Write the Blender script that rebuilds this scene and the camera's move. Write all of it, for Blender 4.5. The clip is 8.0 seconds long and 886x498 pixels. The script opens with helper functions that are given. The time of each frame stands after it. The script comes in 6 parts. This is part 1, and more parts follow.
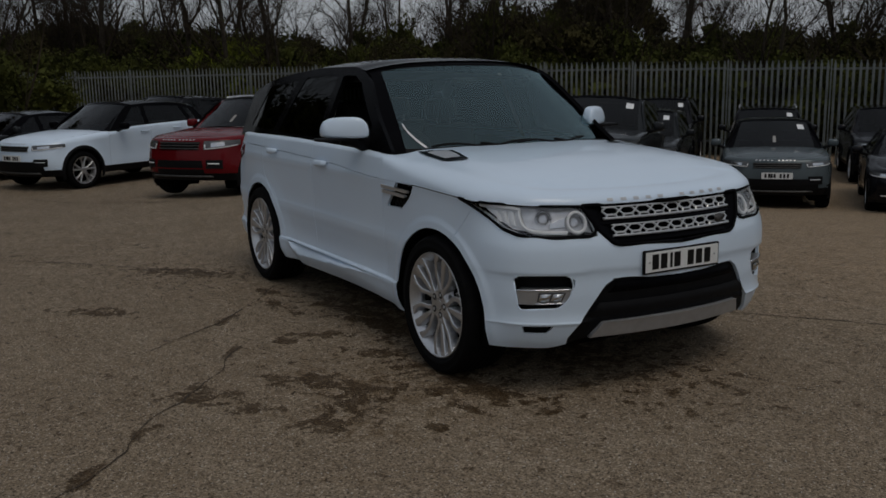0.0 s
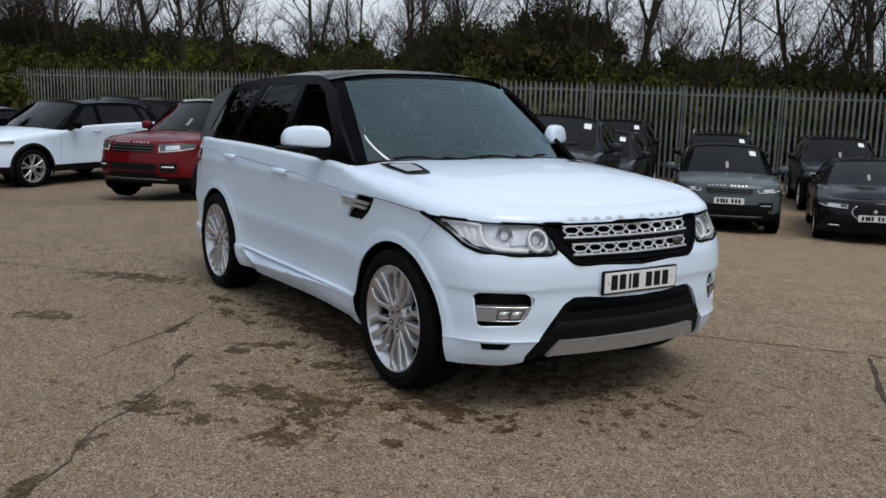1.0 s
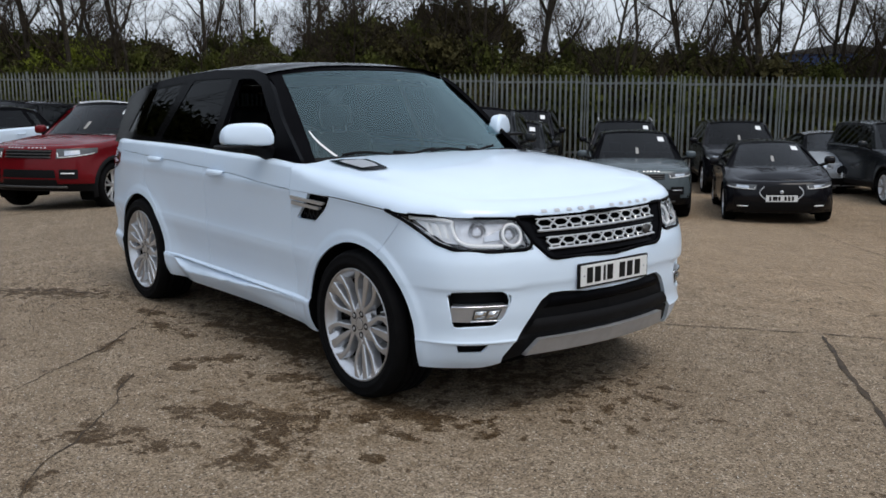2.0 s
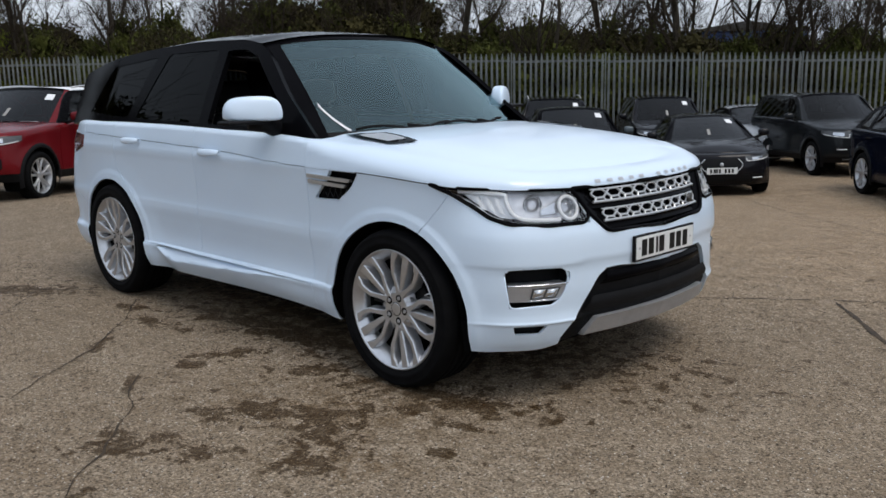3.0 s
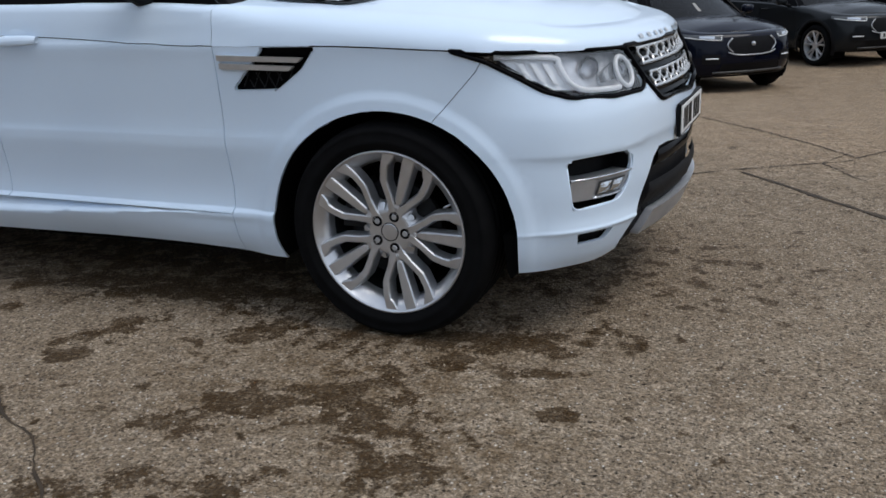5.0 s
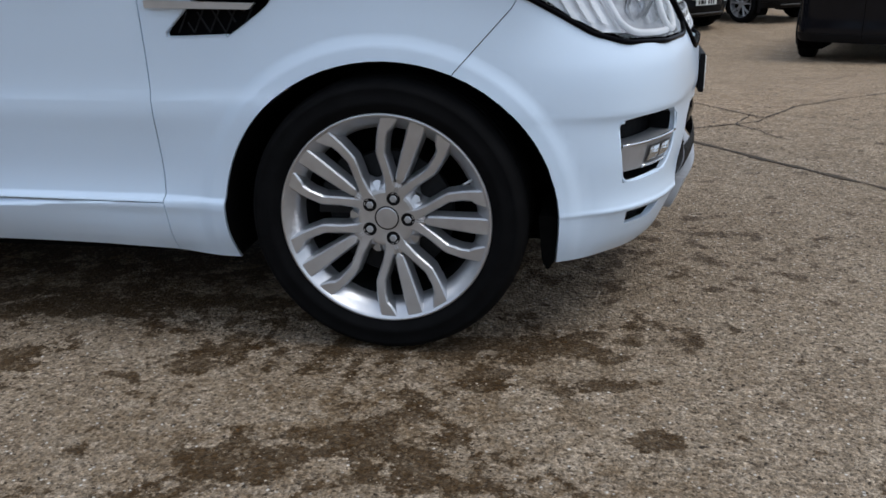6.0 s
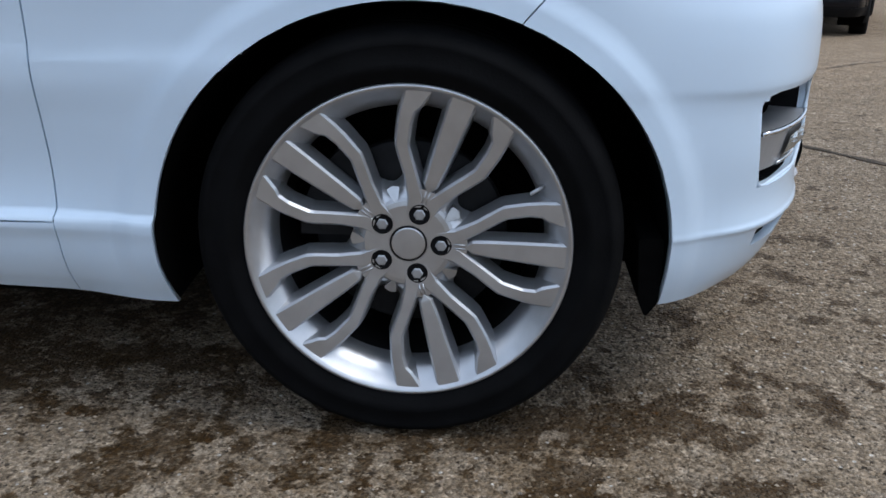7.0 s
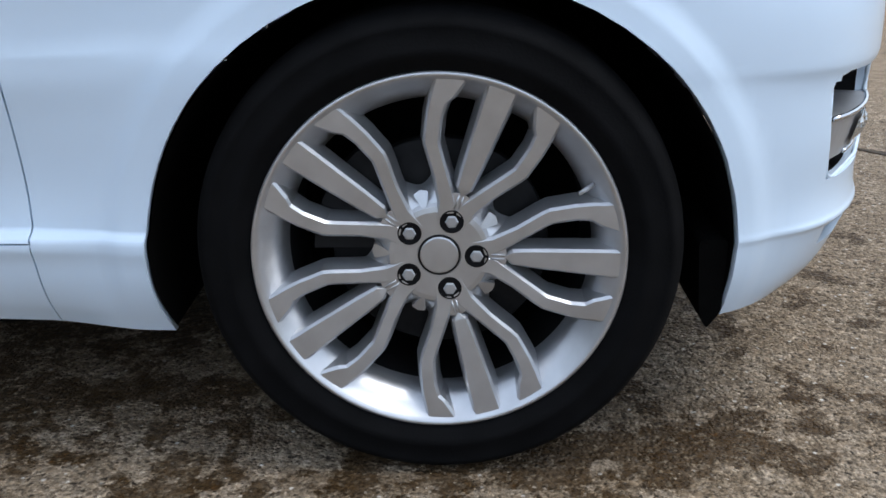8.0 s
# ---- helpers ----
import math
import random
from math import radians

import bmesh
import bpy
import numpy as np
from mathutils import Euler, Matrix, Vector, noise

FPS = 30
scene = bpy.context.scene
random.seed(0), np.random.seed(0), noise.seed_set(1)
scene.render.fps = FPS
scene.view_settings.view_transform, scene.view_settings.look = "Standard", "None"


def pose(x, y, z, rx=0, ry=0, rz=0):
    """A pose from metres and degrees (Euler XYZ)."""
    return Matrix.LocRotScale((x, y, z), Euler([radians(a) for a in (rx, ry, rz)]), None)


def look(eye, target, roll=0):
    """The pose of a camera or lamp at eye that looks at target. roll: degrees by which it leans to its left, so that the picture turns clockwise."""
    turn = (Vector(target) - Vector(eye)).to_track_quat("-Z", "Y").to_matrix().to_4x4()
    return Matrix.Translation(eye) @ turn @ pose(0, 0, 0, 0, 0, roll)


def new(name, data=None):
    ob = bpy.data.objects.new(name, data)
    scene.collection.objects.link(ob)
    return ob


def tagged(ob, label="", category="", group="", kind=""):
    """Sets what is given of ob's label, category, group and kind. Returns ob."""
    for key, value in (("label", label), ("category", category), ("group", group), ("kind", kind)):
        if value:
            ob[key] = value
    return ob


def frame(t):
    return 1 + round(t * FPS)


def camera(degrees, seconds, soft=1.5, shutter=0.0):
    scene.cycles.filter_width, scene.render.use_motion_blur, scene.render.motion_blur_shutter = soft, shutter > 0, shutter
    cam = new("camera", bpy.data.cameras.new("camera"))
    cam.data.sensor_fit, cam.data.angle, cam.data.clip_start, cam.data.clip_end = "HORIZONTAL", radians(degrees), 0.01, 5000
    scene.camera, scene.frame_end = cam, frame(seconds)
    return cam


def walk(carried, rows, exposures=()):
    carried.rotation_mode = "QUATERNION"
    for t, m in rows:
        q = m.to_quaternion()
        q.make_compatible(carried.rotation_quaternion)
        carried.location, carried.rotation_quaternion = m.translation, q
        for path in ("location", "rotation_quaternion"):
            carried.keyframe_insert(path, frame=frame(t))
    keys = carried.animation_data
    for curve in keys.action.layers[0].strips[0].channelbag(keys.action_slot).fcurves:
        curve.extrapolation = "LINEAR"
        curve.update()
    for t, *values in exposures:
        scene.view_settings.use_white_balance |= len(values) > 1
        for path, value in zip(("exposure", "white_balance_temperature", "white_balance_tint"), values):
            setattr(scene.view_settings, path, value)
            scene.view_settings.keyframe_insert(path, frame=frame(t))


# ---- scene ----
cam = camera(52.13, 8.0, soft=1.6)
ROWS = [
    (0, (4.265, -3.370, 1.606), (2.556, -2.397, 1.241), -0.94),
    (0.5, (4.226, -3.376, 1.607), (2.539, -2.357, 1.268), 1.89),
    (1, (4.216, -3.384, 1.606), (2.557, -2.320, 1.270), 1.55),
    (1.5, (4.075, -3.394, 1.583), (2.462, -2.259, 1.255), 0.93),
    (1.7, (3.972, -3.427, 1.580), (2.397, -2.238, 1.254), 0.35),
    (2.8, (3.326, -3.767, 1.528), (1.893, -2.428, 1.139), -0.20),
    (3, (3.163, -3.799, 1.498), (1.772, -2.414, 1.117), -0.90),
    (3.5, (2.727, -3.843, 1.462), (1.454, -2.356, 1.055), -0.01),
    (4, (2.277, -3.868, 1.404), (1.129, -2.288, 0.971), -0.22),
    (4.5, (1.828, -3.796, 1.324), (0.834, -2.135, 0.819), -2.88),
    (4.7, (1.661, -3.768, 1.297), (0.755, -2.071, 0.751), -2.75),
    (6, (0.590, -3.292, 1.124), (0.242, -1.436, 0.465), -1.26),
    (6.5, (0.333, -2.920, 1.034), (0.122, -1.054, 0.345), 1.27),
    (7, (0.155, -2.505, 0.966), (0.043, -0.642, 0.248), 0.39),
    (7.5, (0.065, -2.301, 0.901), (0.053, -0.438, 0.174), -1.86),
    (8, (0.042, -2.324, 0.896), (-0.008, -0.449, 0.200), -0.91),
]
EXPOSURES = [(0.0, -1.25, 6800, 10), (0.3, -0.9, 6800, 10), (0.6, -0.37, 6750, 10), (1.0, 0.03, 6600, 10), (1.5, 0.15, 6500, 10), (3.5, 0.09, 6500, 10), (4.5, 0.02, 6400, 10), (6.0, 0.18, 6150, 10), (6.5, 0.26, 6100, 10), (7.0, 0.28, 5920, 9), (7.5, 0.30, 5950, 9), (8.0, 0.60, 6050, 9)]
walk(cam, [(t, look(eye, target, roll)) for t, eye, target, roll in ROWS], EXPOSURES)

# ---- light: an overcast spring sky ----
world = bpy.data.worlds.new("overcast_sky")
scene.world = world
world.use_nodes = True
wn, wl = world.node_tree.nodes, world.node_tree.links
sky = wn.new("ShaderNodeTexSky")
sky.sky_type, sky.sun_disc = "NISHITA", False
sky.sun_elevation, sky.sun_rotation = radians(63), radians(92)
sky.air_density, sky.dust_density, sky.ozone_density = 1.6, 4.0, 1.0
cloud = wn.new("ShaderNodeTexNoise")
cloud.inputs["Scale"].default_value, cloud.inputs["Detail"].default_value = 2.2, 5.0
ramp = wn.new("ShaderNodeMapRange")
ramp.inputs["From Min"].default_value, ramp.inputs["From Max"].default_value = 0.3, 0.7
ramp.inputs["To Min"].default_value, ramp.inputs["To Max"].default_value = 5.6, 8.2
wl.new(cloud.outputs["Fac"], ramp.inputs["Value"])
grey = wn.new("ShaderNodeMix")
grey.data_type = "RGBA"
grey.inputs["Factor"].default_value = 0.72
tone = wn.new("ShaderNodeCombineColor")
for src, k in (("Red", 0.87), ("Green", 0.97), ("Blue", 1.13)):
    mul = wn.new("ShaderNodeMath")
    mul.operation = "MULTIPLY"
    mul.inputs[1].default_value = k
    wl.new(ramp.outputs["Result"], mul.inputs[0])
    wl.new(mul.outputs["Value"], tone.inputs[src])
wl.new(sky.outputs["Color"], grey.inputs["A"])
wl.new(tone.outputs["Color"], grey.inputs["B"])
wl.new(grey.outputs["Result"], wn["Background"].inputs["Color"])
wn["Background"].inputs["Strength"].default_value = 0.121

sun_data = bpy.data.lights.new("sun", "SUN")
sun_data.energy, sun_data.angle, sun_data.color = 1.3, radians(32), (1.0, 0.97, 0.92)
sun = new("sun", sun_data)
sun.matrix_world = look((5.0, -0.2, 10), (0, 0, 0))


# ---- materials ----
def material(name, color, rough=0.5, metal=0.0, coat=0.0, vary=0.0, scale=8.0, bump=0.0, bscale=60.0, detail=4.0, color2=None, emit=None, rough_vary=0.0, spec=0.5):
    """A surface with grain at two scales: colour drift from one noise, relief from another."""
    m = bpy.data.materials.new(name)
    m.use_nodes = True
    n, l = m.node_tree.nodes, m.node_tree.links
    b = n["Principled BSDF"]
    b.inputs["Base Color"].default_value = (*color, 1)
    b.inputs["Roughness"].default_value, b.inputs["Metallic"].default_value = rough, metal
    b.inputs["Coat Weight"].default_value, b.inputs["Coat Roughness"].default_value = coat, 0.04
    b.inputs["Specular IOR Level"].default_value = spec
    co = n.new("ShaderNodeTexCoord")
    if vary or color2:
        noise_a = n.new("ShaderNodeTexNoise")
        noise_a.inputs["Scale"].default_value, noise_a.inputs["Detail"].default_value = scale, detail
        l.new(co.outputs["Object"], noise_a.inputs["Vector"])
        mix = n.new("ShaderNodeMix")
        mix.data_type = "RGBA"
        dark = color2 or tuple(c * (1 - vary) for c in color)
        mix.inputs["A"].default_value, mix.inputs["B"].default_value = (*dark, 1), (*color, 1)
        fac = n.new("ShaderNodeMapRange")
        fac.inputs["From Min"].default_value, fac.inputs["From Max"].default_value = 0.35, 0.65
        l.new(noise_a.outputs["Fac"], fac.inputs["Value"])
        l.new(fac.outputs["Result"], mix.inputs["Factor"])
        l.new(mix.outputs["Result"], b.inputs["Base Color"])
        if rough_vary:
            rr = n.new("ShaderNodeMapRange")
            rr.inputs["To Min"].default_value, rr.inputs["To Max"].default_value = rough, rough + rough_vary
            l.new(noise_a.outputs["Fac"], rr.inputs["Value"])
            l.new(rr.outputs["Result"], b.inputs["Roughness"])
    if bump:
        noise_b = n.new("ShaderNodeTexNoise")
        noise_b.inputs["Scale"].default_value, noise_b.inputs["Detail"].default_value = bscale, 3.0
        l.new(co.outputs["Object"], noise_b.inputs["Vector"])
        bm_node = n.new("ShaderNodeBump")
        bm_node.inputs["Strength"].default_value, bm_node.inputs["Distance"].default_value = bump, 0.004
        l.new(noise_b.outputs["Fac"], bm_node.inputs["Height"])
        l.new(bm_node.outputs["Normal"], b.inputs["Normal"])
    if emit:
        b.inputs["Emission Color"].default_value, b.inputs["Emission Strength"].default_value = (*color, 1), emit
    return m


def glass(name, color, rough=0.0, mix=0.75, ior=1.5, sheen=(1.0, 1.0, 1.0)):
    """Thin glazing: part clear and tinted, part glossy."""
    m = bpy.data.materials.new(name)
    m.use_nodes = True
    n, l = m.node_tree.nodes, m.node_tree.links
    n.remove(n["Principled BSDF"])
    clear, gloss, both, fres = n.new("ShaderNodeBsdfTransparent"), n.new("ShaderNodeBsdfGlossy"), n.new("ShaderNodeMixShader"), n.new("ShaderNodeFresnel")
    clear.inputs["Color"].default_value = (*color, 1)
    gloss.inputs["Roughness"].default_value = rough
    gloss.inputs["Color"].default_value = (*sheen, 1)
    fres.inputs["IOR"].default_value = ior
    up = n.new("ShaderNodeMath")
    up.operation, up.use_clamp = "MULTIPLY_ADD", True
    up.inputs[1].default_value, up.inputs[2].default_value = 1.0, mix
    l.new(fres.outputs["Fac"], up.inputs[0])
    l.new(up.outputs["Value"], both.inputs["Fac"])
    l.new(clear.outputs["BSDF"], both.inputs[1])
    l.new(gloss.outputs["BSDF"], both.inputs[2])
    l.new(both.outputs["Shader"], n["Material Output"].inputs["Surface"])
    return m


WHITE_PAINT = material("white_car_paint", (0.665, 0.785, 0.915), 0.30, coat=0.45, vary=0.05, scale=1.7, color2=(0.64, 0.76, 0.895))
BLACK_GLOSS = material("black_gloss_paint", (0.004, 0.004, 0.005), 0.14, coat=0.0, vary=0.3, scale=5, spec=0.02)
BLACK_PLASTIC = material("black_textured_plastic", (0.005, 0.005, 0.006), 0.6, vary=0.35, scale=30, bump=0.25, bscale=400, spec=0.15)
RUBBER = material("tyre_rubber", (0.0045, 0.0045, 0.005), 0.85, vary=0.4, scale=18, bump=0.2, bscale=220, spec=0.10)
ALLOY = material("silver_alloy", (0.60, 0.61, 0.63), 0.29, metal=0.80, vary=0.10, scale=22, bump=0.04, bscale=500, rough_vary=0.08)
BRIGHT = material("bright_chrome", (0.75, 0.76, 0.78), 0.12, metal=1.0, vary=0.06, scale=30)
SATIN = material("satin_silver_trim", (0.50, 0.51, 0.53), 0.38, metal=0.6, vary=0.1, scale=20)
STEEL = material("brake_steel", (0.09, 0.088, 0.085), 0.5, metal=0.6, vary=0.4, scale=30)
# also blackens the barrel and brake disc for the shade behind the spokes
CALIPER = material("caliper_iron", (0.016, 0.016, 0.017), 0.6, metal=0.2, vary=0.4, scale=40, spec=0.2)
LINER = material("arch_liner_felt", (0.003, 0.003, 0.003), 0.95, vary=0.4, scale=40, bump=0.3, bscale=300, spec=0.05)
CABIN = material("dark_cabin_trim", (0.022, 0.023, 0.024), 0.75, vary=0.3, scale=14, bump=0.15, bscale=300, spec=0.2)
LEATHER = material("black_seat_leather", (0.024, 0.024, 0.025), 0.5, vary=0.3, scale=12, bump=0.2, bscale=150, spec=0.3)
TRIM_PALE = material("pale_pillar_trim", (0.30, 0.29, 0.27), 0.8, vary=0.1, scale=20)
PAPER = material("white_paper", (0.75, 0.76, 0.77), 0.8, vary=0.05, scale=20)
PLATE_WHITE = material("plate_white", (0.70, 0.71, 0.70), 0.4, vary=0.06, scale=25)
INK = material("black_ink", (0.006, 0.006, 0.006), 0.5, vary=0.2, scale=60, spec=0.2)
LAMP_REFLECTOR = material("lamp_reflector", (0.62, 0.64, 0.66), 0.16, metal=0.9, vary=0.15, scale=40)
LAMP_DARK = material("lamp_housing_grey", (0.74, 0.75, 0.77), 0.22, metal=0.45, vary=0.25, scale=30)
SILVER = material("bright_silver_paint", (0.56, 0.57, 0.58), 0.28, metal=0.6, vary=0.08, scale=30)
LAMP_SMOKE = material("smoked_lamp_bowl", (0.10, 0.105, 0.11), 0.28, metal=0.3, vary=0.3, scale=30)
LAMP_WHITE = material("lamp_light_guide", (0.86, 0.87, 0.88), 0.3, coat=0.5, vary=0.05, scale=30)
LENS = glass("clear_lamp_lens", (0.97, 0.98, 1.0), 0.02, 0.02)
WINDSCREEN = glass("windscreen_glass", (0.72, 0.82, 0.82), 0.0, 0.06, 1.5, (0.72, 0.97, 1.0))
TINT = glass("privacy_glass", (0.02, 0.022, 0.025), 0.0, 0.0, 1.12)
CARGLASS = glass("car_window_glass", (0.09, 0.105, 0.11), 0.01, 0.0, 1.3)
RED_LENS = material("red_lamp_lens", (0.10, 0.006, 0.006), 0.15, coat=0.5, vary=0.2, scale=20)


# ---- building kit ----
def mesh_object(name, bm, mat, parent=None, label="", smooth=True, matrix=None):
    me = bpy.data.meshes.new(name)
    bm.normal_update()
    bm.to_mesh(me)
    bm.free()
    me.materials.append(mat)
    if smooth:
        me.polygons.foreach_set("use_smooth", [True] * len(me.polygons))
    if "surface_normal" in me.attributes:
        buf = np.zeros(len(me.vertices) * 3, np.float32)
        me.attributes["surface_normal"].data.foreach_get("vector", buf)
        me.attributes.remove(me.attributes["surface_normal"])
        if smooth:
            me.normals_split_custom_set_from_vertices(buf.reshape(-1, 3).tolist())
    ob = new(name, me)
    if parent:
        ob.parent = parent
    if matrix:
        ob.matrix_basis = matrix
    if label:
        tagged(ob, label)
    return ob


def part(name, bm, mat, parent, label="", smooth=True):
    return mesh_object(name, bm, mat, parent, label, smooth)


def thing(name, label, category, group="", at=None):
    ob = new(name)
    ob.empty_display_size = 0.2
    if at:
        ob.matrix_basis = at
    return tagged(ob, label, category, group)


def smoothstep(a, b, x):
    t = min(max((x - a) / (b - a), 0.0), 1.0)
    return t * t * (3 - 2 * t)


class Curve1:
    """A smooth function through (x, y) points, without overshoot."""

    def __init__(self, *points):
        p = sorted(points)
        self.x, self.y = [q[0] for q in p], [q[1] for q in p]
        d = [(b[1] - a[1]) / (b[0] - a[0]) for a, b in zip(p[:-1], p[1:])]
        self.m = [d[0]] + [0.0 if a * b <= 0 else 2 * a * b / (a + b) for a, b in zip(d[:-1], d[1:])] + [d[-1]]

    def __call__(self, x):
        X, Y, M = self.x, self.y, self.m
        if x <= X[0]:
            return Y[0]
        if x >= X[-1]:
            return Y[-1]
        k = next(i for i in range(len(X) - 1) if x <= X[i + 1])
        h = X[k + 1] - X[k]
        t = (x - X[k]) / h
        return (Y[k] * (1 + 2 * t) * (1 - t) ** 2 + M[k] * h * t * (1 - t) ** 2 + Y[k + 1] * t * t * (3 - 2 * t) + M[k + 1] * h * t * t * (t - 1))


def spline(points, n=12, closed=False):
    """Catmull-Rom through points of any dimension."""
    p = [Vector(q) for q in points]
    out, m = [], len(p)
    for i in range(m if closed else m - 1):
        if closed:
            a, b, c, d = p[i - 1], p[i], p[(i + 1) % m], p[(i + 2) % m]
        else:
            a, b, c, d = p[max(i - 1, 0)], p[i], p[i + 1], p[min(i + 2, m - 1)]
        for k in range(n):
            t = k / n
            out.append(0.5 * (2 * b + (c - a) * t + (2 * a - 5 * b + 4 * c - d) * t * t + (3 * b - a - 3 * c + d) * t ** 3))
    if not closed:
        out.append(p[-1])
    return out


def rounded(points, r=0.02, n=4):
    """A closed polygon (2D) with its corners rounded."""
    out, m = [], len(points)
    for i in range(m):
        a, b, c = Vector(points[i - 1]), Vector(points[i]), Vector(points[(i + 1) % m])
        u, v = a - b, c - b
        q = min(r, u.length * 0.45, v.length * 0.45)
        s, e = b + u.normalized() * q, b + v.normalized() * q
        for k in range(n + 1):
            t = k / n
            out.append(s * (1 - t) ** 2 + b * 2 * t * (1 - t) + e * t * t)
    return [tuple(q) for q in out]


def inside(poly, x, y):
    c, j = False, len(poly) - 1
    for i in range(len(poly)):
        (xi, yi), (xj, yj) = poly[i][:2], poly[j][:2]
        if (yi > y) != (yj > y) and x < (xj - xi) * (y - yi) / (yj - yi) + xi:
            c = not c
        j = i
    return c


def box(bm, x0, x1, y0, y1, z0, z1, bevel=0.0):
    m = Matrix.Translation(((x0 + x1) / 2, (y0 + y1) / 2, (z0 + z1) / 2)) @ Matrix.Diagonal((abs(x1 - x0), abs(y1 - y0), abs(z1 - z0), 1))
    made = bmesh.ops.create_cube(bm, size=1.0, matrix=m)
    if bevel:
        edges = list({e for v in made["verts"] for e in v.link_edges})
        bmesh.ops.bevel(bm, geom=edges, offset=bevel, segments=2, profile=0.5, affect="EDGES")
    return bm


def tube(bm, pts, radii, sides=8, cap=True):
    """A tube along points with a radius at each (one number or a list)."""
    pts = [Vector(p) for p in pts]
    if not hasattr(radii, "__len__"):
        radii = [radii] * len(pts)
    rings, up = [], Vector((0, 0, 1))
    for i, p in enumerate(pts):
        d = (pts[min(i + 1, len(pts) - 1)] - pts[max(i - 1, 0)]).normalized()
        a = d.cross(up)
        a = (a if a.length > 0.05 else d.cross(Vector((1, 0, 0)))).normalized()
        b = d.cross(a)
        rings.append([bm.verts.new(p + radii[i] * (math.cos(6.28318 * k / sides) * a + math.sin(6.28318 * k / sides) * b)) for k in range(sides)])
    for r, s in zip(rings[:-1], rings[1:]):
        for k in range(sides):
            bm.faces.new((r[k], r[(k + 1) % sides], s[(k + 1) % sides], s[k]))
    if cap:
        bm.faces.new(rings[0][::-1])
        bm.faces.new(rings[-1])
    return bm


def lathe(bm, profile, n=64, axis_y=True):
    """Turns (radius, y) points round the y axis."""
    rings = []
    for r, y in profile:
        rings.append([bm.verts.new((r * math.cos(2 * math.pi * k / n), y, r * math.sin(2 * math.pi * k / n))) for k in range(n)])
    for a, b in zip(rings[:-1], rings[1:]):
        for k in range(n):
            bm.faces.new((a[k], a[(k + 1) % n], b[(k + 1) % n], b[k]))
    return bm


def patch(bm, f, nu, nv):
    """A grid of f(i, j), with i and j from 0 to 1."""
    g = [[bm.verts.new(f(i / nu, j / nv)) for j in range(nv + 1)] for i in range(nu + 1)]
    for i in range(nu):
        for j in range(nv):
            bm.faces.new((g[i][j], g[i + 1][j], g[i + 1][j + 1], g[i][j + 1]))
    return bm


def prism(bm, poly, f, depth):
    """A plate with outline poly (2D), its front at f(a, b, 0) and its back at f(a, b, depth)."""
    front, back = [bm.verts.new(f(a, b, 0)) for a, b in poly], [bm.verts.new(f(a, b, depth)) for a, b in poly]
    bm.faces.new(front)
    bm.faces.new(back[::-1])
    for i in range(len(poly)):
        j = (i + 1) % len(poly)
        bm.faces.new((front[j], front[i], back[i], back[j]))
    bmesh.ops.recalc_face_normals(bm, faces=bm.faces)
    return bm


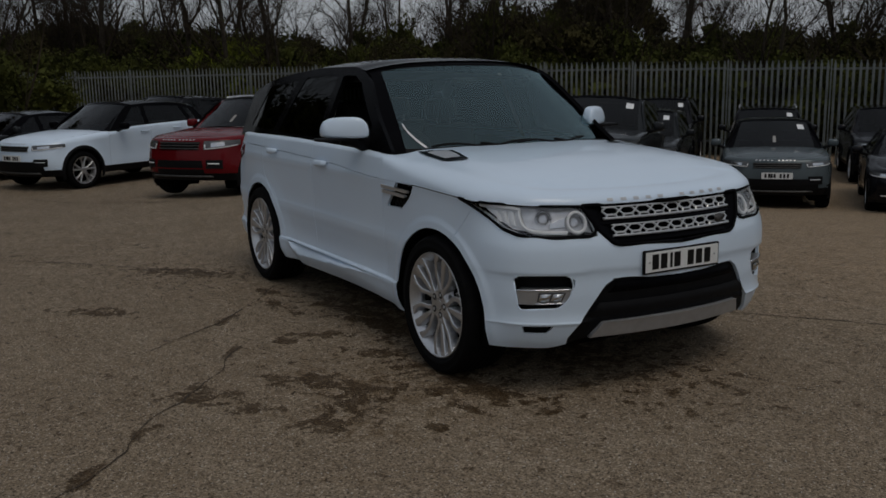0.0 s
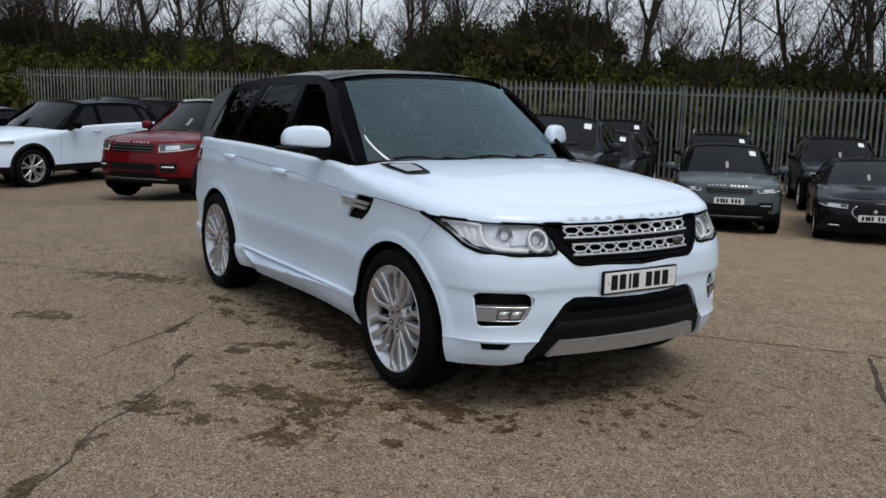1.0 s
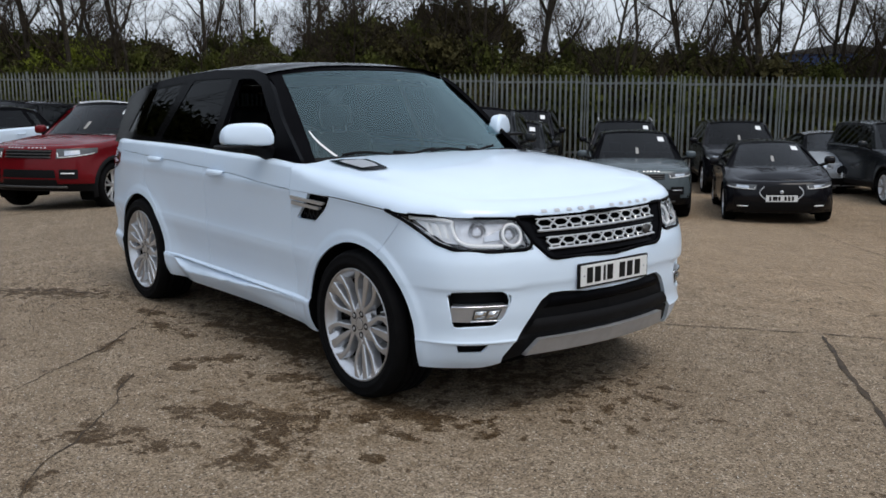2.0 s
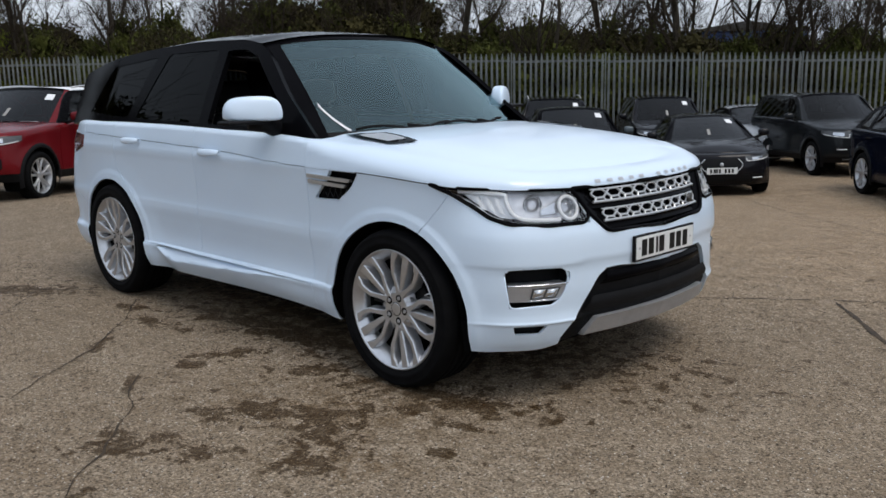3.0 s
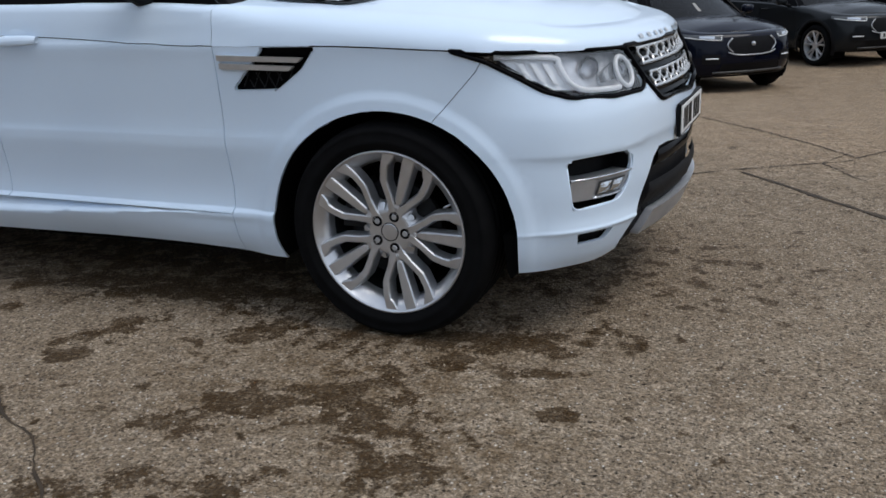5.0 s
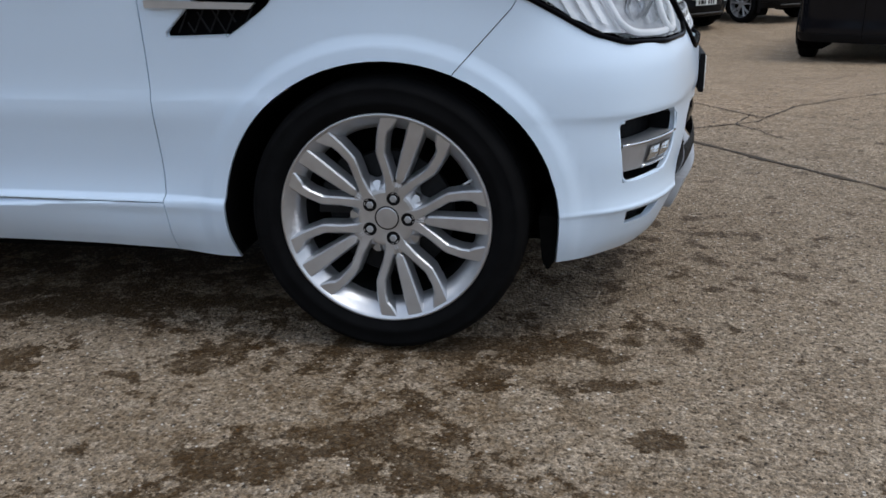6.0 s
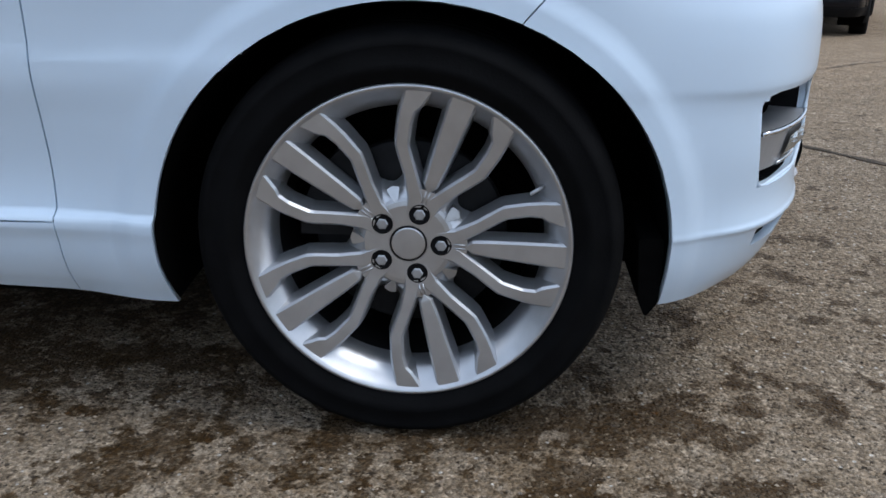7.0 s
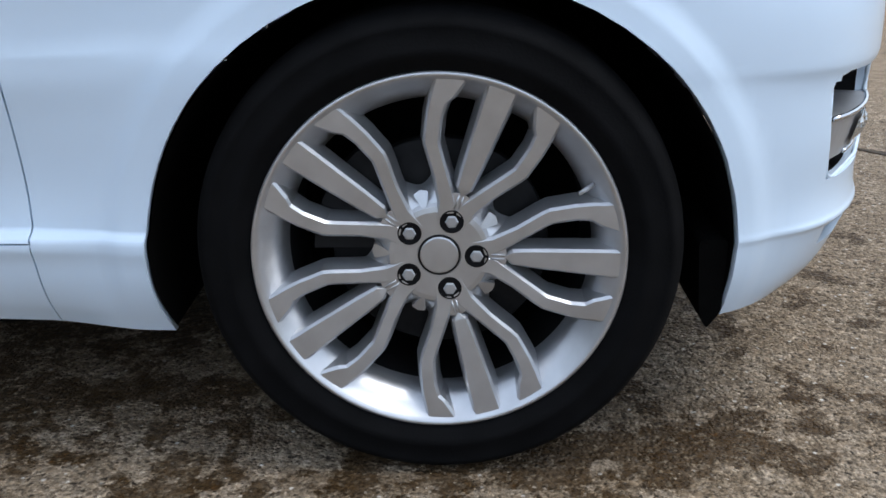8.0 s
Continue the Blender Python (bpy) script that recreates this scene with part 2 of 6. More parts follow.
class Sheet:
    """A flat sheet in (u, v) that is cut along lines and then mapped into space, panel by panel."""

    def __init__(self, columns, rows, low, high, place):
        self.place, self.bm = place, bmesh.new()
        g = [[self.bm.verts.new((u, low(u) + (high(u) - low(u)) * j / rows, 0)) for j in range(rows + 1)] for u in columns]
        for a, b in zip(g[:-1], g[1:]):
            for j in range(rows):
                self.bm.faces.new((a[j], b[j], b[j + 1], a[j + 1]))
        self.cell = max(max(b - a for a, b in zip(columns[:-1], columns[1:])), max(high(u) - low(u) for u in columns) / rows) * 1.5

    def cut(self, line, closed=True):
        bm, c = self.bm, self.cell
        segs = list(zip(line, line[1:] + line[:1])) if closed else list(zip(line[:-1], line[1:]))
        for a, b in segs:
            d = Vector((b[0] - a[0], b[1] - a[1], 0))
            if d.length < 1e-6:
                continue
            x0, x1, y0, y1 = min(a[0], b[0]), max(a[0], b[0]), min(a[1], b[1]), max(a[1], b[1])
            faces = []
            for f in bm.faces:
                p = f.verts[0].co
                if x0 - c < p.x < x1 + c and y0 - c < p.y < y1 + c:
                    xs, ys = [v.co.x for v in f.verts], [v.co.y for v in f.verts]
                    if max(xs) >= x0 - 1e-5 and min(xs) <= x1 + 1e-5 and max(ys) >= y0 - 1e-5 and min(ys) <= y1 + 1e-5:
                        faces.append(f)
            geom = set(faces)
            for f in faces:
                geom.update(f.edges)
                geom.update(f.verts)
            if faces:
                bmesh.ops.bisect_plane(bm, geom=list(geom), dist=2e-4, plane_co=(*a[:2], 0), plane_no=(-d.y, d.x, 0))

    def sort(self, classify):
        self.groups = {}
        for f in self.bm.faces:
            p = f.calc_center_median()
            self.groups.setdefault(classify(p.x, p.y), []).append(f)

    def fill(self, bm, key, off=0.0, gap=0.002, thick=0.014, sides=(1,), seam=None, exact=True):
        """Adds a panel to bm: shrunk by the gap, with an edge turned inwards. seam: the u at which two halves meet."""
        faces = self.groups.get(key, [])
        own = set(faces)
        shift, border = {}, []
        for f in faces:
            for l in f.loops:
                if not any(g in own and g is not f for g in l.edge.link_faces):
                    a, b = l.vert, l.link_loop_next.vert
                    if seam is not None and abs(a.co.x - seam) < 1e-4 and abs(b.co.x - seam) < 1e-4:
                        continue
                    border.append((a, b))
                    d = b.co - a.co
                    n = Vector((-d.y, d.x, 0)).normalized()
                    shift.setdefault(a, []).append(n)
                    shift.setdefault(b, []).append(n)
        flat = {}
        for f in faces:
            for v in f.verts:
                if v not in flat:
                    p = v.co.copy()
                    if v in shift:
                        n = sum(shift[v], Vector())
                        if seam is not None and abs(p.x - seam) < 1e-4:
                            n.x = 0
                        p += gap * (n.normalized() if n.length > 1e-6 else n)
                    flat[v] = p
        layer = (bm.verts.layers.float_vector.get("surface_normal") or bm.verts.layers.float_vector.new("surface_normal")) if exact else None
        for s in sides:
            def put(p, o):
                q = self.place(p.x, p.y, o)
                return bm.verts.new((q[0], s * q[1], q[2]))
            made = {v: put(p, off) for v, p in flat.items()}
            if exact:
                for v, p in flat.items():
                    du = Vector(self.place(p.x + 0.004, p.y, off)) - Vector(self.place(p.x - 0.004, p.y, off))
                    dv = Vector(self.place(p.x, p.y + 0.002, off)) - Vector(self.place(p.x, p.y - 0.002, off))
                    q = du.cross(dv)
                    if q.length > 1e-9:
                        q.normalize()
                        made[v][layer] = (q.x, s * q.y, q.z)
            for f in faces:
                vs = [made[v] for v in f.verts]
                if len(set(vs)) > 2:
                    bm.faces.new(vs if s > 0 else vs[::-1])
            if thick:
                top, deep = {}, {}
                for a, b in border:
                    for v in (a, b):
                        if v not in top:
                            top[v], deep[v] = put(flat[v], off), put(flat[v], off - thick)
                    q = (top[b], top[a], deep[a], deep[b])
                    bm.faces.new(q if s > 0 else q[::-1])
        return bm


def ground_z(x, y):
    return -0.72 * smoothstep(1.0, 12.0, y) - 0.16 * smoothstep(-3.0, -10.0, x) - 0.15 * smoothstep(-9.0, -12.5, x) * (1 - smoothstep(4.0, 8.0, y))




# ---- the white estate-type 4x4 in the middle of the yard ----
class Plan:
    """Half of a car's outline from above, from the tail's middle along the right side to the nose's middle."""

    def __init__(self, points):
        self.p = spline(points, 16)
        self.s = [0.0]
        for a, b in zip(self.p[:-1], self.p[1:]):
            self.s.append(self.s[-1] + (b - a).length)
        self.end = self.s[-1]
        self.P, self.S = np.array([tuple(q) for q in self.p]), np.array(self.s)

    def at(self, u):
        x, y = np.interp(u, self.S, self.P[:, 0]), np.interp(u, self.S, self.P[:, 1])
        e = 0.03
        a, b = max(u - e, 0), min(u + e, self.end)
        dx, dy = np.interp(b, self.S, self.P[:, 0]) - np.interp(a, self.S, self.P[:, 0]), np.interp(b, self.S, self.P[:, 1]) - np.interp(a, self.S, self.P[:, 1])
        if u > self.end - e:
            dx = 0.0
        if u < e:
            dx = 0.0
        n = math.hypot(dx, dy)
        return float(x), float(y), float(dy / n), float(-dx / n)

    def ux(self, x):
        """u on the side, by x."""
        k = np.argmin(self.P[:, 1])
        lo = len(self.P) // 6
        return float(np.interp(x, self.P[lo:, 0], self.S[lo:]))

    def uy(self, y):
        """u on the nose, by y (0 at the middle, negative at the right)."""
        k = int(np.argmax(self.P[:, 0] > 0.3))
        return float(np.interp(y, self.P[k:, 1], self.S[k:]))


WB = 2.925
RIM_Y = 1.0
HUB_Z = 0.385
plan = Plan([(-4.0, 0), (-3.985, -0.4), (-3.93, -0.72), (-3.78, -0.90), (-3.5, -0.965), (-2.9, -0.998), (-2.2, -0.996), (-1.5, -0.992), (-0.7, -0.995),
             (0.0, -1.0), (0.3, -0.988), (0.5, -0.95), (0.64, -0.88), (0.743, -0.74), (0.808, -0.55), (0.860, -0.28), (0.880, 0)])
side_in = Curve1((0.2, 0.10), (0.26, 0.06), (0.30, 0.034), (0.34, 0.018), (0.385, 0.008), (0.405, 0.002), (0.42, 0.004), (0.435, 0.026), (0.5, 0.031), (0.6, 0.021), (0.68, 0.0095), (0.70, 0.0095), (0.735, 0.0155), (0.77, 0.0165),
                 (0.88, 0.012), (0.98, 0.006), (1.03, 0.0), (1.04, 0.001), (1.06, 0.006), (1.12, 0.016), (1.2, 0.034))
nose_in = Curve1((0.2, 0.13), (0.26, 0.075), (0.30, 0.045), (0.36, 0.020), (0.392, 0.008), (0.402, 0.001), (0.415, 0.006), (0.45, 0.010), (0.55, 0.003), (0.62, 0.003), (0.645, 0.001), (0.668, -0.005), (0.72, -0.004), (0.78, 0.002), (0.84, 0.020), (0.9, 0.044), (0.985, 0.080), (1.1, 0.12))
bumper_in = Curve1((0.2, 0.06), (0.25, 0.026), (0.30, 0.012), (0.36, 0.006), (0.394, 0.0065), (0.402, 0.0055), (0.408, 0.0078), (0.416, 0.0075), (0.5, 0.009), (0.6, 0.0088), (0.640, 0.008), (0.676, 0.0042), (0.70, 0.0035), (0.77, 0.006),
                   (0.88, 0.010), (0.98, 0.006), (1.03, 0.0), (1.04, 0.001), (1.06, 0.006), (1.12, 0.016), (1.2, 0.034))
crown_z = Curve1((-4.1, 1.13), (-3.4, 1.185), (-2.3, 1.19), (-1.4, 1.18), (-1.0, 1.170), (-0.72, 1.152), (-0.60, 1.122), (-0.45, 1.086), (-0.3, 1.065), (0.2, 1.015), (0.5, 0.992), (0.7, 0.988), (0.86, 0.988))
crown_h = Curve1((-1.15, 0.018), (-0.72, 0.024), (-0.60, 0.050), (-0.45, 0.075), (-0.3, 0.09), (0.2, 0.10), (0.5, 0.092), (0.86, 0.062))
crown_w = Curve1((-1.15, 0.032), (-0.72, 0.040), (-0.60, 0.080), (-0.45, 0.125), (-0.3, 0.15), (0.2, 0.17), (0.5, 0.16), (0.86, 0.15))
waist_z = Curve1((-3.9, 1.14), (-3.3, 1.12), (-1.5, 1.073), (-0.66, 1.032), (-0.24, 1.030), (0.27, 1.010), (0.6, 0.993), (0.86, 0.987))


def scoop_z(x):
    """The lower edge of the scoop along the sill."""
    t = min(max((x + 2.38) / 1.58, 0.0), 1.0)
    return 0.413 - 0.085 * smoothstep(0.0, 0.20, t) * (1 - t)


def hero_place(u, v, off=0.0):
    x, y, nx, ny = plan.at(u)
    zc, h, w = crown_z(x), crown_h(x), crown_w(x)
    f = smoothstep(0.32, 0.62, x)
    vz = min(v, zc)
    flank = side_in(vz)
    if x > 0.25:
        k = smoothstep(0.25, 0.36, x)
        flank = flank * (1 - k) + bumper_in(vz) * k
    ins = flank * (1 - f) + nose_in(vz) * f
    if x < -3.3:
        ins += 0.10 * smoothstep(-3.3, -4.0, x) * smoothstep(0.75, 1.2, vz)
    for cx in (0.0, -WB):
        d = math.hypot(x - cx, (v - HUB_Z + 0.008) / (0.942 if v > HUB_Z - 0.008 else 1.0))
        if d < 0.70 and y < -0.8:
            k = (1 - smoothstep(0.50, 0.545, d)) * smoothstep(0.22, 0.36, v)
            wide = 1 - smoothstep(0.50, 0.68, d)
            ins = ins * (1 - 0.45 * wide) - (0.008 + 0.006 * (0.52 - min(d, 0.52)) / 0.06) * k - 0.003 * wide * smoothstep(0.22, 0.36, v)
    if -3.4 < x < -0.6 and y < -0.9:
        if -2.38 < x < -0.80 and v < 0.4135:
            deep = 0.413 - scoop_z(x)
            if deep > 1e-3:
                k = min(deep / 0.030, 1.0)
                shelf = 0.034 - 0.046 * min(max((0.413 - v) / deep, 0.0), 1.0)
                if v < 0.413 - deep:
                    shelf = -0.012 + 1.1 * max(0.413 - deep - v, 0.0) ** 1.25
                ins = ins * (1 - k) + shelf * k
    z, up = v, 0.0
    if v > zc:
        length = (h + w) * 0.78
        a = min((v - zc) / length, 1.0) * math.pi / 2
        z, up = zc + h * math.sin(a), math.sin(a)
        ins += w * (1 - math.cos(a))
    c = math.sqrt(1 - up * up)
    return x - nx * (ins - off * c), y - ny * (ins - off * c), z + off * up


def hero_low(u):
    x, y, _, _ = plan.at(u)
    return 0.262 - 0.014 * smoothstep(-0.9, -0.45, x) + 0.014 * smoothstep(0.2, 0.4, x) + 0.055 * smoothstep(0.5, 0.78, x) * smoothstep(-0.78, -0.5, y)


def hero_high(u):
    x = plan.at(u)[0]
    return crown_z(x) + (crown_h(x) + crown_w(x)) * 0.78


columns = sorted({*np.linspace(0, plan.end, 150).round(4).tolist(), plan.end})
sheet = Sheet(columns, 34, hero_low, hero_high, hero_place)
X, Y = plan.ux, plan.uy


def straighten(a):
    """Below the hub the wheel opening's front edge drops straight down."""
    c = math.cos(a)
    return min(1 / c, 1.12) if math.sin(a) < 0 and c > 0.5 else 1.0


def ring(cx, cz, r, n=80):
    """A wheel arch's outline, a little flatter above than a circle."""
    turns = [(2 * math.pi * k / n, r * straighten(2 * math.pi * k / n)) for k in range(n)]
    return [(X(cx) + q * math.cos(a), cz + q * math.sin(a) * (0.942 if a < math.pi else 1.0)) for a, q in turns]


arch_f, arch_r = ring(0.006, HUB_Z - 0.008, 0.465), ring(-WB, HUB_Z, 0.452)
END = plan.end
headlamp_line = rounded([(X(0.25), 1.012), (X(0.45), 0.999), (Y(-0.75), 0.988), (Y(-0.575), 0.982), (Y(-0.54), 0.95), (Y(-0.505), 0.862), (Y(-0.54), 0.836), (Y(-0.72), 0.836), (X(0.64), 0.848), (X(0.555), 0.874), (X(0.47), 0.922), (X(0.37), 0.975)], 0.02)
grille_line = rounded([(Y(-0.57), 0.984), (END + 0.3, 0.984), (END + 0.3, 0.778), (Y(-0.39), 0.788), (Y(-0.425), 0.80), (Y(-0.50), 0.87)], 0.012)
fog_line = rounded([(X(0.618), 0.652), (Y(-0.655), 0.652), (Y(-0.635), 0.60), (Y(-0.655), 0.53), (Y(-0.70), 0.482), (X(0.64), 0.474)], 0.03)
slot_line = rounded([(X(0.655), 0.391), (Y(-0.735), 0.391), (Y(-0.765), 0.354), (X(0.66), 0.354)], 0.008)
intake_line = [(Y(-0.66), 0.20), (Y(-0.655), 0.32), (Y(-0.53), 0.50), (Y(-0.47), 0.585), (Y(-0.42), 0.618), (Y(-0.33), 0.620), (Y(-0.2), 0.606), (END + 0.3, 0.60), (END + 0.3, 0.20)]
skid_line = [(Y(-0.475), 0.398), (END + 0.3, 0.404), (END + 0.3, 0.24), (Y(-0.40), 0.24), (Y(-0.54), 0.315)]
vent_line = rounded([(X(-0.59), 0.878), (X(-0.44), 1.026), (X(-0.235), 1.026), (X(-0.30), 0.95), (X(-0.40), 0.884)], 0.02)
waist_line = [(u, waist_z(plan.at(u)[0])) for u in np.linspace(X(-0.655), END + 0.0, 30)]
door_front, door_mid = [(X(-0.645), 0.2), (X(-0.652), 0.7), (X(-0.66), 1.4)], [(X(-1.80), 0.2), (X(-1.79), 0.9), (X(-1.80), 1.4)]
door_rear = [(X(-2.43), 0.25), (X(-2.44), 0.44), (X(-2.60), 0.74), (X(-2.82), 0.90), (X(-2.86), 1.4)]
bumper_line = [(X(0.20), 0.79), (X(0.343), 0.943), (X(0.37), 0.99)]
tail_line = [(X(-3.30), 0.60), (X(-3.62), 0.66), (X(-3.75), 1.35)]
sill_line = [(X(-2.6), 0.427), (X(-1.8), 0.417), (X(-0.4), 0.412)]
tail_lamp = [(X(-3.36), 1.10), (X(-3.36), 1.02), (X(-3.6), 0.96), (X(-3.72), 1.12)]
for r in (0.480, 0.497, 0.512, 0.527, 0.545, 0.575, 0.62):
    sheet.cut(ring(0.0, HUB_Z - 0.008, r, 48))
    sheet.cut(ring(-WB, HUB_Z - 0.008, r, 36))
for line in (arch_f, arch_r, headlamp_line, grille_line, fog_line, slot_line, intake_line, skid_line, vent_line, tail_lamp):
    sheet.cut(line)
waist_side = [(u, waist_z(plan.at(u)[0])) for u in np.linspace(X(-3.35), X(-0.655), 40)]
sheet.cut(waist_side, closed=False)
sheet.cut([(X(x), scoop_z(x)) for x in np.linspace(-2.36, -0.82, 26)], closed=False)
for z in (0.68, 0.70, 0.735, 0.77):
    sheet.cut([(X(-2.75), z), (X(-0.5), z)], closed=False)
for z in (0.404, 0.413, 0.421, 0.429, 0.437, 0.450):
    sheet.cut([(X(-2.5), z), (X(-0.41), z)], closed=False)
for z in (0.388, 0.396, 0.402, 0.408, 0.416, 0.430, 0.640, 0.650, 0.658, 0.666, 0.680):
    sheet.cut([(X(0.30), z), (Y(-0.60), z)], closed=False)
for z in (0.30, 0.318, 0.336, 0.354, 0.372, 0.39, 0.40):
    sheet.cut([(X(-2.45), z), (X(-0.5), z)], closed=False)
for line in (waist_line, door_front, door_mid, door_rear, bumper_line, tail_line, sill_line):
    sheet.cut(line, closed=False)


def on_left(line, u, v):
    """Whether a point lies rearward of a rising line."""
    x = np.interp(v, [p[1] for p in line], [p[0] for p in line])
    return u < x


def hero_panel(u, v):
    if inside(arch_f, u, v) or inside(arch_r, u, v):
        return "arch"
    for name, line in (("headlamp", headlamp_line), ("grille", grille_line), ("fog", fog_line), ("slot", slot_line), ("skid", skid_line), ("intake", intake_line), ("vent", vent_line), ("tail_lamp", tail_lamp)):
        if inside(line, u, v):
            return name
    if u > door_front[1][0] - 0.1 and not on_left(door_front, u, v):
        if v > waist_z(plan.at(u)[0]):
            return "bonnet"
        return "wing" if on_left(bumper_line, u, v) and u < X(0.37) and v > 0.4 or u < X(0.0) else "front_bumper"
    if u < X(-3.3) and (on_left(tail_line, u, v) or v < 0.60):
        return "tail"
    if -2.55 < plan.at(u)[0] and v < np.interp(u, [p[0] for p in sill_line], [p[1] for p in sill_line]):
        return "sill"
    if on_left(door_rear, u, v):
        name = "quarter"
    else:
        name = "rear_door" if on_left(door_mid, u, v) else "front_door"
    return name + "_top" if v > waist_z(plan.at(u)[0]) and u > waist_side[0][0] else name


sheet.sort(hero_panel)
# true the wheel openings' edges to their curves
arch_faces = set(sheet.groups["arch"])
for e in sheet.bm.edges:
    if len(e.link_faces) == 2 and (e.link_faces[0] in arch_faces) != (e.link_faces[1] in arch_faces):
        for v in e.verts:
            for cx, cz, r in ((0.006, HUB_Z - 0.008, 0.465), (-WB, HUB_Z, 0.452)):
                flat_k = 0.942 if v.co.y > cz else 1.0
                du, dv = v.co.x - X(cx), (v.co.y - cz) / flat_k
                d = math.hypot(du, dv)
                r *= straighten(math.atan2(dv, du))
                if abs(d - r) < 0.035:
                    v.co.x, v.co.y = X(cx) + du * r / d, cz + dv * r / d * flat_k
hero = thing("white_car", "glossy white large 4x4 with black roof, parked on stained concrete", "car", at=Matrix.Translation((0, -0.022, 0)) @ Matrix.Diagonal((1, 0.978, 1, 1)))


def panel(name, key, mat, parent=hero, label="", both=False, **kw):
    out = []
    for sides in ([(1, -1)] if both else [(1,), (-1,)]):
        bm = bmesh.new()
        for k in (key, key + "_top"):
            sheet.fill(bm, k, sides=sides, seam=END if both else None, **kw)
        if both:
            bmesh.ops.remove_doubles(bm, verts=[v for v in bm.verts if abs(v.co.y) < 5e-4], dist=4e-4)
        out.append(part(name, bm, mat, parent, label))
    return out


wing = panel("front_wing", "wing", WHITE_PAINT, gap=0.0014)
front_door = panel("front_door", "front_door", WHITE_PAINT)
rear_door = panel("rear_door", "rear_door", WHITE_PAINT)
panel("rear_quarter_panel", "quarter", WHITE_PAINT)
panel("sill", "sill", WHITE_PAINT, gap=0.0012)
bumper = panel("front_bumper", "front_bumper", WHITE_PAINT, both=True, thick=0.02, gap=0.0013)[0]
bm = bmesh.new()
sheet.fill(bm, "tail", sides=(1, -1), seam=0.0)
part("tailgate", bm, WHITE_PAINT, hero)
panel("tail_lamp", "tail_lamp", RED_LENS, off=0.006)

# bonnet: the folded-down edges and the top
bm = bmesh.new()
sheet.fill(bm, "bonnet", sides=(1, -1), seam=END, thick=0.0, gap=0.0, exact=False)
bonnet_z = Curve1((-0.95, 1.185), (-0.6, 1.192), (-0.3, 1.190), (0.1, 1.168), (0.4, 1.128), (0.58, 1.078), (0.648, 1.050))
edge = [hero_place(u, hero_high(u)) for u in columns if u >= X(-0.655)]
for a, b in zip(edge[:-1], edge[1:]):
    for k in range(24):
        quad = []
        for (x, y, z), q in ((a, k), (b, k), (b, k + 1), (a, k + 1)):
            f = abs(1 - q / 12)
            top = z + (bonnet_z(x) - z) * (1 - f ** 2.6)
            top += 0.010 * smoothstep(0.93, 0.80, f) * smoothstep(0.62, 0.2, x)
            quad.append(bm.verts.new((x, y * (1 - q / 12), top)))
        bm.faces.new(quad)
bmesh.ops.remove_doubles(bm, verts=bm.verts, dist=6e-4)
bmesh.ops.dissolve_degenerate(bm, edges=bm.edges, dist=1e-5)
bonnet = part("bonnet", bm, WHITE_PAINT, hero)
# black line laid on the shut line in place of the open gap's shade
for s in (1, -1):
    bm = bmesh.new()
    run = [hero_place(u, waist_z(plan.at(u)[0]), -0.0008) for u in np.linspace(X(-0.25), X(0.26), 24)]
    tube(bm, [(q[0], s * q[1], q[2]) for q in run], 0.0026, 6)
    part("bonnet_gap_line", bm, BLACK_PLASTIC, hero, "black line standing in for the dark bonnet gap")

# ---- cabin: sides, roof, screens ----
belt_z = Curve1((-4.0, 1.15), (-3.4, 1.202), (-2.3, 1.207), (-1.4, 1.197), (-0.8, 1.178), (-0.6, 1.165))
rail_z = Curve1((-3.95, 1.42), (-3.7, 1.535), (-3.45, 1.590), (-3.0, 1.652), (-2.5, 1.694), (-2.0, 1.716), (-1.6, 1.714), (-1.38, 1.682), (-0.95, 1.375), (-0.66, 1.165))


def cabin_place(x, z, off=0.0):
    k = (z - 1.19) / 0.52
    y = 0.945 - 0.225 * k - 0.025 * (k * k - k)
    y -= 0.09 * smoothstep(-3.0, -3.95, x) + 0.05 * smoothstep(-1.5, -0.66, x) * (1 - k)
    return x - 0.0, -(y + off), z + 0.42 * off


cabin = Sheet(np.linspace(-3.72, -0.66, 56).tolist(), 16, lambda x: belt_z(x) - 0.012, rail_z, cabin_place)
win_front = rounded([(-1.70, 1.222), (-1.70, 1.655), (-1.50, 1.652), (-1.36, 1.605), (-1.02, 1.335), (-0.99, 1.205)], 0.03)
win_rear = rounded([(-2.62, 1.232), (-2.40, 1.648), (-1.80, 1.660), (-1.80, 1.224)], 0.03)
win_quarter = rounded([(-3.38, 1.262), (-3.15, 1.575), (-2.55, 1.630), (-2.74, 1.236)], 0.03)
for line in (win_front, win_rear, win_quarter):
    cabin.cut(line)
cabin.sort(lambda x, z: next((n for n, l in (("front", win_front), ("rear", win_rear), ("quarter", win_quarter)) if inside(l, x, z)), "frame"))
for s in (1, -1):
    bm = bmesh.new()
    cabin.fill(bm, "frame", sides=(s,), gap=0.0, thick=0.03)
    part("window_frame", bm, BLACK_GLOSS, hero, "gloss black window surround")
    for key in ("front", "rear", "quarter") if s < 0 else ("rear", "quarter"):
        bm = bmesh.new()
        cabin.fill(bm, key, sides=(s,), off=-0.004, gap=0.0, thick=0.0)
        part("side_window", bm, CARGLASS if key == "front" else TINT, hero, "dark tinted window")


def roof_place(i, j):
    x = -1.36 + (-3.74 + 1.36) * i
    a = j * 2 - 1
    x += 0.07 * (1 - a * a) * (1 - i) - 0.05 * (1 - a * a) * i
    edge_y = -cabin_place(x, rail_z(min(x, -1.40)))[1]
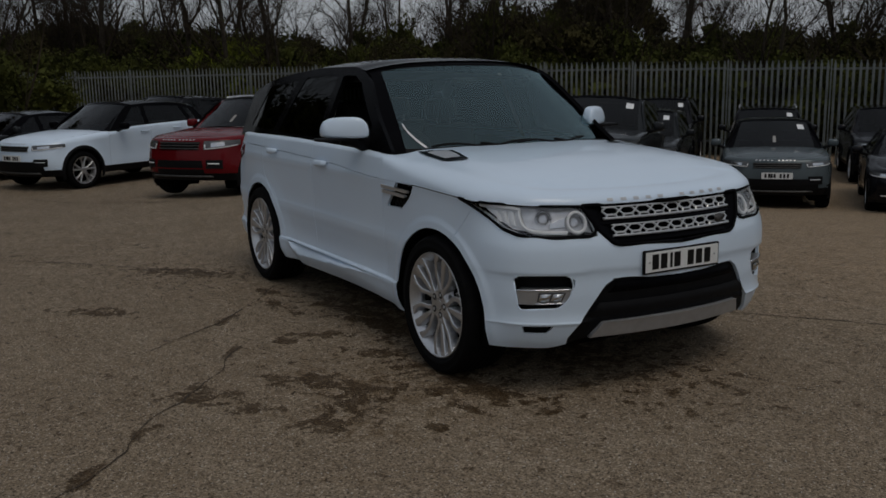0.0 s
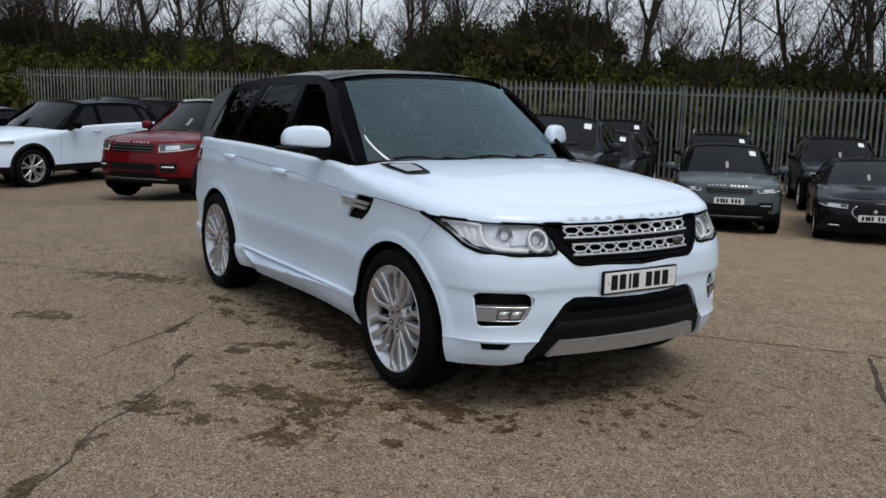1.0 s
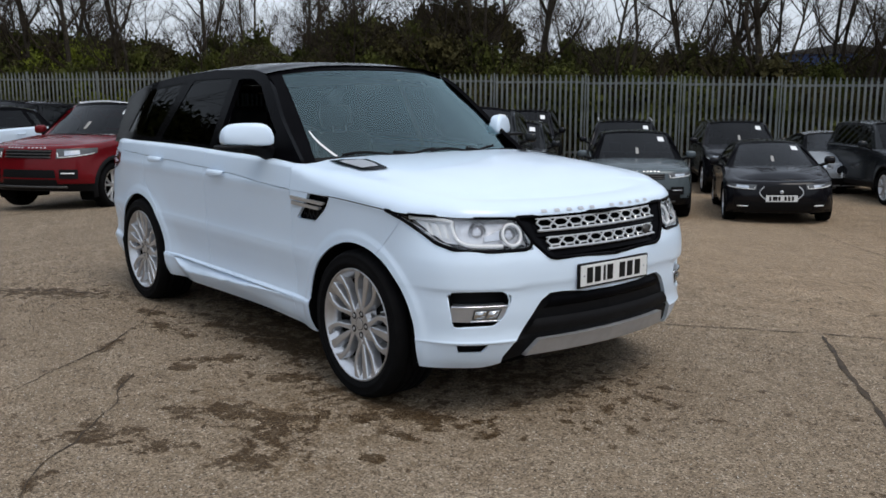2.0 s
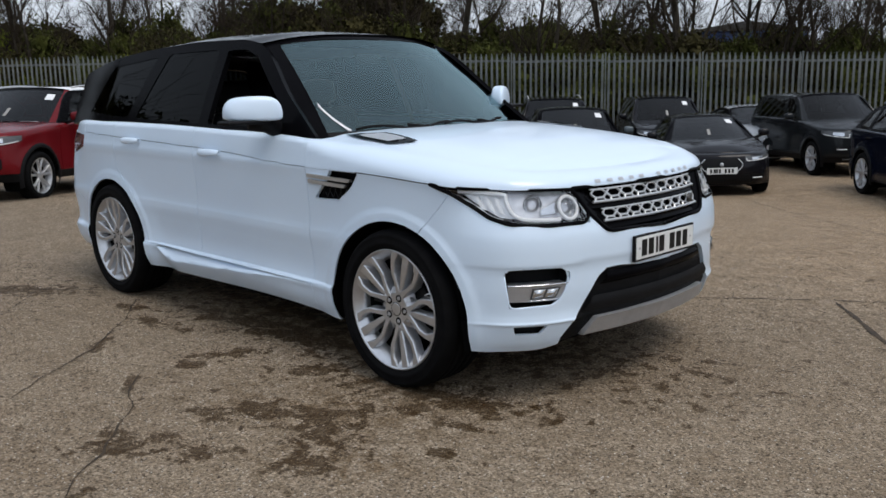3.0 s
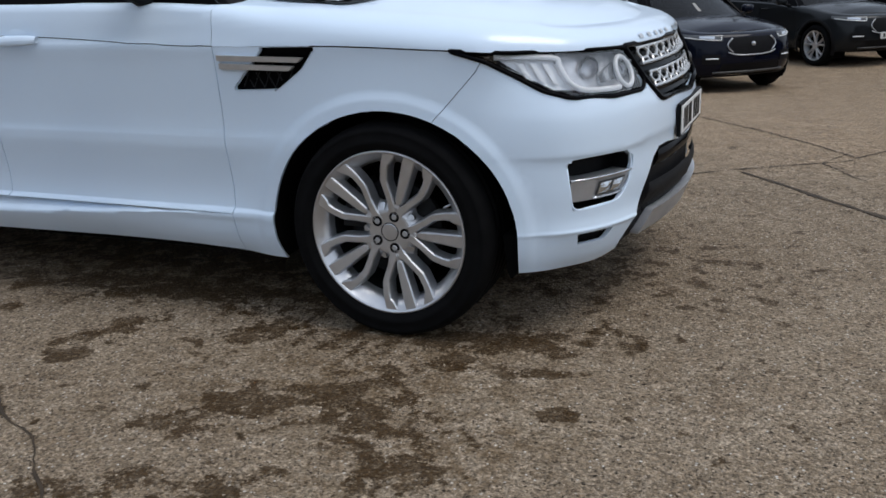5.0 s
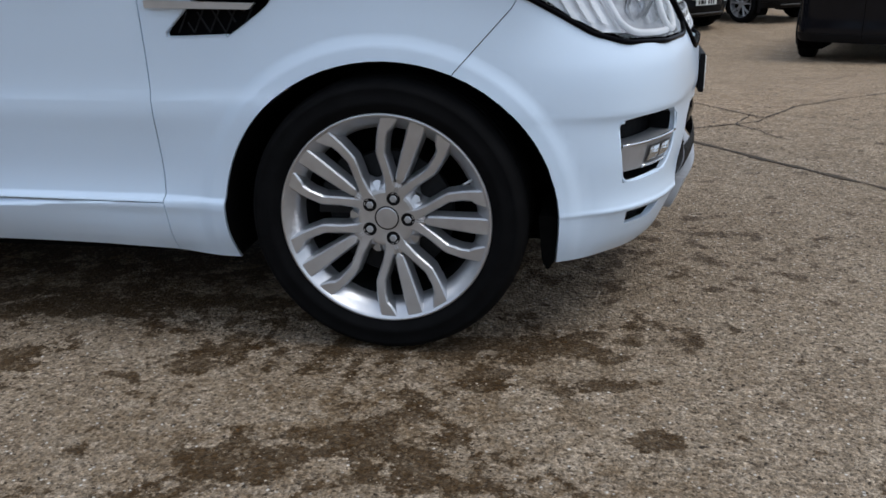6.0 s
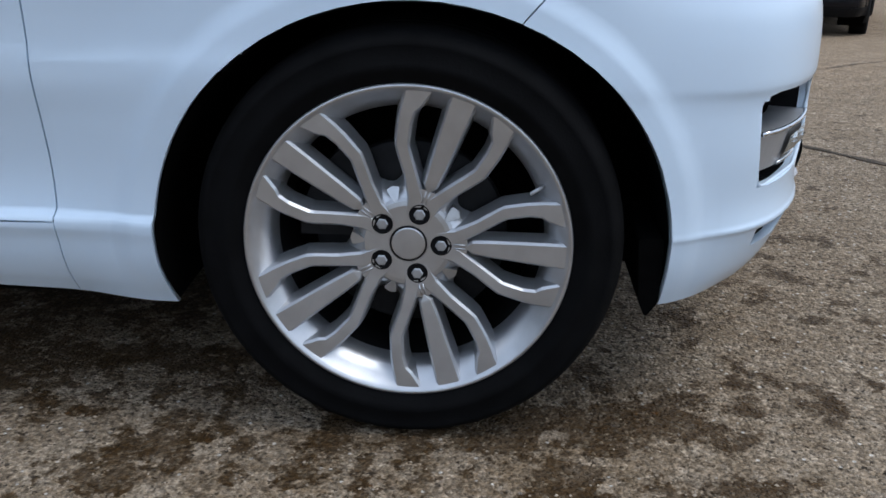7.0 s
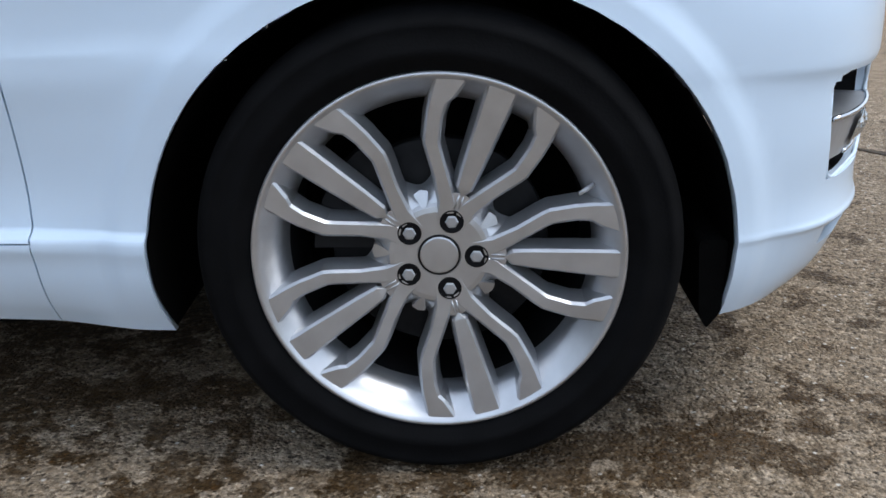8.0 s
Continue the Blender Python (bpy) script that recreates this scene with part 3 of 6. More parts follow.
    return x, a * edge_y, rail_z(min(x, -1.40)) + 0.058 * (1 - abs(a) ** 3.0) - 0.002


bm = bmesh.new()
patch(bm, roof_place, 36, 24)
roof = part("roof", bm, BLACK_GLOSS, hero, "gloss black roof")


def screen_place(i, j, off=0.0):
    a = i * 2 - 1
    b = j
    bow = 1 - a * a
    x = (-0.76 + 0.20 * bow) * (1 - b) + (-1.385 + 0.085 * bow) * b + 0.03 * b * (1 - b)
    y = a * (0.885 * (1 - b) + 0.715 * b)
    z = (1.165 + 0.01 * bow) * (1 - b) + (1.680 + 0.055 * (1 - abs(a) ** 3)) * b + 0.06 * b * (1 - b)
    return x + 0.6 * off, y, z + 0.8 * off


bm = bmesh.new()
patch(bm, lambda i, j: screen_place(0.055 + 0.938 * i, 0.02 + 0.94 * j), 26, 16)
part("windscreen", bm, WINDSCREEN, hero, "clear windscreen").visible_shadow = False
for s in (0, 1):
    bm = bmesh.new()
    patch(bm, lambda i, j: screen_place((i * 0.06) if s == 0 else 1 - i * 0.014, j, 0.004 if s == 0 else -0.014), 3, 16)
    patch(bm, lambda i, j: screen_place((i * 0.06) if s == 0 else 1 - i * 0.020, j, -0.05), 3, 16)
    part("windscreen_pillar", bm, BLACK_GLOSS, hero)
bm = bmesh.new()
patch(bm, lambda i, j: screen_place(i, 0.95 + 0.06 * j, 0.003), 24, 3)
part("windscreen_header", bm, BLACK_GLOSS, hero)
bm = bmesh.new()
patch(bm, lambda i, j: screen_place(i, -0.06 + 0.10 * j, 0.002 - 0.006 * (1 - j)), 24, 4)
part("scuttle", bm, BLACK_PLASTIC, hero)
bm = bmesh.new()
patch(bm, lambda i, j: (-3.71 - 0.05 * j - 0.07 * (1 - (2 * i - 1) ** 2), (2 * i - 1) * (0.70 + 0.14 * j), 1.53 - 0.36 * j + 0.05 * (1 - (2 * i - 1) ** 2) * (1 - j)), 12, 6)
part("rear_window", bm, TINT, hero)


# ---- wheels ----
def sweep_bar(bm, path, half, face, depth):
    """A bar in the wheel's plane: path of (x, z), half widths, how far back its face lies."""
    rows = []
    for i, (x, z) in enumerate(path):
        a, b = path[max(i - 1, 0)], path[min(i + 1, len(path) - 1)]
        d = Vector((b[0] - a[0], b[1] - a[1])).normalized()
        nx, nz, w, f = -d.y, d.x, half[i], face[i]
        rows.append([bm.verts.new((x + nx * k, y, z + nz * k)) for k, y in ((-w * 1.12 - 0.004, f + depth), (-w, f + 0.0050), (-w + 0.0042, f), (w - 0.0042, f), (w, f + 0.0050), (w * 1.12 + 0.004, f + depth))])
    for a, b in zip(rows[:-1], rows[1:]):
        for k in range(5):
            bm.faces.new((a[k], a[k + 1], b[k + 1], b[k]))
    bm.faces.new(rows[0])
    bm.faces.new(rows[-1][::-1])


def polar(r, deg):
    return r * math.cos(radians(deg)), r * math.sin(radians(deg))


def hero_wheel(at, turn):
    w = new("wheel")
    w.parent, w.matrix_basis = hero, at
    bm = bmesh.new()
    grooves = []
    for k in range(4):
        y = 0.065 + 0.045 * k
        grooves += [(0.390, y), (0.382, y + 0.002), (0.382, y + 0.010), (0.390, y + 0.012)]
    lathe(bm, [(0.280, 0.030), (0.292, 0.006), (0.2985, 0.000), (0.304, -0.005), (0.316, -0.0105), (0.318, -0.0125), (0.330, -0.0150), (0.332, -0.0135), (0.346, -0.0145), (0.358, -0.0110), (0.361, -0.0125), (0.370, -0.0060), (0.380, 0.008), (0.387, 0.028), (0.3895, 0.05),
               *grooves, (0.389, 0.245), (0.38, 0.27), (0.35, 0.285), (0.29, 0.28)], 120)
    part("tyre", bm, RUBBER, w, "black low-profile tyre")
    bm = bmesh.new()
    lathe(bm, [(0.293, 0.012), (0.2965, 0.004), (0.2955, -0.002), (0.292, -0.004), (0.288, -0.002), (0.284, 0.004), (0.270, 0.019), (0.257, 0.034), (0.250, 0.050), (0.247, 0.075)], 120)
    rim = part("rim", bm, ALLOY, w, "silver alloy rim")
    # near-black barrel and backing disc put the shade behind the spokes into colour
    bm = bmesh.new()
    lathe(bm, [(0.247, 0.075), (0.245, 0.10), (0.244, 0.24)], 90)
    part("shaded_barrel", bm, CALIPER, rim)
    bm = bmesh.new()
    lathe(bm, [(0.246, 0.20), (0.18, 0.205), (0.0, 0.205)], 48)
    part("inner_shade_disc", bm, LINER, w)
    for g in range(5):
        c = 72 * g + turn
        bm = bmesh.new()
        sweep_bar(bm, [polar(r, c) for r in (0.104, 0.116, 0.150, 0.200, 0.250, 0.2905)], [0.004, 0.0135, 0.0165, 0.0195, 0.0225, 0.0245], [0.0245, 0.0215, 0.0175, 0.0125, 0.0070, 0.0030], 0.040)
        for s in (-1, 1):
            run = [(0.045, 8.0, 0.018), (0.090, 11.8, 0.0150), (0.132, 18.2, 0.0125), (0.176, 22.4, 0.0128), (0.187, 22.9, 0.0132), (0.226, 21.2, 0.0135), (0.250, 19.6, 0.0150), (0.262, 18.0, 0.0190), (0.2905, 15.6, 0.0255)]
            face = [0.0262 - 0.0235 * smoothstep(0.03, 0.33, r) for r, _, _ in run]
            sweep_bar(bm, [polar(r, c + s * d) for r, d, _ in run], [w for _, _, w in run], face, 0.048)
        bmesh.ops.recalc_face_normals(bm, faces=bm.faces)
        part("spoke", bm, ALLOY, rim, smooth=False)
        bm = bmesh.new()
        q0, q1 = Vector(polar(1.0, c)), Vector(polar(1.0, c + 90))
        palm = rounded([tuple(q0 * r + q1 * w) for r, w in ((0.080, -0.017), (0.1045, -0.0185), (0.1085, 0.0), (0.1045, 0.0185), (0.080, 0.017))], 0.004, 3)
        prism(bm, palm, lambda a, b, d: (a, 0.0250 + d, b), 0.03)
        part("spoke_root", bm, ALLOY, rim, smooth=False)
        bm = bmesh.new()
        m0, m1 = Vector(polar(1.0, c + 36)), Vector(polar(1.0, c + 126))
        pad = rounded([tuple(m0 * r + m1 * w) for r, w in ((0.081, -0.0035), (0.081, 0.0035), (0.104, 0.0125), (0.1085, 0.0), (0.104, -0.0125))], 0.003, 3)
        prism(bm, pad, lambda a, b, d: (a, 0.0285 + d + 0.42 * max(math.hypot(a, b) - 0.082, 0), b), 0.022)
        part("web_pad", bm, ALLOY, rim, smooth=False)
        bm = bmesh.new()
        patch(bm, lambda i, j: (lambda r, y, d: (r * math.cos(d), y, r * math.sin(d)))(0.080 + 0.050 * i - 0.022 * i * (1 - (2 * j - 1) ** 2), 0.030 + 0.012 * i + 0.030 * i * i + 0.002 * (1 - (2 * j - 1) ** 2), radians(c + 36 + (17 - 4 * i) * (2 * j - 1))), 6, 8)
        part("spoke_web", bm, ALLOY, rim)
        bm = bmesh.new()
        for s in (-1, 1):
            p, q = Vector(polar(0.082, c)), Vector(polar(0.104, c))
            n = Vector((-p.y, p.x)).normalized() * 0.0035 * s
            tube(bm, [(p.x + n.x, 0.0250, p.y + n.y), (q.x + n.x, 0.0242, q.y + n.y)], 0.0016, 5)
        part("spoke_groove", bm, ALLOY, rim)
    bm = bmesh.new()
    lathe(bm, [(0.0, 0.0275), (0.034, 0.0275), (0.035, 0.0258), (0.072, 0.0258), (0.080, 0.0275), (0.085, 0.033), (0.087, 0.06)], 72)
    part("hub", bm, ALLOY, rim, smooth=False)
    bm = bmesh.new()
    lathe(bm, [(0.0, 0.0236), (0.022, 0.0238), (0.0285, 0.0240), (0.0305, 0.0250), (0.0310, 0.03)], 60)
    part("centre_cap", bm, ALLOY, rim, "plain round centre cap", smooth=False)
    bm = bmesh.new()
    lathe(bm, [(0.0308, 0.0252), (0.0335, 0.0252), (0.0340, 0.028)], 60)
    part("cap_groove", bm, CALIPER, rim)
    for g in range(5):
        x, z = polar(0.0595, 72 * g + turn)
        bm = bmesh.new()
        lathe(bm, [(0.0195, 0.0262), (0.0190, 0.0244), (0.0178, 0.0240), (0.0165, 0.0247), (0.0, 0.0248)], 28)
        bmesh.ops.translate(bm, verts=bm.verts, vec=(x, 0, z))
        nut = part("nut_recess", bm, BLACK_PLASTIC, rim)
        bm = bmesh.new()
        lathe(bm, [(0.0, 0.0215), (0.0088, 0.0215), (0.0108, 0.0232), (0.0110, 0.034)], 6)
        bmesh.ops.translate(bm, verts=bm.verts, vec=(x, 0, z))
        part("wheel_nut", bm, SATIN, rim, smooth=False)
    bm = bmesh.new()
    tube(bm, [(*polar(0.266, 28 + turn)[:1], 0.022, polar(0.266, 28 + turn)[1]), (polar(0.240, 28 + turn)[0], 0.010, polar(0.240, 28 + turn)[1])], [0.004, 0.0035], 8)
    part("valve", bm, SATIN, rim)
    # disc coloured near-black, with the shade inside the wheel painted in
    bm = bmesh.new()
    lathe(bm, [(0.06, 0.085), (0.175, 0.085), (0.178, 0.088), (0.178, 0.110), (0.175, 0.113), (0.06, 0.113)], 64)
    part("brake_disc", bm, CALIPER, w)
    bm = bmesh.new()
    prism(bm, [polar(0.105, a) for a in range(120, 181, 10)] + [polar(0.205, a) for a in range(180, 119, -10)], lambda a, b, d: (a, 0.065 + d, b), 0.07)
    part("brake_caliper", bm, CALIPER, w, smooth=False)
    return w


for cx in (0.0, -WB):
    hero_wheel(pose(cx, -RIM_Y, HUB_Z), -2.2 if cx == 0 else 20)
    hero_wheel(pose(cx, RIM_Y, HUB_Z, 0, 0, 180), 10)

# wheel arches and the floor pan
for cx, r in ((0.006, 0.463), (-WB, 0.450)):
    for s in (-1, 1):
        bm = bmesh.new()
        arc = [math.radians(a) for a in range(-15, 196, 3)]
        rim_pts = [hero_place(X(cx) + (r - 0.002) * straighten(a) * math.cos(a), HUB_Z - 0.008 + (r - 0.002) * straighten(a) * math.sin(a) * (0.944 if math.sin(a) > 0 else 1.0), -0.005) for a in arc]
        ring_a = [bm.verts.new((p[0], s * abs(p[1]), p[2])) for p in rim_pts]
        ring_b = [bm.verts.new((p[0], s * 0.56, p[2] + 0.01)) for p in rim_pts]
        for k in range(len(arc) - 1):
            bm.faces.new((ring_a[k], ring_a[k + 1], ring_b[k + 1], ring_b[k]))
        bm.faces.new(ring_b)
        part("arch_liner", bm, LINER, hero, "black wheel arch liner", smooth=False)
# black liner edge; its hanging part stands in for shade below the bumper
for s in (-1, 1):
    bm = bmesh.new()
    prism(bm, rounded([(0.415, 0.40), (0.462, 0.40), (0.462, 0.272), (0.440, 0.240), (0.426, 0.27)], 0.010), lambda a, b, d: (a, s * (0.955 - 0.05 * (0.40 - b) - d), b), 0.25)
    part("liner_shade_flap", bm, LINER, hero, "black liner edge drawn down to fill in ground shade", smooth=False)
bm = bmesh.new()
box(bm, -3.75, 0.60, -0.62, 0.62, 0.215, 0.36, 0.03)
box(bm, -2.40, -0.50, -0.91, 0.91, 0.235, 0.36, 0.02)
part("floor_pan", bm, LINER, hero, smooth=False)

# ---- front: lamps, grille, vents, plate ----
for s in (1, -1):
    lamp = new("headlamp")
    lamp.parent = hero
    tagged(lamp, "clear headlamp with light-guide ring")

    def lamp_patch(name, poly, mat, off, depth=0.012, label=""):
        bm = bmesh.new()

        def f(a, b, d):
            q = hero_place(a, b, off - d)
            return q[0], s * q[1], q[2]
        prism(bm, poly, f, depth)
        return part(name, bm, mat, lamp, label, smooth=False)

    def lamp_line(name, pts, r, mat, off):
        bm = bmesh.new()
        run = [hero_place(p.x, p.y, off) for p in spline(pts, 6)]
        tube(bm, [(q[0], s * q[1], q[2]) for q in run], r, 8)
        return part(name, bm, mat, lamp)

    bm = bmesh.new()
    sheet.fill(bm, "headlamp", sides=(s,), off=-0.075, gap=-0.004, thick=-0.070)
    part("housing", bm, BLACK_GLOSS, lamp, "gloss black lamp housing")
    bm = bmesh.new()
    sheet.fill(bm, "headlamp", sides=(s,), off=0.001, gap=0.011, thick=0.012)
    part("lens", bm, LENS, lamp, "clear plastic lens").visible_shadow = False
    bm = bmesh.new()
    sheet.fill(bm, "headlamp", sides=(s,), off=-0.040, gap=0.020, thick=0.0)
    part("reflector_bowl", bm, LAMP_DARK, lamp)
    lamp_patch("projector_shroud", [(X(0.655), 0.958), (Y(-0.70), 0.965), (Y(-0.66), 0.940), (Y(-0.69), 0.905), (Y(-0.72), 0.878), (Y(-0.80), 0.882), (X(0.665), 0.905)], LAMP_SMOKE, -0.040)
    lamp_patch("reflector", [(X(0.40), 0.982), (X(0.60), 0.972), (X(0.635), 0.91), (X(0.66), 0.868), (X(0.60), 0.872), (X(0.50), 0.918)], LAMP_WHITE, -0.030)
    for k in range(4):
        a = 0.47 + 0.045 * k
        lamp_patch("reflector_rib", [(X(a), 0.965 - 0.004 * k), (X(a + 0.02), 0.963 - 0.004 * k), (X(a + 0.055), 0.905 - 0.008 * k), (X(a + 0.035), 0.912 - 0.008 * k)], LAMP_WHITE, -0.018, 0.012)
    lamp_line("light_guide", [(X(0.40), 0.985), (X(0.605), 0.972), (X(0.625), 0.945), (X(0.650), 0.895), (Y(-0.83), 0.868), (Y(-0.74), 0.860), (Y(-0.66), 0.858)], 0.0095, LAMP_WHITE, -0.014)
    ring_c = (Y(-0.605), 0.905)
    lamp_line("light_guide", [(ring_c[0] + 0.050 * math.cos(radians(a)), ring_c[1] + 0.048 * math.sin(radians(a))) for a in range(150, 525, 15)], 0.0085, LAMP_WHITE, -0.012)
    for (cu, cv), r in (((Y(-0.775), 0.925), 0.040), (ring_c, 0.038)):
        bm = bmesh.new()
        q, q2 = Vector(hero_place(cu, cv, -0.035)), Vector(hero_place(cu, cv, 0.0))
        n = (q2 - q).normalized()
        bmesh.ops.create_uvsphere(bm, u_segments=20, v_segments=10, radius=r * 0.8, matrix=Matrix.Translation((q.x, s * q.y, q.z)))
        part("projector_lens", bm, LENS, lamp)
        bm = bmesh.new()
        lathe(bm, [(r, -0.012), (r * 1.08, 0.0), (r * 0.9, 0.004), (r * 0.5, 0.03), (0, 0.034)], 28)
        face = Vector((n.x, s * n.y, n.z)).to_track_quat("-Y", "Z").to_matrix().to_4x4()
        bmesh.ops.transform(bm, matrix=Matrix.Translation((q.x, s * q.y, q.z)) @ face, verts=bm.verts)
        part("projector", bm, LAMP_REFLECTOR, lamp)
    lamp_patch("lamp_bridge", [(Y(-0.745), 0.900), (Y(-0.640), 0.935), (Y(-0.640), 0.885), (Y(-0.745), 0.878)], LAMP_REFLECTOR, -0.025)

    bm = bmesh.new()
    run = [hero_place(u, v, 0.001) for u, v in headlamp_line]
    tube(bm, [(q[0], s * q[1], q[2]) for q in run + run[:1]], 0.0075, 6)
    part("lamp_surround", bm, BLACK_GLOSS, lamp, "gloss black lamp edge")

    # fog lamp opening
    fog = new("fog_lamp")
    fog.parent = hero
    bm = bmesh.new()
    sheet.fill(bm, "fog", sides=(s,), off=-0.085, gap=-0.004, thick=-0.08)
    part("recess", bm, BLACK_PLASTIC, fog, "black honeycomb recess", smooth=False)
    bm = bmesh.new()
    run = [hero_place(u, v, -0.004) for u, v in fog_line]
    tube(bm, [(q[0], s * q[1], q[2]) for q in run + run[:1]], 0.0042, 6)
    part("opening_lip", bm, WHITE_PAINT, fog, "white painted lip")

    def fog_place(i, j, off=0.0, grow=0.0):
        v = 0.502 + (0.578 - 0.502) * j
        u0, u1 = X(0.634), Y(-0.640 - 0.035 * (1 - j))
        q = hero_place(u0 + (u1 - u0) * i, v, -0.016 + off + 0.012 * j)
        return q[0], s * q[1], q[2]

    bm = bmesh.new()
    patch(bm, lambda i, j: fog_place(i, j), 16, 3)
    patch(bm, lambda i, j: fog_place(i, 1.0, -0.07 * (1 - j)), 16, 2)
    patch(bm, lambda i, j: fog_place(i, 0.0, -0.07 * j), 16, 2)
    bmesh.ops.remove_doubles(bm, verts=bm.verts, dist=1e-4)
    bmesh.ops.recalc_face_normals(bm, faces=bm.faces)
    part("bezel", bm, SATIN, fog, "satin silver fog lamp bezel", smooth=False)
    bm = bmesh.new()
    tube(bm, [fog_place(k / 12, 1.0, 0.002) for k in range(13)], 0.0045, 6)
    tube(bm, [fog_place(0.38 + 0.6 * k / 8, 0.06, 0.003) for k in range(9)], 0.004, 6)
    part("bezel_edge", bm, BRIGHT, fog)
    bm = bmesh.new()
    patch(bm, lambda i, j: fog_place(0.40 + 0.50 * i, 0.16 + 0.66 * j, 0.0035), 6, 2)
    part("lamp_recess", bm, LAMP_SMOKE, fog)
    for k in range(2):
        bm = bmesh.new()
        patch(bm, lambda i, j: fog_place(0.43 + 0.235 * k + 0.20 * i, 0.24 + 0.50 * j, 0.006 + 0.010 * math.sin(math.pi * i) * math.sin(math.pi * j)), 6, 5)
        part("lamp", bm, LAMP_REFLECTOR, fog, smooth=False)
    bm = bmesh.new()
    sheet.fill(bm, "slot", sides=(s,), off=-0.035, gap=-0.003, thick=-0.03)
    part("lower_slot", bm, BLACK_PLASTIC, hero, smooth=False)

    # side vent behind the front wheel
    vent = new("side_vent")
    vent.parent = hero
    tagged(vent, "black side vent with silver blades")
    bm = bmesh.new()
    sheet.fill(bm, "vent", sides=(s,), off=-0.030, gap=-0.003, thick=-0.032)
    part("recess", bm, BLACK_GLOSS, vent, smooth=False)
    bm = bmesh.new()
    for k in range(11):
        for d in (-1, 1):
            run = [(X(-0.60 + 0.045 * k + d * t * 0.06), 0.885 + 0.11 * t) for t in (0, 0.25, 0.5, 0.75, 1.0)]
            run = [p for p in run if inside(vent_line, *p)]
            if len(run) > 1:
                q = [hero_place(*p, -0.018) for p in run]
                tube(bm, [(a[0], s * a[1], a[2]) for a in q], 0.0028, 4)
    part("mesh", bm, CALIPER, vent, smooth=False)
    for z0, z1, xa, xb in ((0.996, 0.982, -0.636, -0.30), (0.967, 0.953, -0.630, -0.34)):
        bm = bmesh.new()

        def blade(a, b, d):
            q = hero_place(X(a), b, 0.014 - d)
            return q[0], s * q[1], q[2]
        prism(bm, rounded([(xa, z0 + 0.006), (xb + 0.02, z0 - 0.004), (xb, z1 - 0.006), (xa, z1)], 0.004), blade, 0.016)
        part("blade", bm, SILVER, vent, "satin silver vent blade", smooth=False)

# grille
grille = new("grille")
grille.parent = hero
tagged(grille, "black grille with silver honeycomb bars")
bm = bmesh.new()
sheet.fill(bm, "grille", sides=(1, -1), seam=END, off=-0.07, gap=-0.004, thick=-0.062)
part("backing", bm, BLACK_GLOSS, grille, smooth=False)


def nose(y, v, off=0.0):
    """A point of the nose at y, left or right of the middle."""
    q = hero_place(Y(-abs(y)), v, off)
    return q[0], math.copysign(q[1], y) if y else 0.0, q[2]


bm = bmesh.new()
run = [(u, v) for u, v in grille_line if u < END]
top_i = max(range(len(run)), key=lambda i: run[i][0] if run[i][1] > 0.9 else -1)
low_i = max(range(len(run)), key=lambda i: run[i][0] if run[i][1] < 0.85 else -1)
turn_on = run[low_i:] + run[:top_i + 1] if low_i > top_i else run[low_i:top_i + 1]
half = [hero_place(END, 0.778, 0.0)] + [hero_place(u, v, 0.0) for u, v in turn_on] + [hero_place(END, 0.984, 0.0)]
tube(bm, half + [(q[0], -q[1], q[2]) for q in half[::-1][1:]], 0.011, 6)
part("grille_surround", bm, BLACK_GLOSS, grille, "gloss black grille surround")
for z_mid, span, high in ((0.941, 0.455, 0.052), (0.856, 0.415, 0.050)):
    bm = bmesh.new()
    n = 9
    step = 2 * span / n
    for k in range(n):
        c = -span + step * (k + 0.5)
        h, w = high / 2, step / 2
        hexa = [(c - w, z_mid + 0.008), (c - w * 0.5, z_mid + h), (c + w * 0.5, z_mid + h), (c + w, z_mid + 0.008), (c + w * 0.5, z_mid - h * 0.38), (c - w * 0.5, z_mid - h * 0.38)]
        for a, b in zip(hexa, hexa[1:] + hexa[:1]):
            tube(bm, [nose(*a, -0.014), nose(*b, -0.014)], 0.0052, 6)
        for sgn in (-1, 1):
            tube(bm, [nose(c + sgn * w * 0.5, z_mid - h * 0.38, -0.014), nose(c + sgn * w * 0.66, z_mid - h, -0.012)], 0.0054, 6)
        tube(bm, [nose(c - w, z_mid - h, -0.012), nose(c + w, z_mid - h, -0.012)], 0.0068, 6)
        tube(bm, [nose(c - w, z_mid + h + 0.002, -0.012), nose(c + w, z_mid + h + 0.002, -0.012)], 0.0032, 5)
    part("honeycomb_bar", bm, SILVER, grille, "silver honeycomb grille bar", smooth=False)
for z0, z1, span in ((0.912, 0.888, 0.47), (0.823, 0.797, 0.41), (0.982, 0.972, 0.53)):
    bm = bmesh.new()
    patch(bm, lambda i, j: nose(-span + 2 * span * i, z0 + (z1 - z0) * j, -0.016 - 0.006 * (1 - 4 * (j - 0.5) ** 2)), 24, 3)
    part("grille_slat", bm, BLACK_GLOSS, grille)
for s in (-1, 1):
    bm = bmesh.new()
    patch(bm, lambda i, j: nose(s * ((0.555 - 0.09 * j if j < 0.55 else 0.505 - 0.20 * (j - 0.55)) - (0.085 * i)), 0.980 - 0.188 * j, -0.004 - 0.03 * i), 3, 8)
    part("grille_cheek", bm, BLACK_GLOSS, grille)
bm = bmesh.new()
lathe(bm, [(0.0, -0.007), (0.026, -0.006), (0.032, 0.0), (0.033, 0.006)], 28)
q = Vector(nose(0.335, 0.862, -0.002))
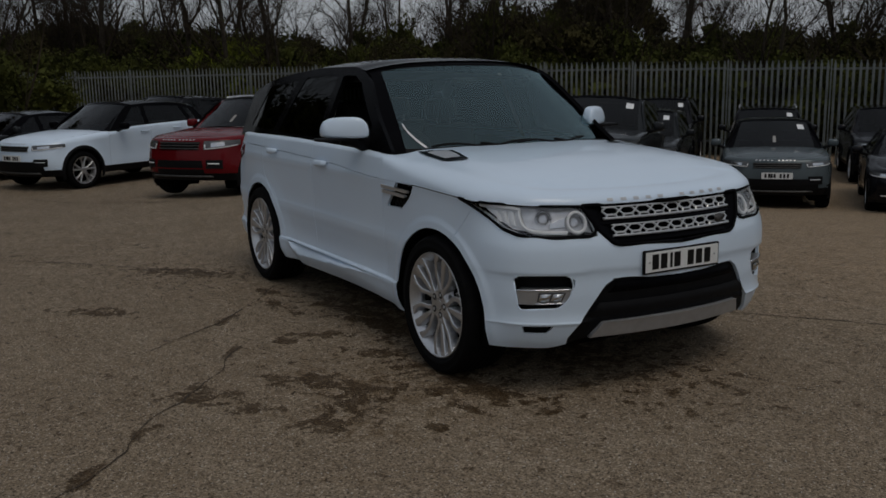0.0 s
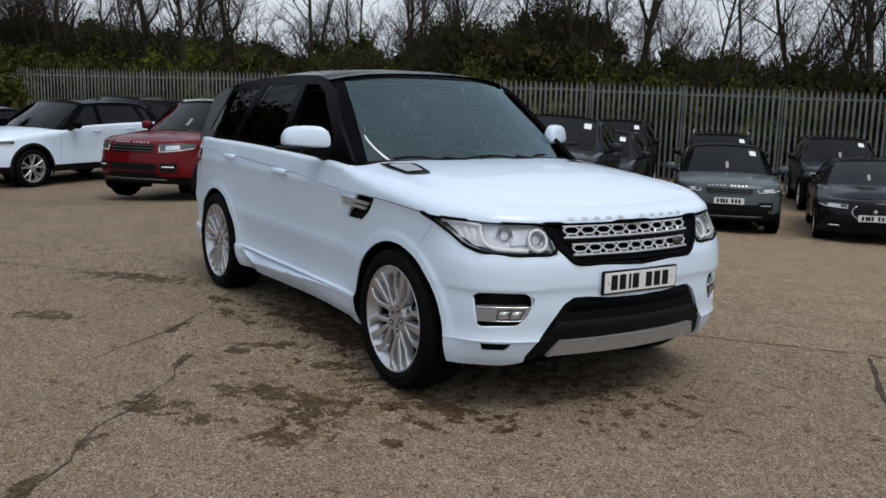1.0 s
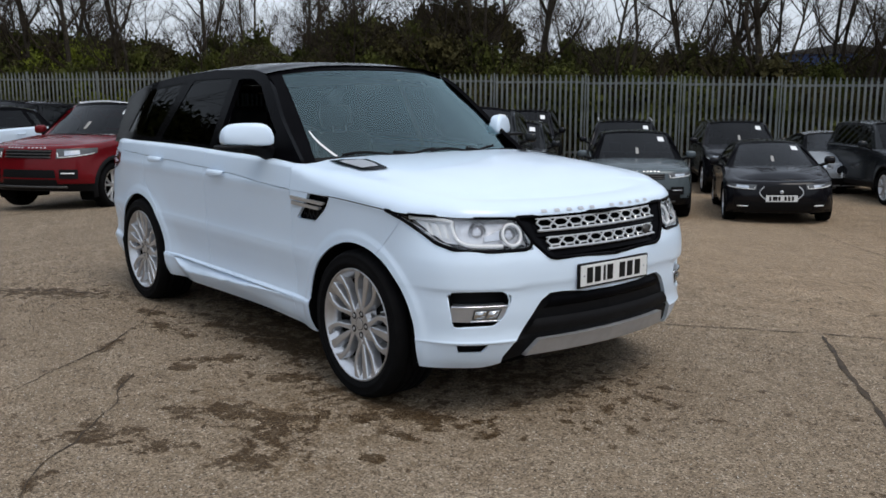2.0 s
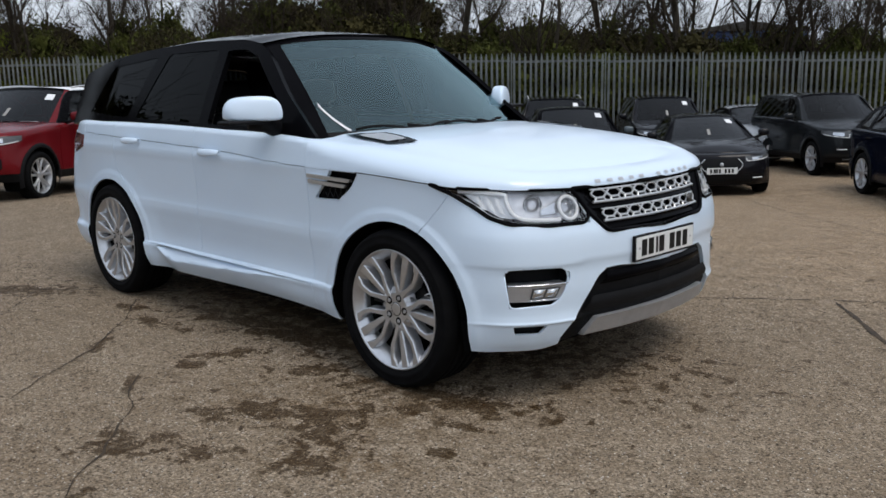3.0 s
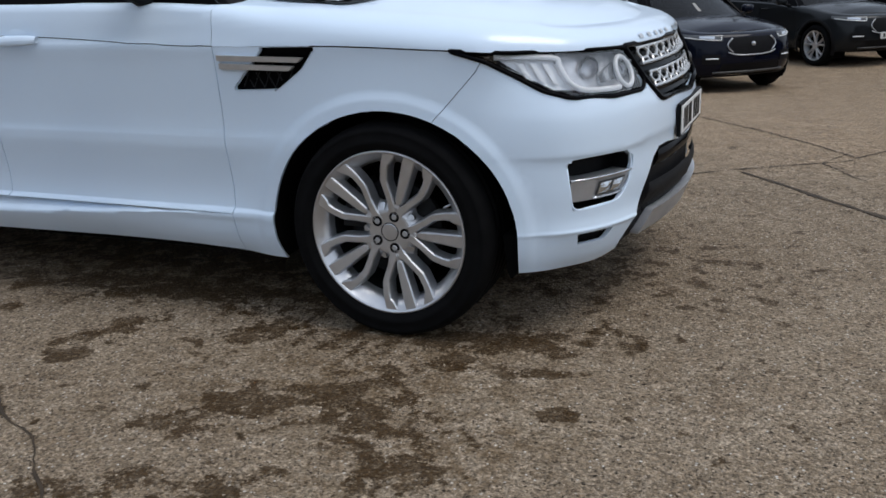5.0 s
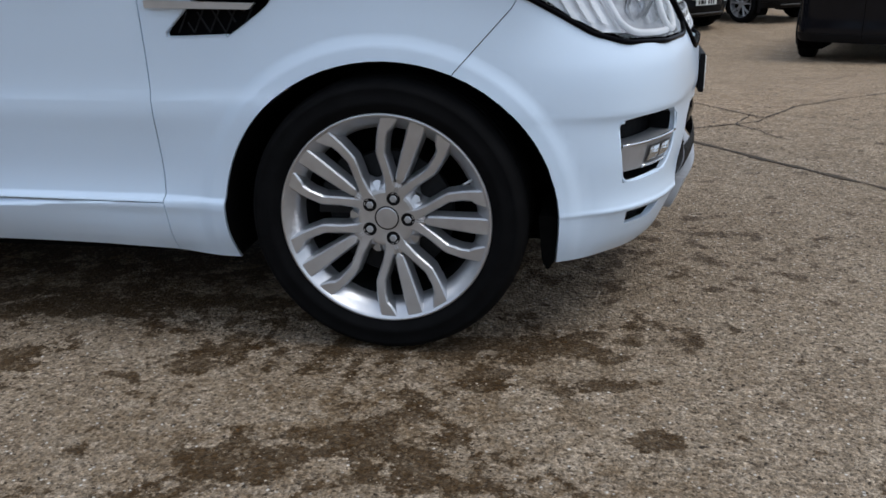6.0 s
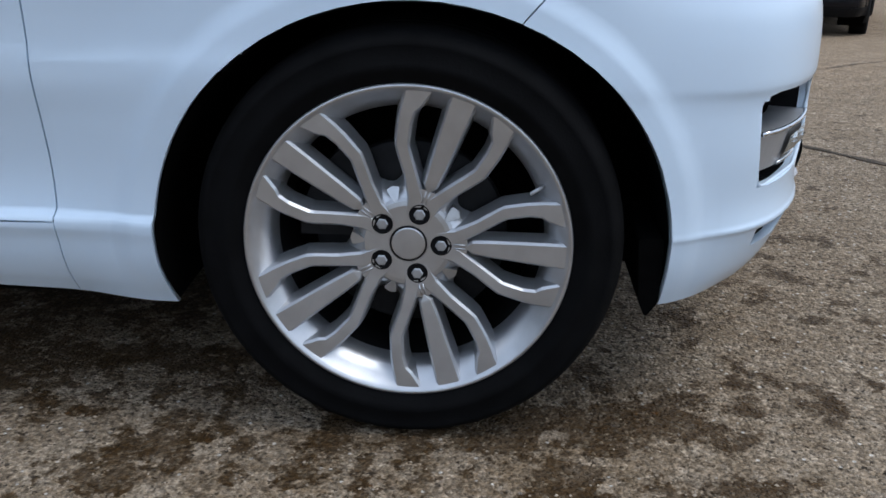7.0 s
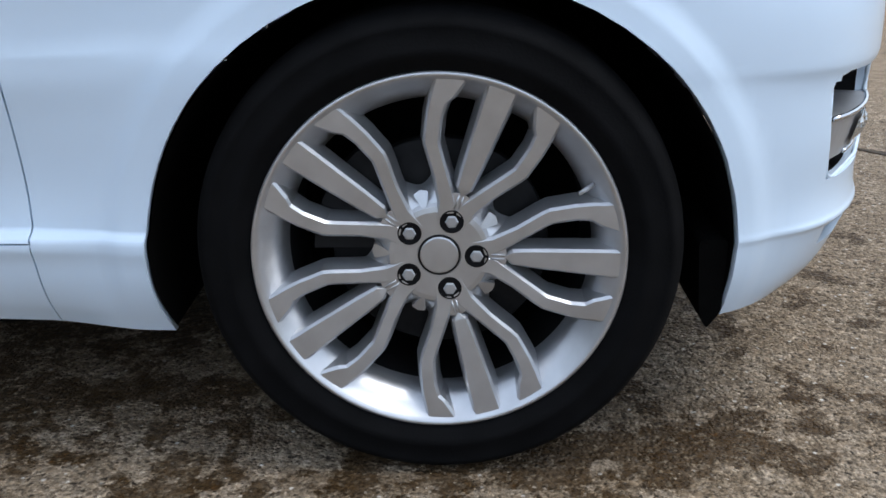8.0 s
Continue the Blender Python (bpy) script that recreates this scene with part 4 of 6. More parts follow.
bmesh.ops.transform(bm, matrix=Matrix.Translation(q) @ Matrix.Rotation(radians(108), 4, "Z") @ Matrix.Diagonal((1.45, 1, 0.75, 1)), verts=bm.verts)
part("badge", bm, STEEL, grille, "small dark oval badge")

# raised marks along the bonnet's lip, as plain blocks
for k in range(11):
    if k == 5:
        continue
    y = -0.405 + 0.081 * k
    bm = bmesh.new()
    patch(bm, lambda i, j: nose(y - 0.017 + 0.034 * i, 1.006 + 0.024 * j, 0.003), 3, 3)
    part("raised_mark", bm, SILVER, bonnet, "small satin silver block", smooth=False)

# lower intake and skid plate
bm = bmesh.new()
sheet.fill(bm, "intake", sides=(1, -1), seam=END, off=-0.020, gap=-0.004, thick=0.0)
intake = part("lower_intake", bm, BLACK_PLASTIC, hero, "black plastic lower air intake")
for z0, z1, span, off in ((0.600, 0.545, 0.40, -0.012), (0.500, 0.430, 0.50, 0.004)):
    bm = bmesh.new()
    patch(bm, lambda i, j: nose((-span + 2 * span * i) * (1 + 0.12 * j), z0 + (z1 - z0) * j, off + 0.012 * math.sin(math.pi * j)), 24, 4)
    part("intake_bar", bm, BLACK_GLOSS if off < 0 else BLACK_PLASTIC, intake)
bm = bmesh.new()
sheet.fill(bm, "skid", sides=(1, -1), seam=END, off=0.012, gap=0.0, thick=0.06)
skid = part("skid_plate", bm, SATIN, hero, "satin silver skid plate")
for s in (-1, 1):
    bm = bmesh.new()
    patch(bm, lambda i, j: nose(s * (0.16 + 0.16 * i), 0.352 - 0.03 * j, 0.0145), 5, 2)
    part("tow_cover", bm, SATIN, skid)

# number plate, its characters as plain bars
plate = new("number_plate")
plate.parent = hero
tagged(plate, "white number plate with dark bars")
bm = bmesh.new()
box(bm, 0.870, 0.886, -0.266, 0.266, 0.624, 0.747, 0.003)
part("plate_frame", bm, BLACK_PLASTIC, plate, smooth=False)
bm = bmesh.new()
box(bm, 0.882, 0.8895, -0.257, 0.257, 0.634, 0.738, 0.002)
part("plate_face", bm, PLATE_WHITE, plate, smooth=False)
for k, y in enumerate((-0.192, -0.133, -0.082, -0.040, 0.055, 0.115, 0.176)):
    bm = bmesh.new()
    w = 0.008 if k == 2 else 0.022
    box(bm, 0.888, 0.8910, y - w, y + w, 0.648, 0.725)
    part("plate_bar", bm, INK, plate, smooth=False)
for y in (-0.232, 0.228):
    bm = bmesh.new()
    bmesh.ops.create_uvsphere(bm, u_segments=10, v_segments=6, radius=0.006, matrix=Matrix.Translation((0.889, y, 0.687)))
    part("plate_screw", bm, SATIN, plate)

# ---- sides: handles, mirrors ----
for s, doors in ((1, 0), (-1, 1)):
    for door, x, z in ((front_door[doors], -1.60, 1.062), (rear_door[doors], -2.58, 1.092)):
        bm = bmesh.new()

        def grip(i, j):
            a = 2 * math.pi * j
            t = abs(2 * i - 1)
            r = 0.020 * (1 - 0.35 * t ** 4)
            q = hero_place(X(x - 0.115 + 0.23 * i), z + r * math.sin(a) + 0.004 * (i - 0.5), 0.020 * (1 - t ** 4) + 0.010 + 0.010 * math.cos(a))
            return q[0], s * q[1], q[2]
        patch(bm, grip, 18, 12)
        bmesh.ops.recalc_face_normals(bm, faces=bm.faces)
        part("door_handle", bm, WHITE_PAINT, door, "white door handle")
        bm = bmesh.new()

        def cup(i, j):
            a, b = 2 * i - 1, 2 * j - 1
            q = hero_place(X(x + 0.062 * a), z + 0.012 + 0.032 * b, 0.0015 + 0.002 * (1 - a * a) * (1 - b * b))
            return q[0], s * q[1], q[2]
        patch(bm, lambda i, j: cup(0.5 + 0.5 * (2 * i - 1) * math.sqrt(1 - 0.5 * (2 * j - 1) ** 2), 0.5 + 0.5 * (2 * j - 1) * math.sqrt(1 - 0.5 * (2 * i - 1) ** 2)), 8, 8)
        part("handle_cup", bm, WHITE_PAINT, door)

MIRROR = (-1.00, -1.075, 1.310)
for s in (1, -1):
    mirror = new("door_mirror")
    mirror.parent = hero
    if s < 0:
        mirror.location = (0.02, -0.135, 0.015)
    tagged(mirror, "white door mirror with black base")
    bm = bmesh.new()

    def shell(i, j):
        a, b = 2 * math.pi * i, math.pi * (j - 0.5)
        ca, sa, cb, sb = math.cos(a), math.sin(a), math.cos(b), math.sin(b)
        e = 0.42
        px = math.copysign(abs(ca) ** e, ca) * abs(cb) ** e
        py = math.copysign(abs(sa) ** e, sa) * abs(cb) ** e
        pz = math.copysign(abs(sb) ** (0.75 if sb > 0 else 0.30), sb)
        taper = 1 - 0.16 * max(0.0, -py) - 0.10 * max(0.0, pz)
        return (MIRROR[0] + (0.066 if px > 0 else 0.055) * px * taper + 0.065 * py, s * (MIRROR[1] + 0.130 * py * (1 - 0.12 * max(0, pz))), MIRROR[2] + 0.002 + (0.082 if pz > 0 else 0.050) * pz * (1 - 0.10 * max(0.0, -py)))
    patch(bm, shell, 36, 18)
    bmesh.ops.remove_doubles(bm, verts=bm.verts, dist=1e-4)
    bmesh.ops.recalc_face_normals(bm, faces=bm.faces)
    part("mirror_shell", bm, WHITE_PAINT, mirror)
    bm = bmesh.new()
    tube(bm, [(MIRROR[0] + 0.02, s * -0.93, 1.215), (MIRROR[0] + 0.02, s * -1.0, 1.235), (MIRROR[0], s * -1.09, 1.262)], [0.05, 0.038, 0.045], 10)
    box(bm, MIRROR[0] - 0.05, MIRROR[0] + 0.06, s * -1.265, s * -1.0, 1.248, 1.268, 0.008)
    part("mirror_base", bm, BLACK_PLASTIC, mirror)
    bm = bmesh.new()
    box(bm, MIRROR[0] - 0.056, MIRROR[0] - 0.052, s * -1.17, s * -1.06, 1.29, 1.36, 0.001)
    part("mirror_glass", bm, BRIGHT, mirror)

# bonnet vents, wipers
def bonnet_top(x, y):
    """The bonnet's height at a place."""
    k = min(range(len(edge)), key=lambda i: abs(edge[i][0] - x))
    ex, ey, ez = edge[k]
    f = min(abs(y / ey), 1.0)
    return ez + (bonnet_z(x) - ez) * (1 - f ** 2.6) + 0.010 * smoothstep(0.93, 0.80, f) * smoothstep(0.62, 0.2, x)


for s in (-1, 1):
    bm = bmesh.new()
    quad = [(-0.575, 0.775), (-0.45, 0.60), (-0.11, 0.695), (-0.22, 0.80)]

    def on_bonnet(poly, lift, n=10):
        a, b, c, d = (Vector(p) for p in poly)
        return lambda i, j: (lambda p: (p.x, s * p.y, bonnet_top(p.x, p.y) + lift))((a * (1 - j) + b * j) * (1 - i) + (d * (1 - j) + c * j) * i)
    patch(bm, on_bonnet(quad, 0.008), 12, 6)
    v = part("bonnet_vent", bm, BLACK_GLOSS, bonnet, "gloss black bonnet vent")
    bm = bmesh.new()
    inner = [(-0.50, 0.755), (-0.42, 0.645), (-0.19, 0.70), (-0.25, 0.775)]
    patch(bm, on_bonnet(inner, 0.012), 12, 6)
    part("vent_mesh", bm, SATIN, v, smooth=False)
for y0, y1 in ((-0.62, 0.02), (-0.02, 0.60)):
    bm = bmesh.new()
    a = [screen_place(0.5 + 0.5 * (y0 + (y1 - y0) * k / 8) / 0.88, 0.035 + 0.02 * math.sin(k), 0.018) for k in range(9)]
    tube(bm, a, 0.008, 6)
    tube(bm, [screen_place(0.5 + 0.5 * y1 / 0.88, 0.0, 0.0), screen_place(0.5 + 0.5 * (y0 + y1) / 1.76, 0.04, 0.024)], 0.011, 6)
    part("wiper", bm, BLACK_PLASTIC, hero)

# ---- cabin fittings ----
bm = bmesh.new()
patch(bm, lambda i, j: (-1.25 + 0.62 * j - 0.10 * math.cos(math.pi * i) ** 2 * j, -0.82 + 1.64 * i, 1.05 + 0.10 * math.sin(math.pi * min(j * 1.1, 1)) - 0.03 * j), 20, 8)
patch(bm, lambda i, j: (-1.25 - 0.02 * j, -0.80 + 1.60 * i, 1.05 - 0.55 * j), 8, 4)
part("dashboard", bm, CABIN, hero)
bm = bmesh.new()
ring_p = [Vector((-1.42, -0.37, 1.10)) + Matrix.Rotation(radians(-25), 3, "Y") @ Vector((0, 0.185 * math.cos(a), 0.185 * math.sin(a))) for a in np.linspace(0, 2 * math.pi, 33)]
tube(bm, ring_p, 0.016, 8)
tube(bm, [ring_p[0], Vector((-1.40, -0.37, 1.10)), ring_p[16]], 0.02, 6)
tube(bm, [(-1.40, -0.37, 1.10), (-1.15, -0.37, 1.02)], 0.04, 8)
part("steering_wheel", bm, CABIN, hero, "black steering wheel")


def seat(x, y, wide=0.5):
    st = new("seat")
    st.parent = hero
    for name, f in (("seat_cushion", (x - 0.05, x + 0.48, y - wide / 2, y + wide / 2, 0.52, 0.72, 0.06)), ("backrest", (x - 0.20, x - 0.02, y - wide / 2 + 0.02, y + wide / 2 - 0.02, 0.66, 1.30, 0.07)), ("headrest", (x - 0.24, x - 0.12, y - 0.14, y + 0.14, 1.34, 1.52, 0.05))):
        bm = bmesh.new()
        box(bm, *f)
        if name != "seat_cushion":
            bmesh.ops.rotate(bm, cent=(x, y, 0.7), matrix=Matrix.Rotation(radians(-12), 3, "Y"), verts=bm.verts)
        part(name, bm, LEATHER, st)
    for k in (-0.06, 0.06):
        bm = bmesh.new()
        tube(bm, [(x - 0.26, y + k, 1.24), (x - 0.31, y + k, 1.38)], 0.008, 6)
        part("headrest_post", bm, SATIN, st)


for x, y, w in ((-1.95, -0.38, 0.52), (-1.95, 0.38, 0.52), (-2.85, -0.42, 0.62), (-2.85, 0.42, 0.62)):
    seat(x, y, w)
for s in (-1, 1):
    bm = bmesh.new()
    patch(bm, lambda i, j: (-1.76 - 0.05 * j - 0.05 * i, s * (0.875 - 0.20 * j), 1.16 + 0.50 * j), 3, 8)
    part("centre_pillar_trim", bm, TRIM_PALE, hero, "pale fabric pillar trim")
    bm = bmesh.new()
    patch(bm, lambda i, j: (-3.6 + 2.95 * i, s * 0.86, 0.45 + 0.70 * j), 8, 3)
    part("door_card", bm, CABIN, hero)
bm = bmesh.new()
patch(bm, lambda i, j: (-3.6 + 2.2 * i, -0.68 + 1.36 * j, 1.60 + 0.06 * math.sin(math.pi * j) + 0.03 * math.sin(math.pi * i)), 8, 8)
part("headlining", bm, TRIM_PALE, hero)
bm = bmesh.new()
box(bm, -3.7, -1.2, -0.8, 0.8, 0.38, 0.42)
box(bm, -3.6, -3.5, -0.8, 0.8, 0.42, 1.15)
part("cabin_floor", bm, CABIN, hero, smooth=False)
bm = bmesh.new()
box(bm, -1.30, -1.26, -0.10, 0.10, 1.565, 1.625, 0.015)
part("rear_view_mirror", bm, CABIN, hero)
bm = bmesh.new()
for k in range(10):
    t0, t1 = k / 10, (k + 1) / 10
    quad = [screen_place(0.072 + 0.055 * t ** 1.6 + e, 0.30 - 0.255 * t, 0.004) for t, e in ((t0, 0.0), (t1, 0.0), (t1, 0.005 + 0.007 * t1), (t0, 0.005 + 0.007 * t0))]
    bm.faces.new([bm.verts.new(p) for p in quad])
part("windscreen_slip", bm, PAPER, hero, "thin curved white paper strip")


# ---- the other parked cars ----
def paint(name, color, rough=0.3, metal=0.3):
    return material(name, color, rough * 0.5, metal=metal * 0.3, coat=0.06, vary=0.12, scale=3, spec=0.16)


RED_PAINT = paint("red_car_paint", (0.125, 0.006, 0.009), 0.3, 0.2)
GREY_PAINT = paint("grey_car_paint", (0.085, 0.105, 0.115), 0.36, 0.5)
DARKGREY_PAINT = paint("dark_grey_car_paint", (0.017, 0.019, 0.021), 0.3, 0.5)
BLACK_PAINT = paint("black_car_paint", (0.008, 0.008, 0.010), 0.25, 0.2)
NAVY_PAINT = paint("navy_car_paint", (0.004, 0.0055, 0.013), 0.25, 0.3)
SILVER_PAINT = paint("silver_car_paint", (0.30, 0.32, 0.34), 0.35, 0.6)
BLUE_TAPE = material("blue_tape", (0.03, 0.10, 0.32), 0.6, vary=0.1, scale=20)
SPECS = {
    "suv": dict(wb=2.66, fo=0.86, ro=0.84, hw=0.94, belt=(1.02, 1.16), nose=0.86, bonnet=1.03, roof=1.63, a_base=-0.62, a_top=-1.42, c_top=-3.05, c_base=-3.35, tyre=0.36, low=0.27, rail=0.66, clad=0.40, grille=(0.745, 0.845), lamp=(0.765, 0.86), plate=0.62),
    "boxy": dict(wb=2.74, fo=0.87, ro=0.97, hw=0.94, belt=(1.10, 1.16), nose=0.93, bonnet=1.10, roof=1.72, a_base=-0.55, a_top=-1.28, c_top=-3.30, c_base=-3.52, tyre=0.365, low=0.30, rail=0.70, clad=0.42, grille=(0.80, 0.93), lamp=(0.80, 0.95), plate=0.60),
    "crossover": dict(wb=2.874, fo=0.84, ro=1.02, hw=0.96, belt=(1.02, 1.12), nose=0.84, bonnet=1.05, roof=1.65, a_base=-0.52, a_top=-1.40, c_top=-3.10, c_base=-3.62, tyre=0.37, low=0.27, rail=0.64, clad=0.30, grille=(0.58, 0.84), lamp=(0.80, 0.90), plate=0.55),
    "saloon": dict(wb=2.86, fo=0.83, ro=1.00, hw=0.92, belt=(0.92, 0.98), nose=0.70, bonnet=0.92, roof=1.42, a_base=-0.50, a_top=-1.42, c_top=-2.75, c_base=-3.62, tyre=0.335, low=0.20, rail=0.58, clad=0.24, grille=(0.42, 0.68), lamp=(0.62, 0.71), plate=0.47),
}
PARKED_RIM = {}


def parked_wheel(w_parent, at, r, mat):
    w = new("wheel")
    w.parent, w.matrix_basis = w_parent, at
    if r not in PARKED_RIM:
        bm = bmesh.new()
        lathe(bm, [(r * 0.70, 0.03), (r * 0.73, 0.002), (r * 0.86, -0.012), (r * 0.95, 0.0), (r * 0.995, 0.03), (r, 0.06), (r, 0.18), (r * 0.95, 0.21), (r * 0.7, 0.215)], 40)
        tyre = bpy.data.meshes.new("tyre")
        bm.to_mesh(tyre)
        tyre.materials.append(RUBBER)
        bm = bmesh.new()
        lathe(bm, [(r * 0.71, 0.012), (r * 0.725, 0.0), (r * 0.69, 0.004), (r * 0.64, 0.06), (r * 0.6, 0.12)], 40)
        for g in range(5):
            for d in (-11, 11):
                sweep_bar(bm, [polar(r * q, 72 * g + 90 + d * k) for q, k in ((0.08, 0.6), (0.3, 0.9), (0.5, 1.1), (0.70, 1.35))], [0.016, 0.013, 0.013, 0.018], [0.02, 0.016, 0.010, 0.005], 0.03)
        lathe(bm, [(0.0, 0.016), (r * 0.13, 0.018), (r * 0.19, 0.03)], 20)
        rim = bpy.data.meshes.new("rim")
        bm.to_mesh(rim)
        rim.materials.append(ALLOY)
        bm = bmesh.new()
        lathe(bm, [(r * 0.66, 0.10), (0.0, 0.10)], 24)
        back = bpy.data.meshes.new("wheel_back")
        bm.to_mesh(back)
        back.materials.append(LINER)
        for me in (tyre, back):
            me.polygons.foreach_set("use_smooth", [True] * len(me.polygons))
        PARKED_RIM[r] = (("tyre", tyre), ("rim", rim), ("brake_disc", back))
    for n, me in PARKED_RIM[r]:
        o = new(n, me)
        o.parent = w


def parked_car(name, label, kind, at, body, roof_mat=None, rails=False, plate_bars=True, paper=True, tape=False, bonnet_sheet=False, group="parked cars in rows"):
    S = SPECS[kind]
    car = thing(name, label, "car", group, at)
    wb, xf, xr, hw = S["wb"], S["fo"], -S["wb"] - S["ro"], S["hw"]
    pl = Plan([(xr, 0), (xr + 0.02, -0.5 * hw), (xr + 0.10, -0.80 * hw), (xr + 0.32, -0.95 * hw), (-wb, -hw), (-wb * 0.6, -hw), (-wb * 0.3, -hw), (0.0, -hw), (xf - 0.52, -0.975 * hw), (xf - 0.30, -0.90 * hw), (xf - 0.13, -0.70 * hw), (xf - 0.04, -0.38 * hw), (xf, 0)])
    low, nose_z, belt0, belt1 = S["low"], S["nose"], *S["belt"]
    inset = Curve1((low - 0.1, 0.10), (low, 0.05), (low + 0.10, 0.015), (0.45, 0.012), (0.62, 0.022), (nose_z, 0.012), (belt0, 0.004), (1.3, 0.05))
    nose_set = Curve1((low - 0.1, 0.14), (low, 0.09), (low + 0.13, 0.02), (0.5, 0.0), (nose_z - 0.1, 0.02), (nose_z + 0.1, 0.09))
    cz = Curve1((xr, belt1 - 0.06), (xr + 0.4, belt1), (-wb * 0.5, (belt0 + belt1) / 2 + 0.02), (S["a_base"] - 0.2, belt0), (S["a_base"] + 0.2, belt0 - 0.05), (xf - 0.4, nose_z + 0.02), (xf, nose_z))
    ch = Curve1((S["a_base"] - 0.3, 0.02), (S["a_base"] + 0.1, 0.07), (0.2, 0.08), (xf, 0.07))
    cw = Curve1((S["a_base"] - 0.3, 0.05), (S["a_base"] + 0.1, 0.12), (0.2, 0.16), (xf, 0.14))
    R = S["tyre"]
    arch = R + 0.055

    def place(u, v, off=0.0):
        x, y, nx, ny = pl.at(u)
        zc, h, w = cz(x), ch(x), cw(x)
        f = smoothstep(xf - 0.55, xf - 0.25, x)
        vz = min(v, zc)
        ins = inset(vz) * (1 - f) + nose_set(vz) * f
        for cx in (0.0, -wb):
            d = math.hypot(x - cx, v - R)
            if d < arch + 0.2 and y < -0.6:
                k = 1 - smoothstep(arch, arch + 0.14, d)
                ins = ins * (1 - 0.8 * k) - 0.018 * k
        z, up = v, 0.0
        if v > zc:
            a = min((v - zc) / ((h + w) * 0.78), 1.0) * math.pi / 2
            z, up = zc + h * math.sin(a), math.sin(a)
            ins += w * (1 - math.cos(a))
        c = math.sqrt(1 - up * up)
        return x - nx * (ins - off * c), y - ny * (ins - off * c), z + off * up

    high = lambda u: cz(pl.at(u)[0]) + (ch(pl.at(u)[0]) + cw(pl.at(u)[0])) * 0.78
    cols = np.linspace(0, pl.end, 64).tolist()
    sh = Sheet(cols, 12, lambda u: low, high, place)
    rings = [[(pl.ux(cx) + arch * math.cos(2 * math.pi * k / 26), R + arch * math.sin(2 * math.pi * k / 26)) for k in range(26)] for cx in (0.0, -wb)]
    for r in rings:
        sh.cut(r)
    door_x = (S["a_base"] - 0.02, S["a_base"] - 1.08, -wb + 0.12)
    for dx in door_x:
        sh.cut([(pl.ux(dx), low), (pl.ux(dx), 1.5)], closed=False)
    sh.cut([(0.0, S["clad"]), (pl.end, S["clad"])], closed=False)

    def key(u, v):
        if any(inside(r, u, v) for r in rings):
            return "arch"
        if v < S["clad"]:
            return "clad"
        x = pl.at(u)[0]
        return "front" if x > door_x[0] else "door_a" if x > door_x[1] else "door_b" if x > door_x[2] else "rear"
    sh.sort(key)
    for n, k, m in (("lower_cladding", "clad", BLACK_PLASTIC if kind != "saloon" else body), ("front_body", "front", body), ("rear_body", "rear", body)):
        bm = bmesh.new()
        sh.fill(bm, k, sides=(1, -1), seam=pl.end, gap=0.003, thick=0.0 if k == "front" else 0.02, exact=k != "front")
        if k == "front":
            edge_k = [place(u, high(u)) for u in cols if u >= pl.ux(door_x[0])]
            bz = Curve1((S["a_base"] - 0.3, S["bonnet"] + 0.055), (S["a_base"] + 0.3, S["bonnet"] + 0.05), (xf - 0.5, S["bonnet"] - 0.01), (xf - 0.18, nose_z + 0.075))
            for a, b in zip(edge_k[:-1], edge_k[1:]):
                for q in range(10):
                    quad = []
                    for (x, y, z), t in ((a, q), (b, q), (b, q + 1), (a, q + 1)):
                        f = abs(1 - t / 5)
                        quad.append(bm.verts.new((x, y * (1 - t / 5), z + max(bz(x) - z, 0) * (1 - f ** 2.4))))
                    bm.faces.new(quad)
            bmesh.ops.remove_doubles(bm, verts=bm.verts, dist=1e-3)
        part(n, bm, m, car)
    for k in ("door_a", "door_b"):
        for s in (1, -1):
            bm = bmesh.new()
            sh.fill(bm, k, sides=(s,), gap=0.003, thick=0.02)
            d = part("door", bm, body, car)
            bm = bmesh.new()
            hx = door_x[1] + 0.18 if k == "door_a" else door_x[2] + 0.14
            tube(bm, [(lambda p: (p[0], s * p[1], p[2]))(place(pl.ux(hx + 0.1 * (t - 0.5) * 2), cz(hx) - 0.10, 0.022 * (1 - abs(2 * t - 1) ** 3))) for t in np.linspace(0, 1, 7)], 0.012, 6)
            part("door_handle", bm, body, d)
    # cabin
    roof, rail = S["roof"], S["rail"]
    a_b, a_t, c_t, c_b = S["a_base"], S["a_top"], S["c_top"], S["c_base"]
    bz0 = lambda x: cz(x) + 0.015
    rz = Curve1((c_b - 0.05, bz0(c_b) + 0.03), (c_t, roof - 0.14 if kind != "boxy" else roof - 0.09), ((a_t + c_t) / 2, roof - 0.055), (a_t, roof - 0.085), (a_b, bz0(a_b)))

    def side(x, z, off=0.0):
        k = (z - belt0) / (roof - belt0 - 0.06)
        y = hw - 0.055 - (hw - 0.055 - rail) * k - 0.02 * (k * k - k) - 0.06 * smoothstep(c_t + 0.3, c_b, x)
        return x, -(y + off), z + 0.3 * off
    cab = Sheet(np.linspace(c_b - 0.05, a_b, 36).tolist(), 8, lambda x: bz0(x) - 0.02, lambda x: max(rz(x), bz0(x)), side)
    mid = door_x[1]
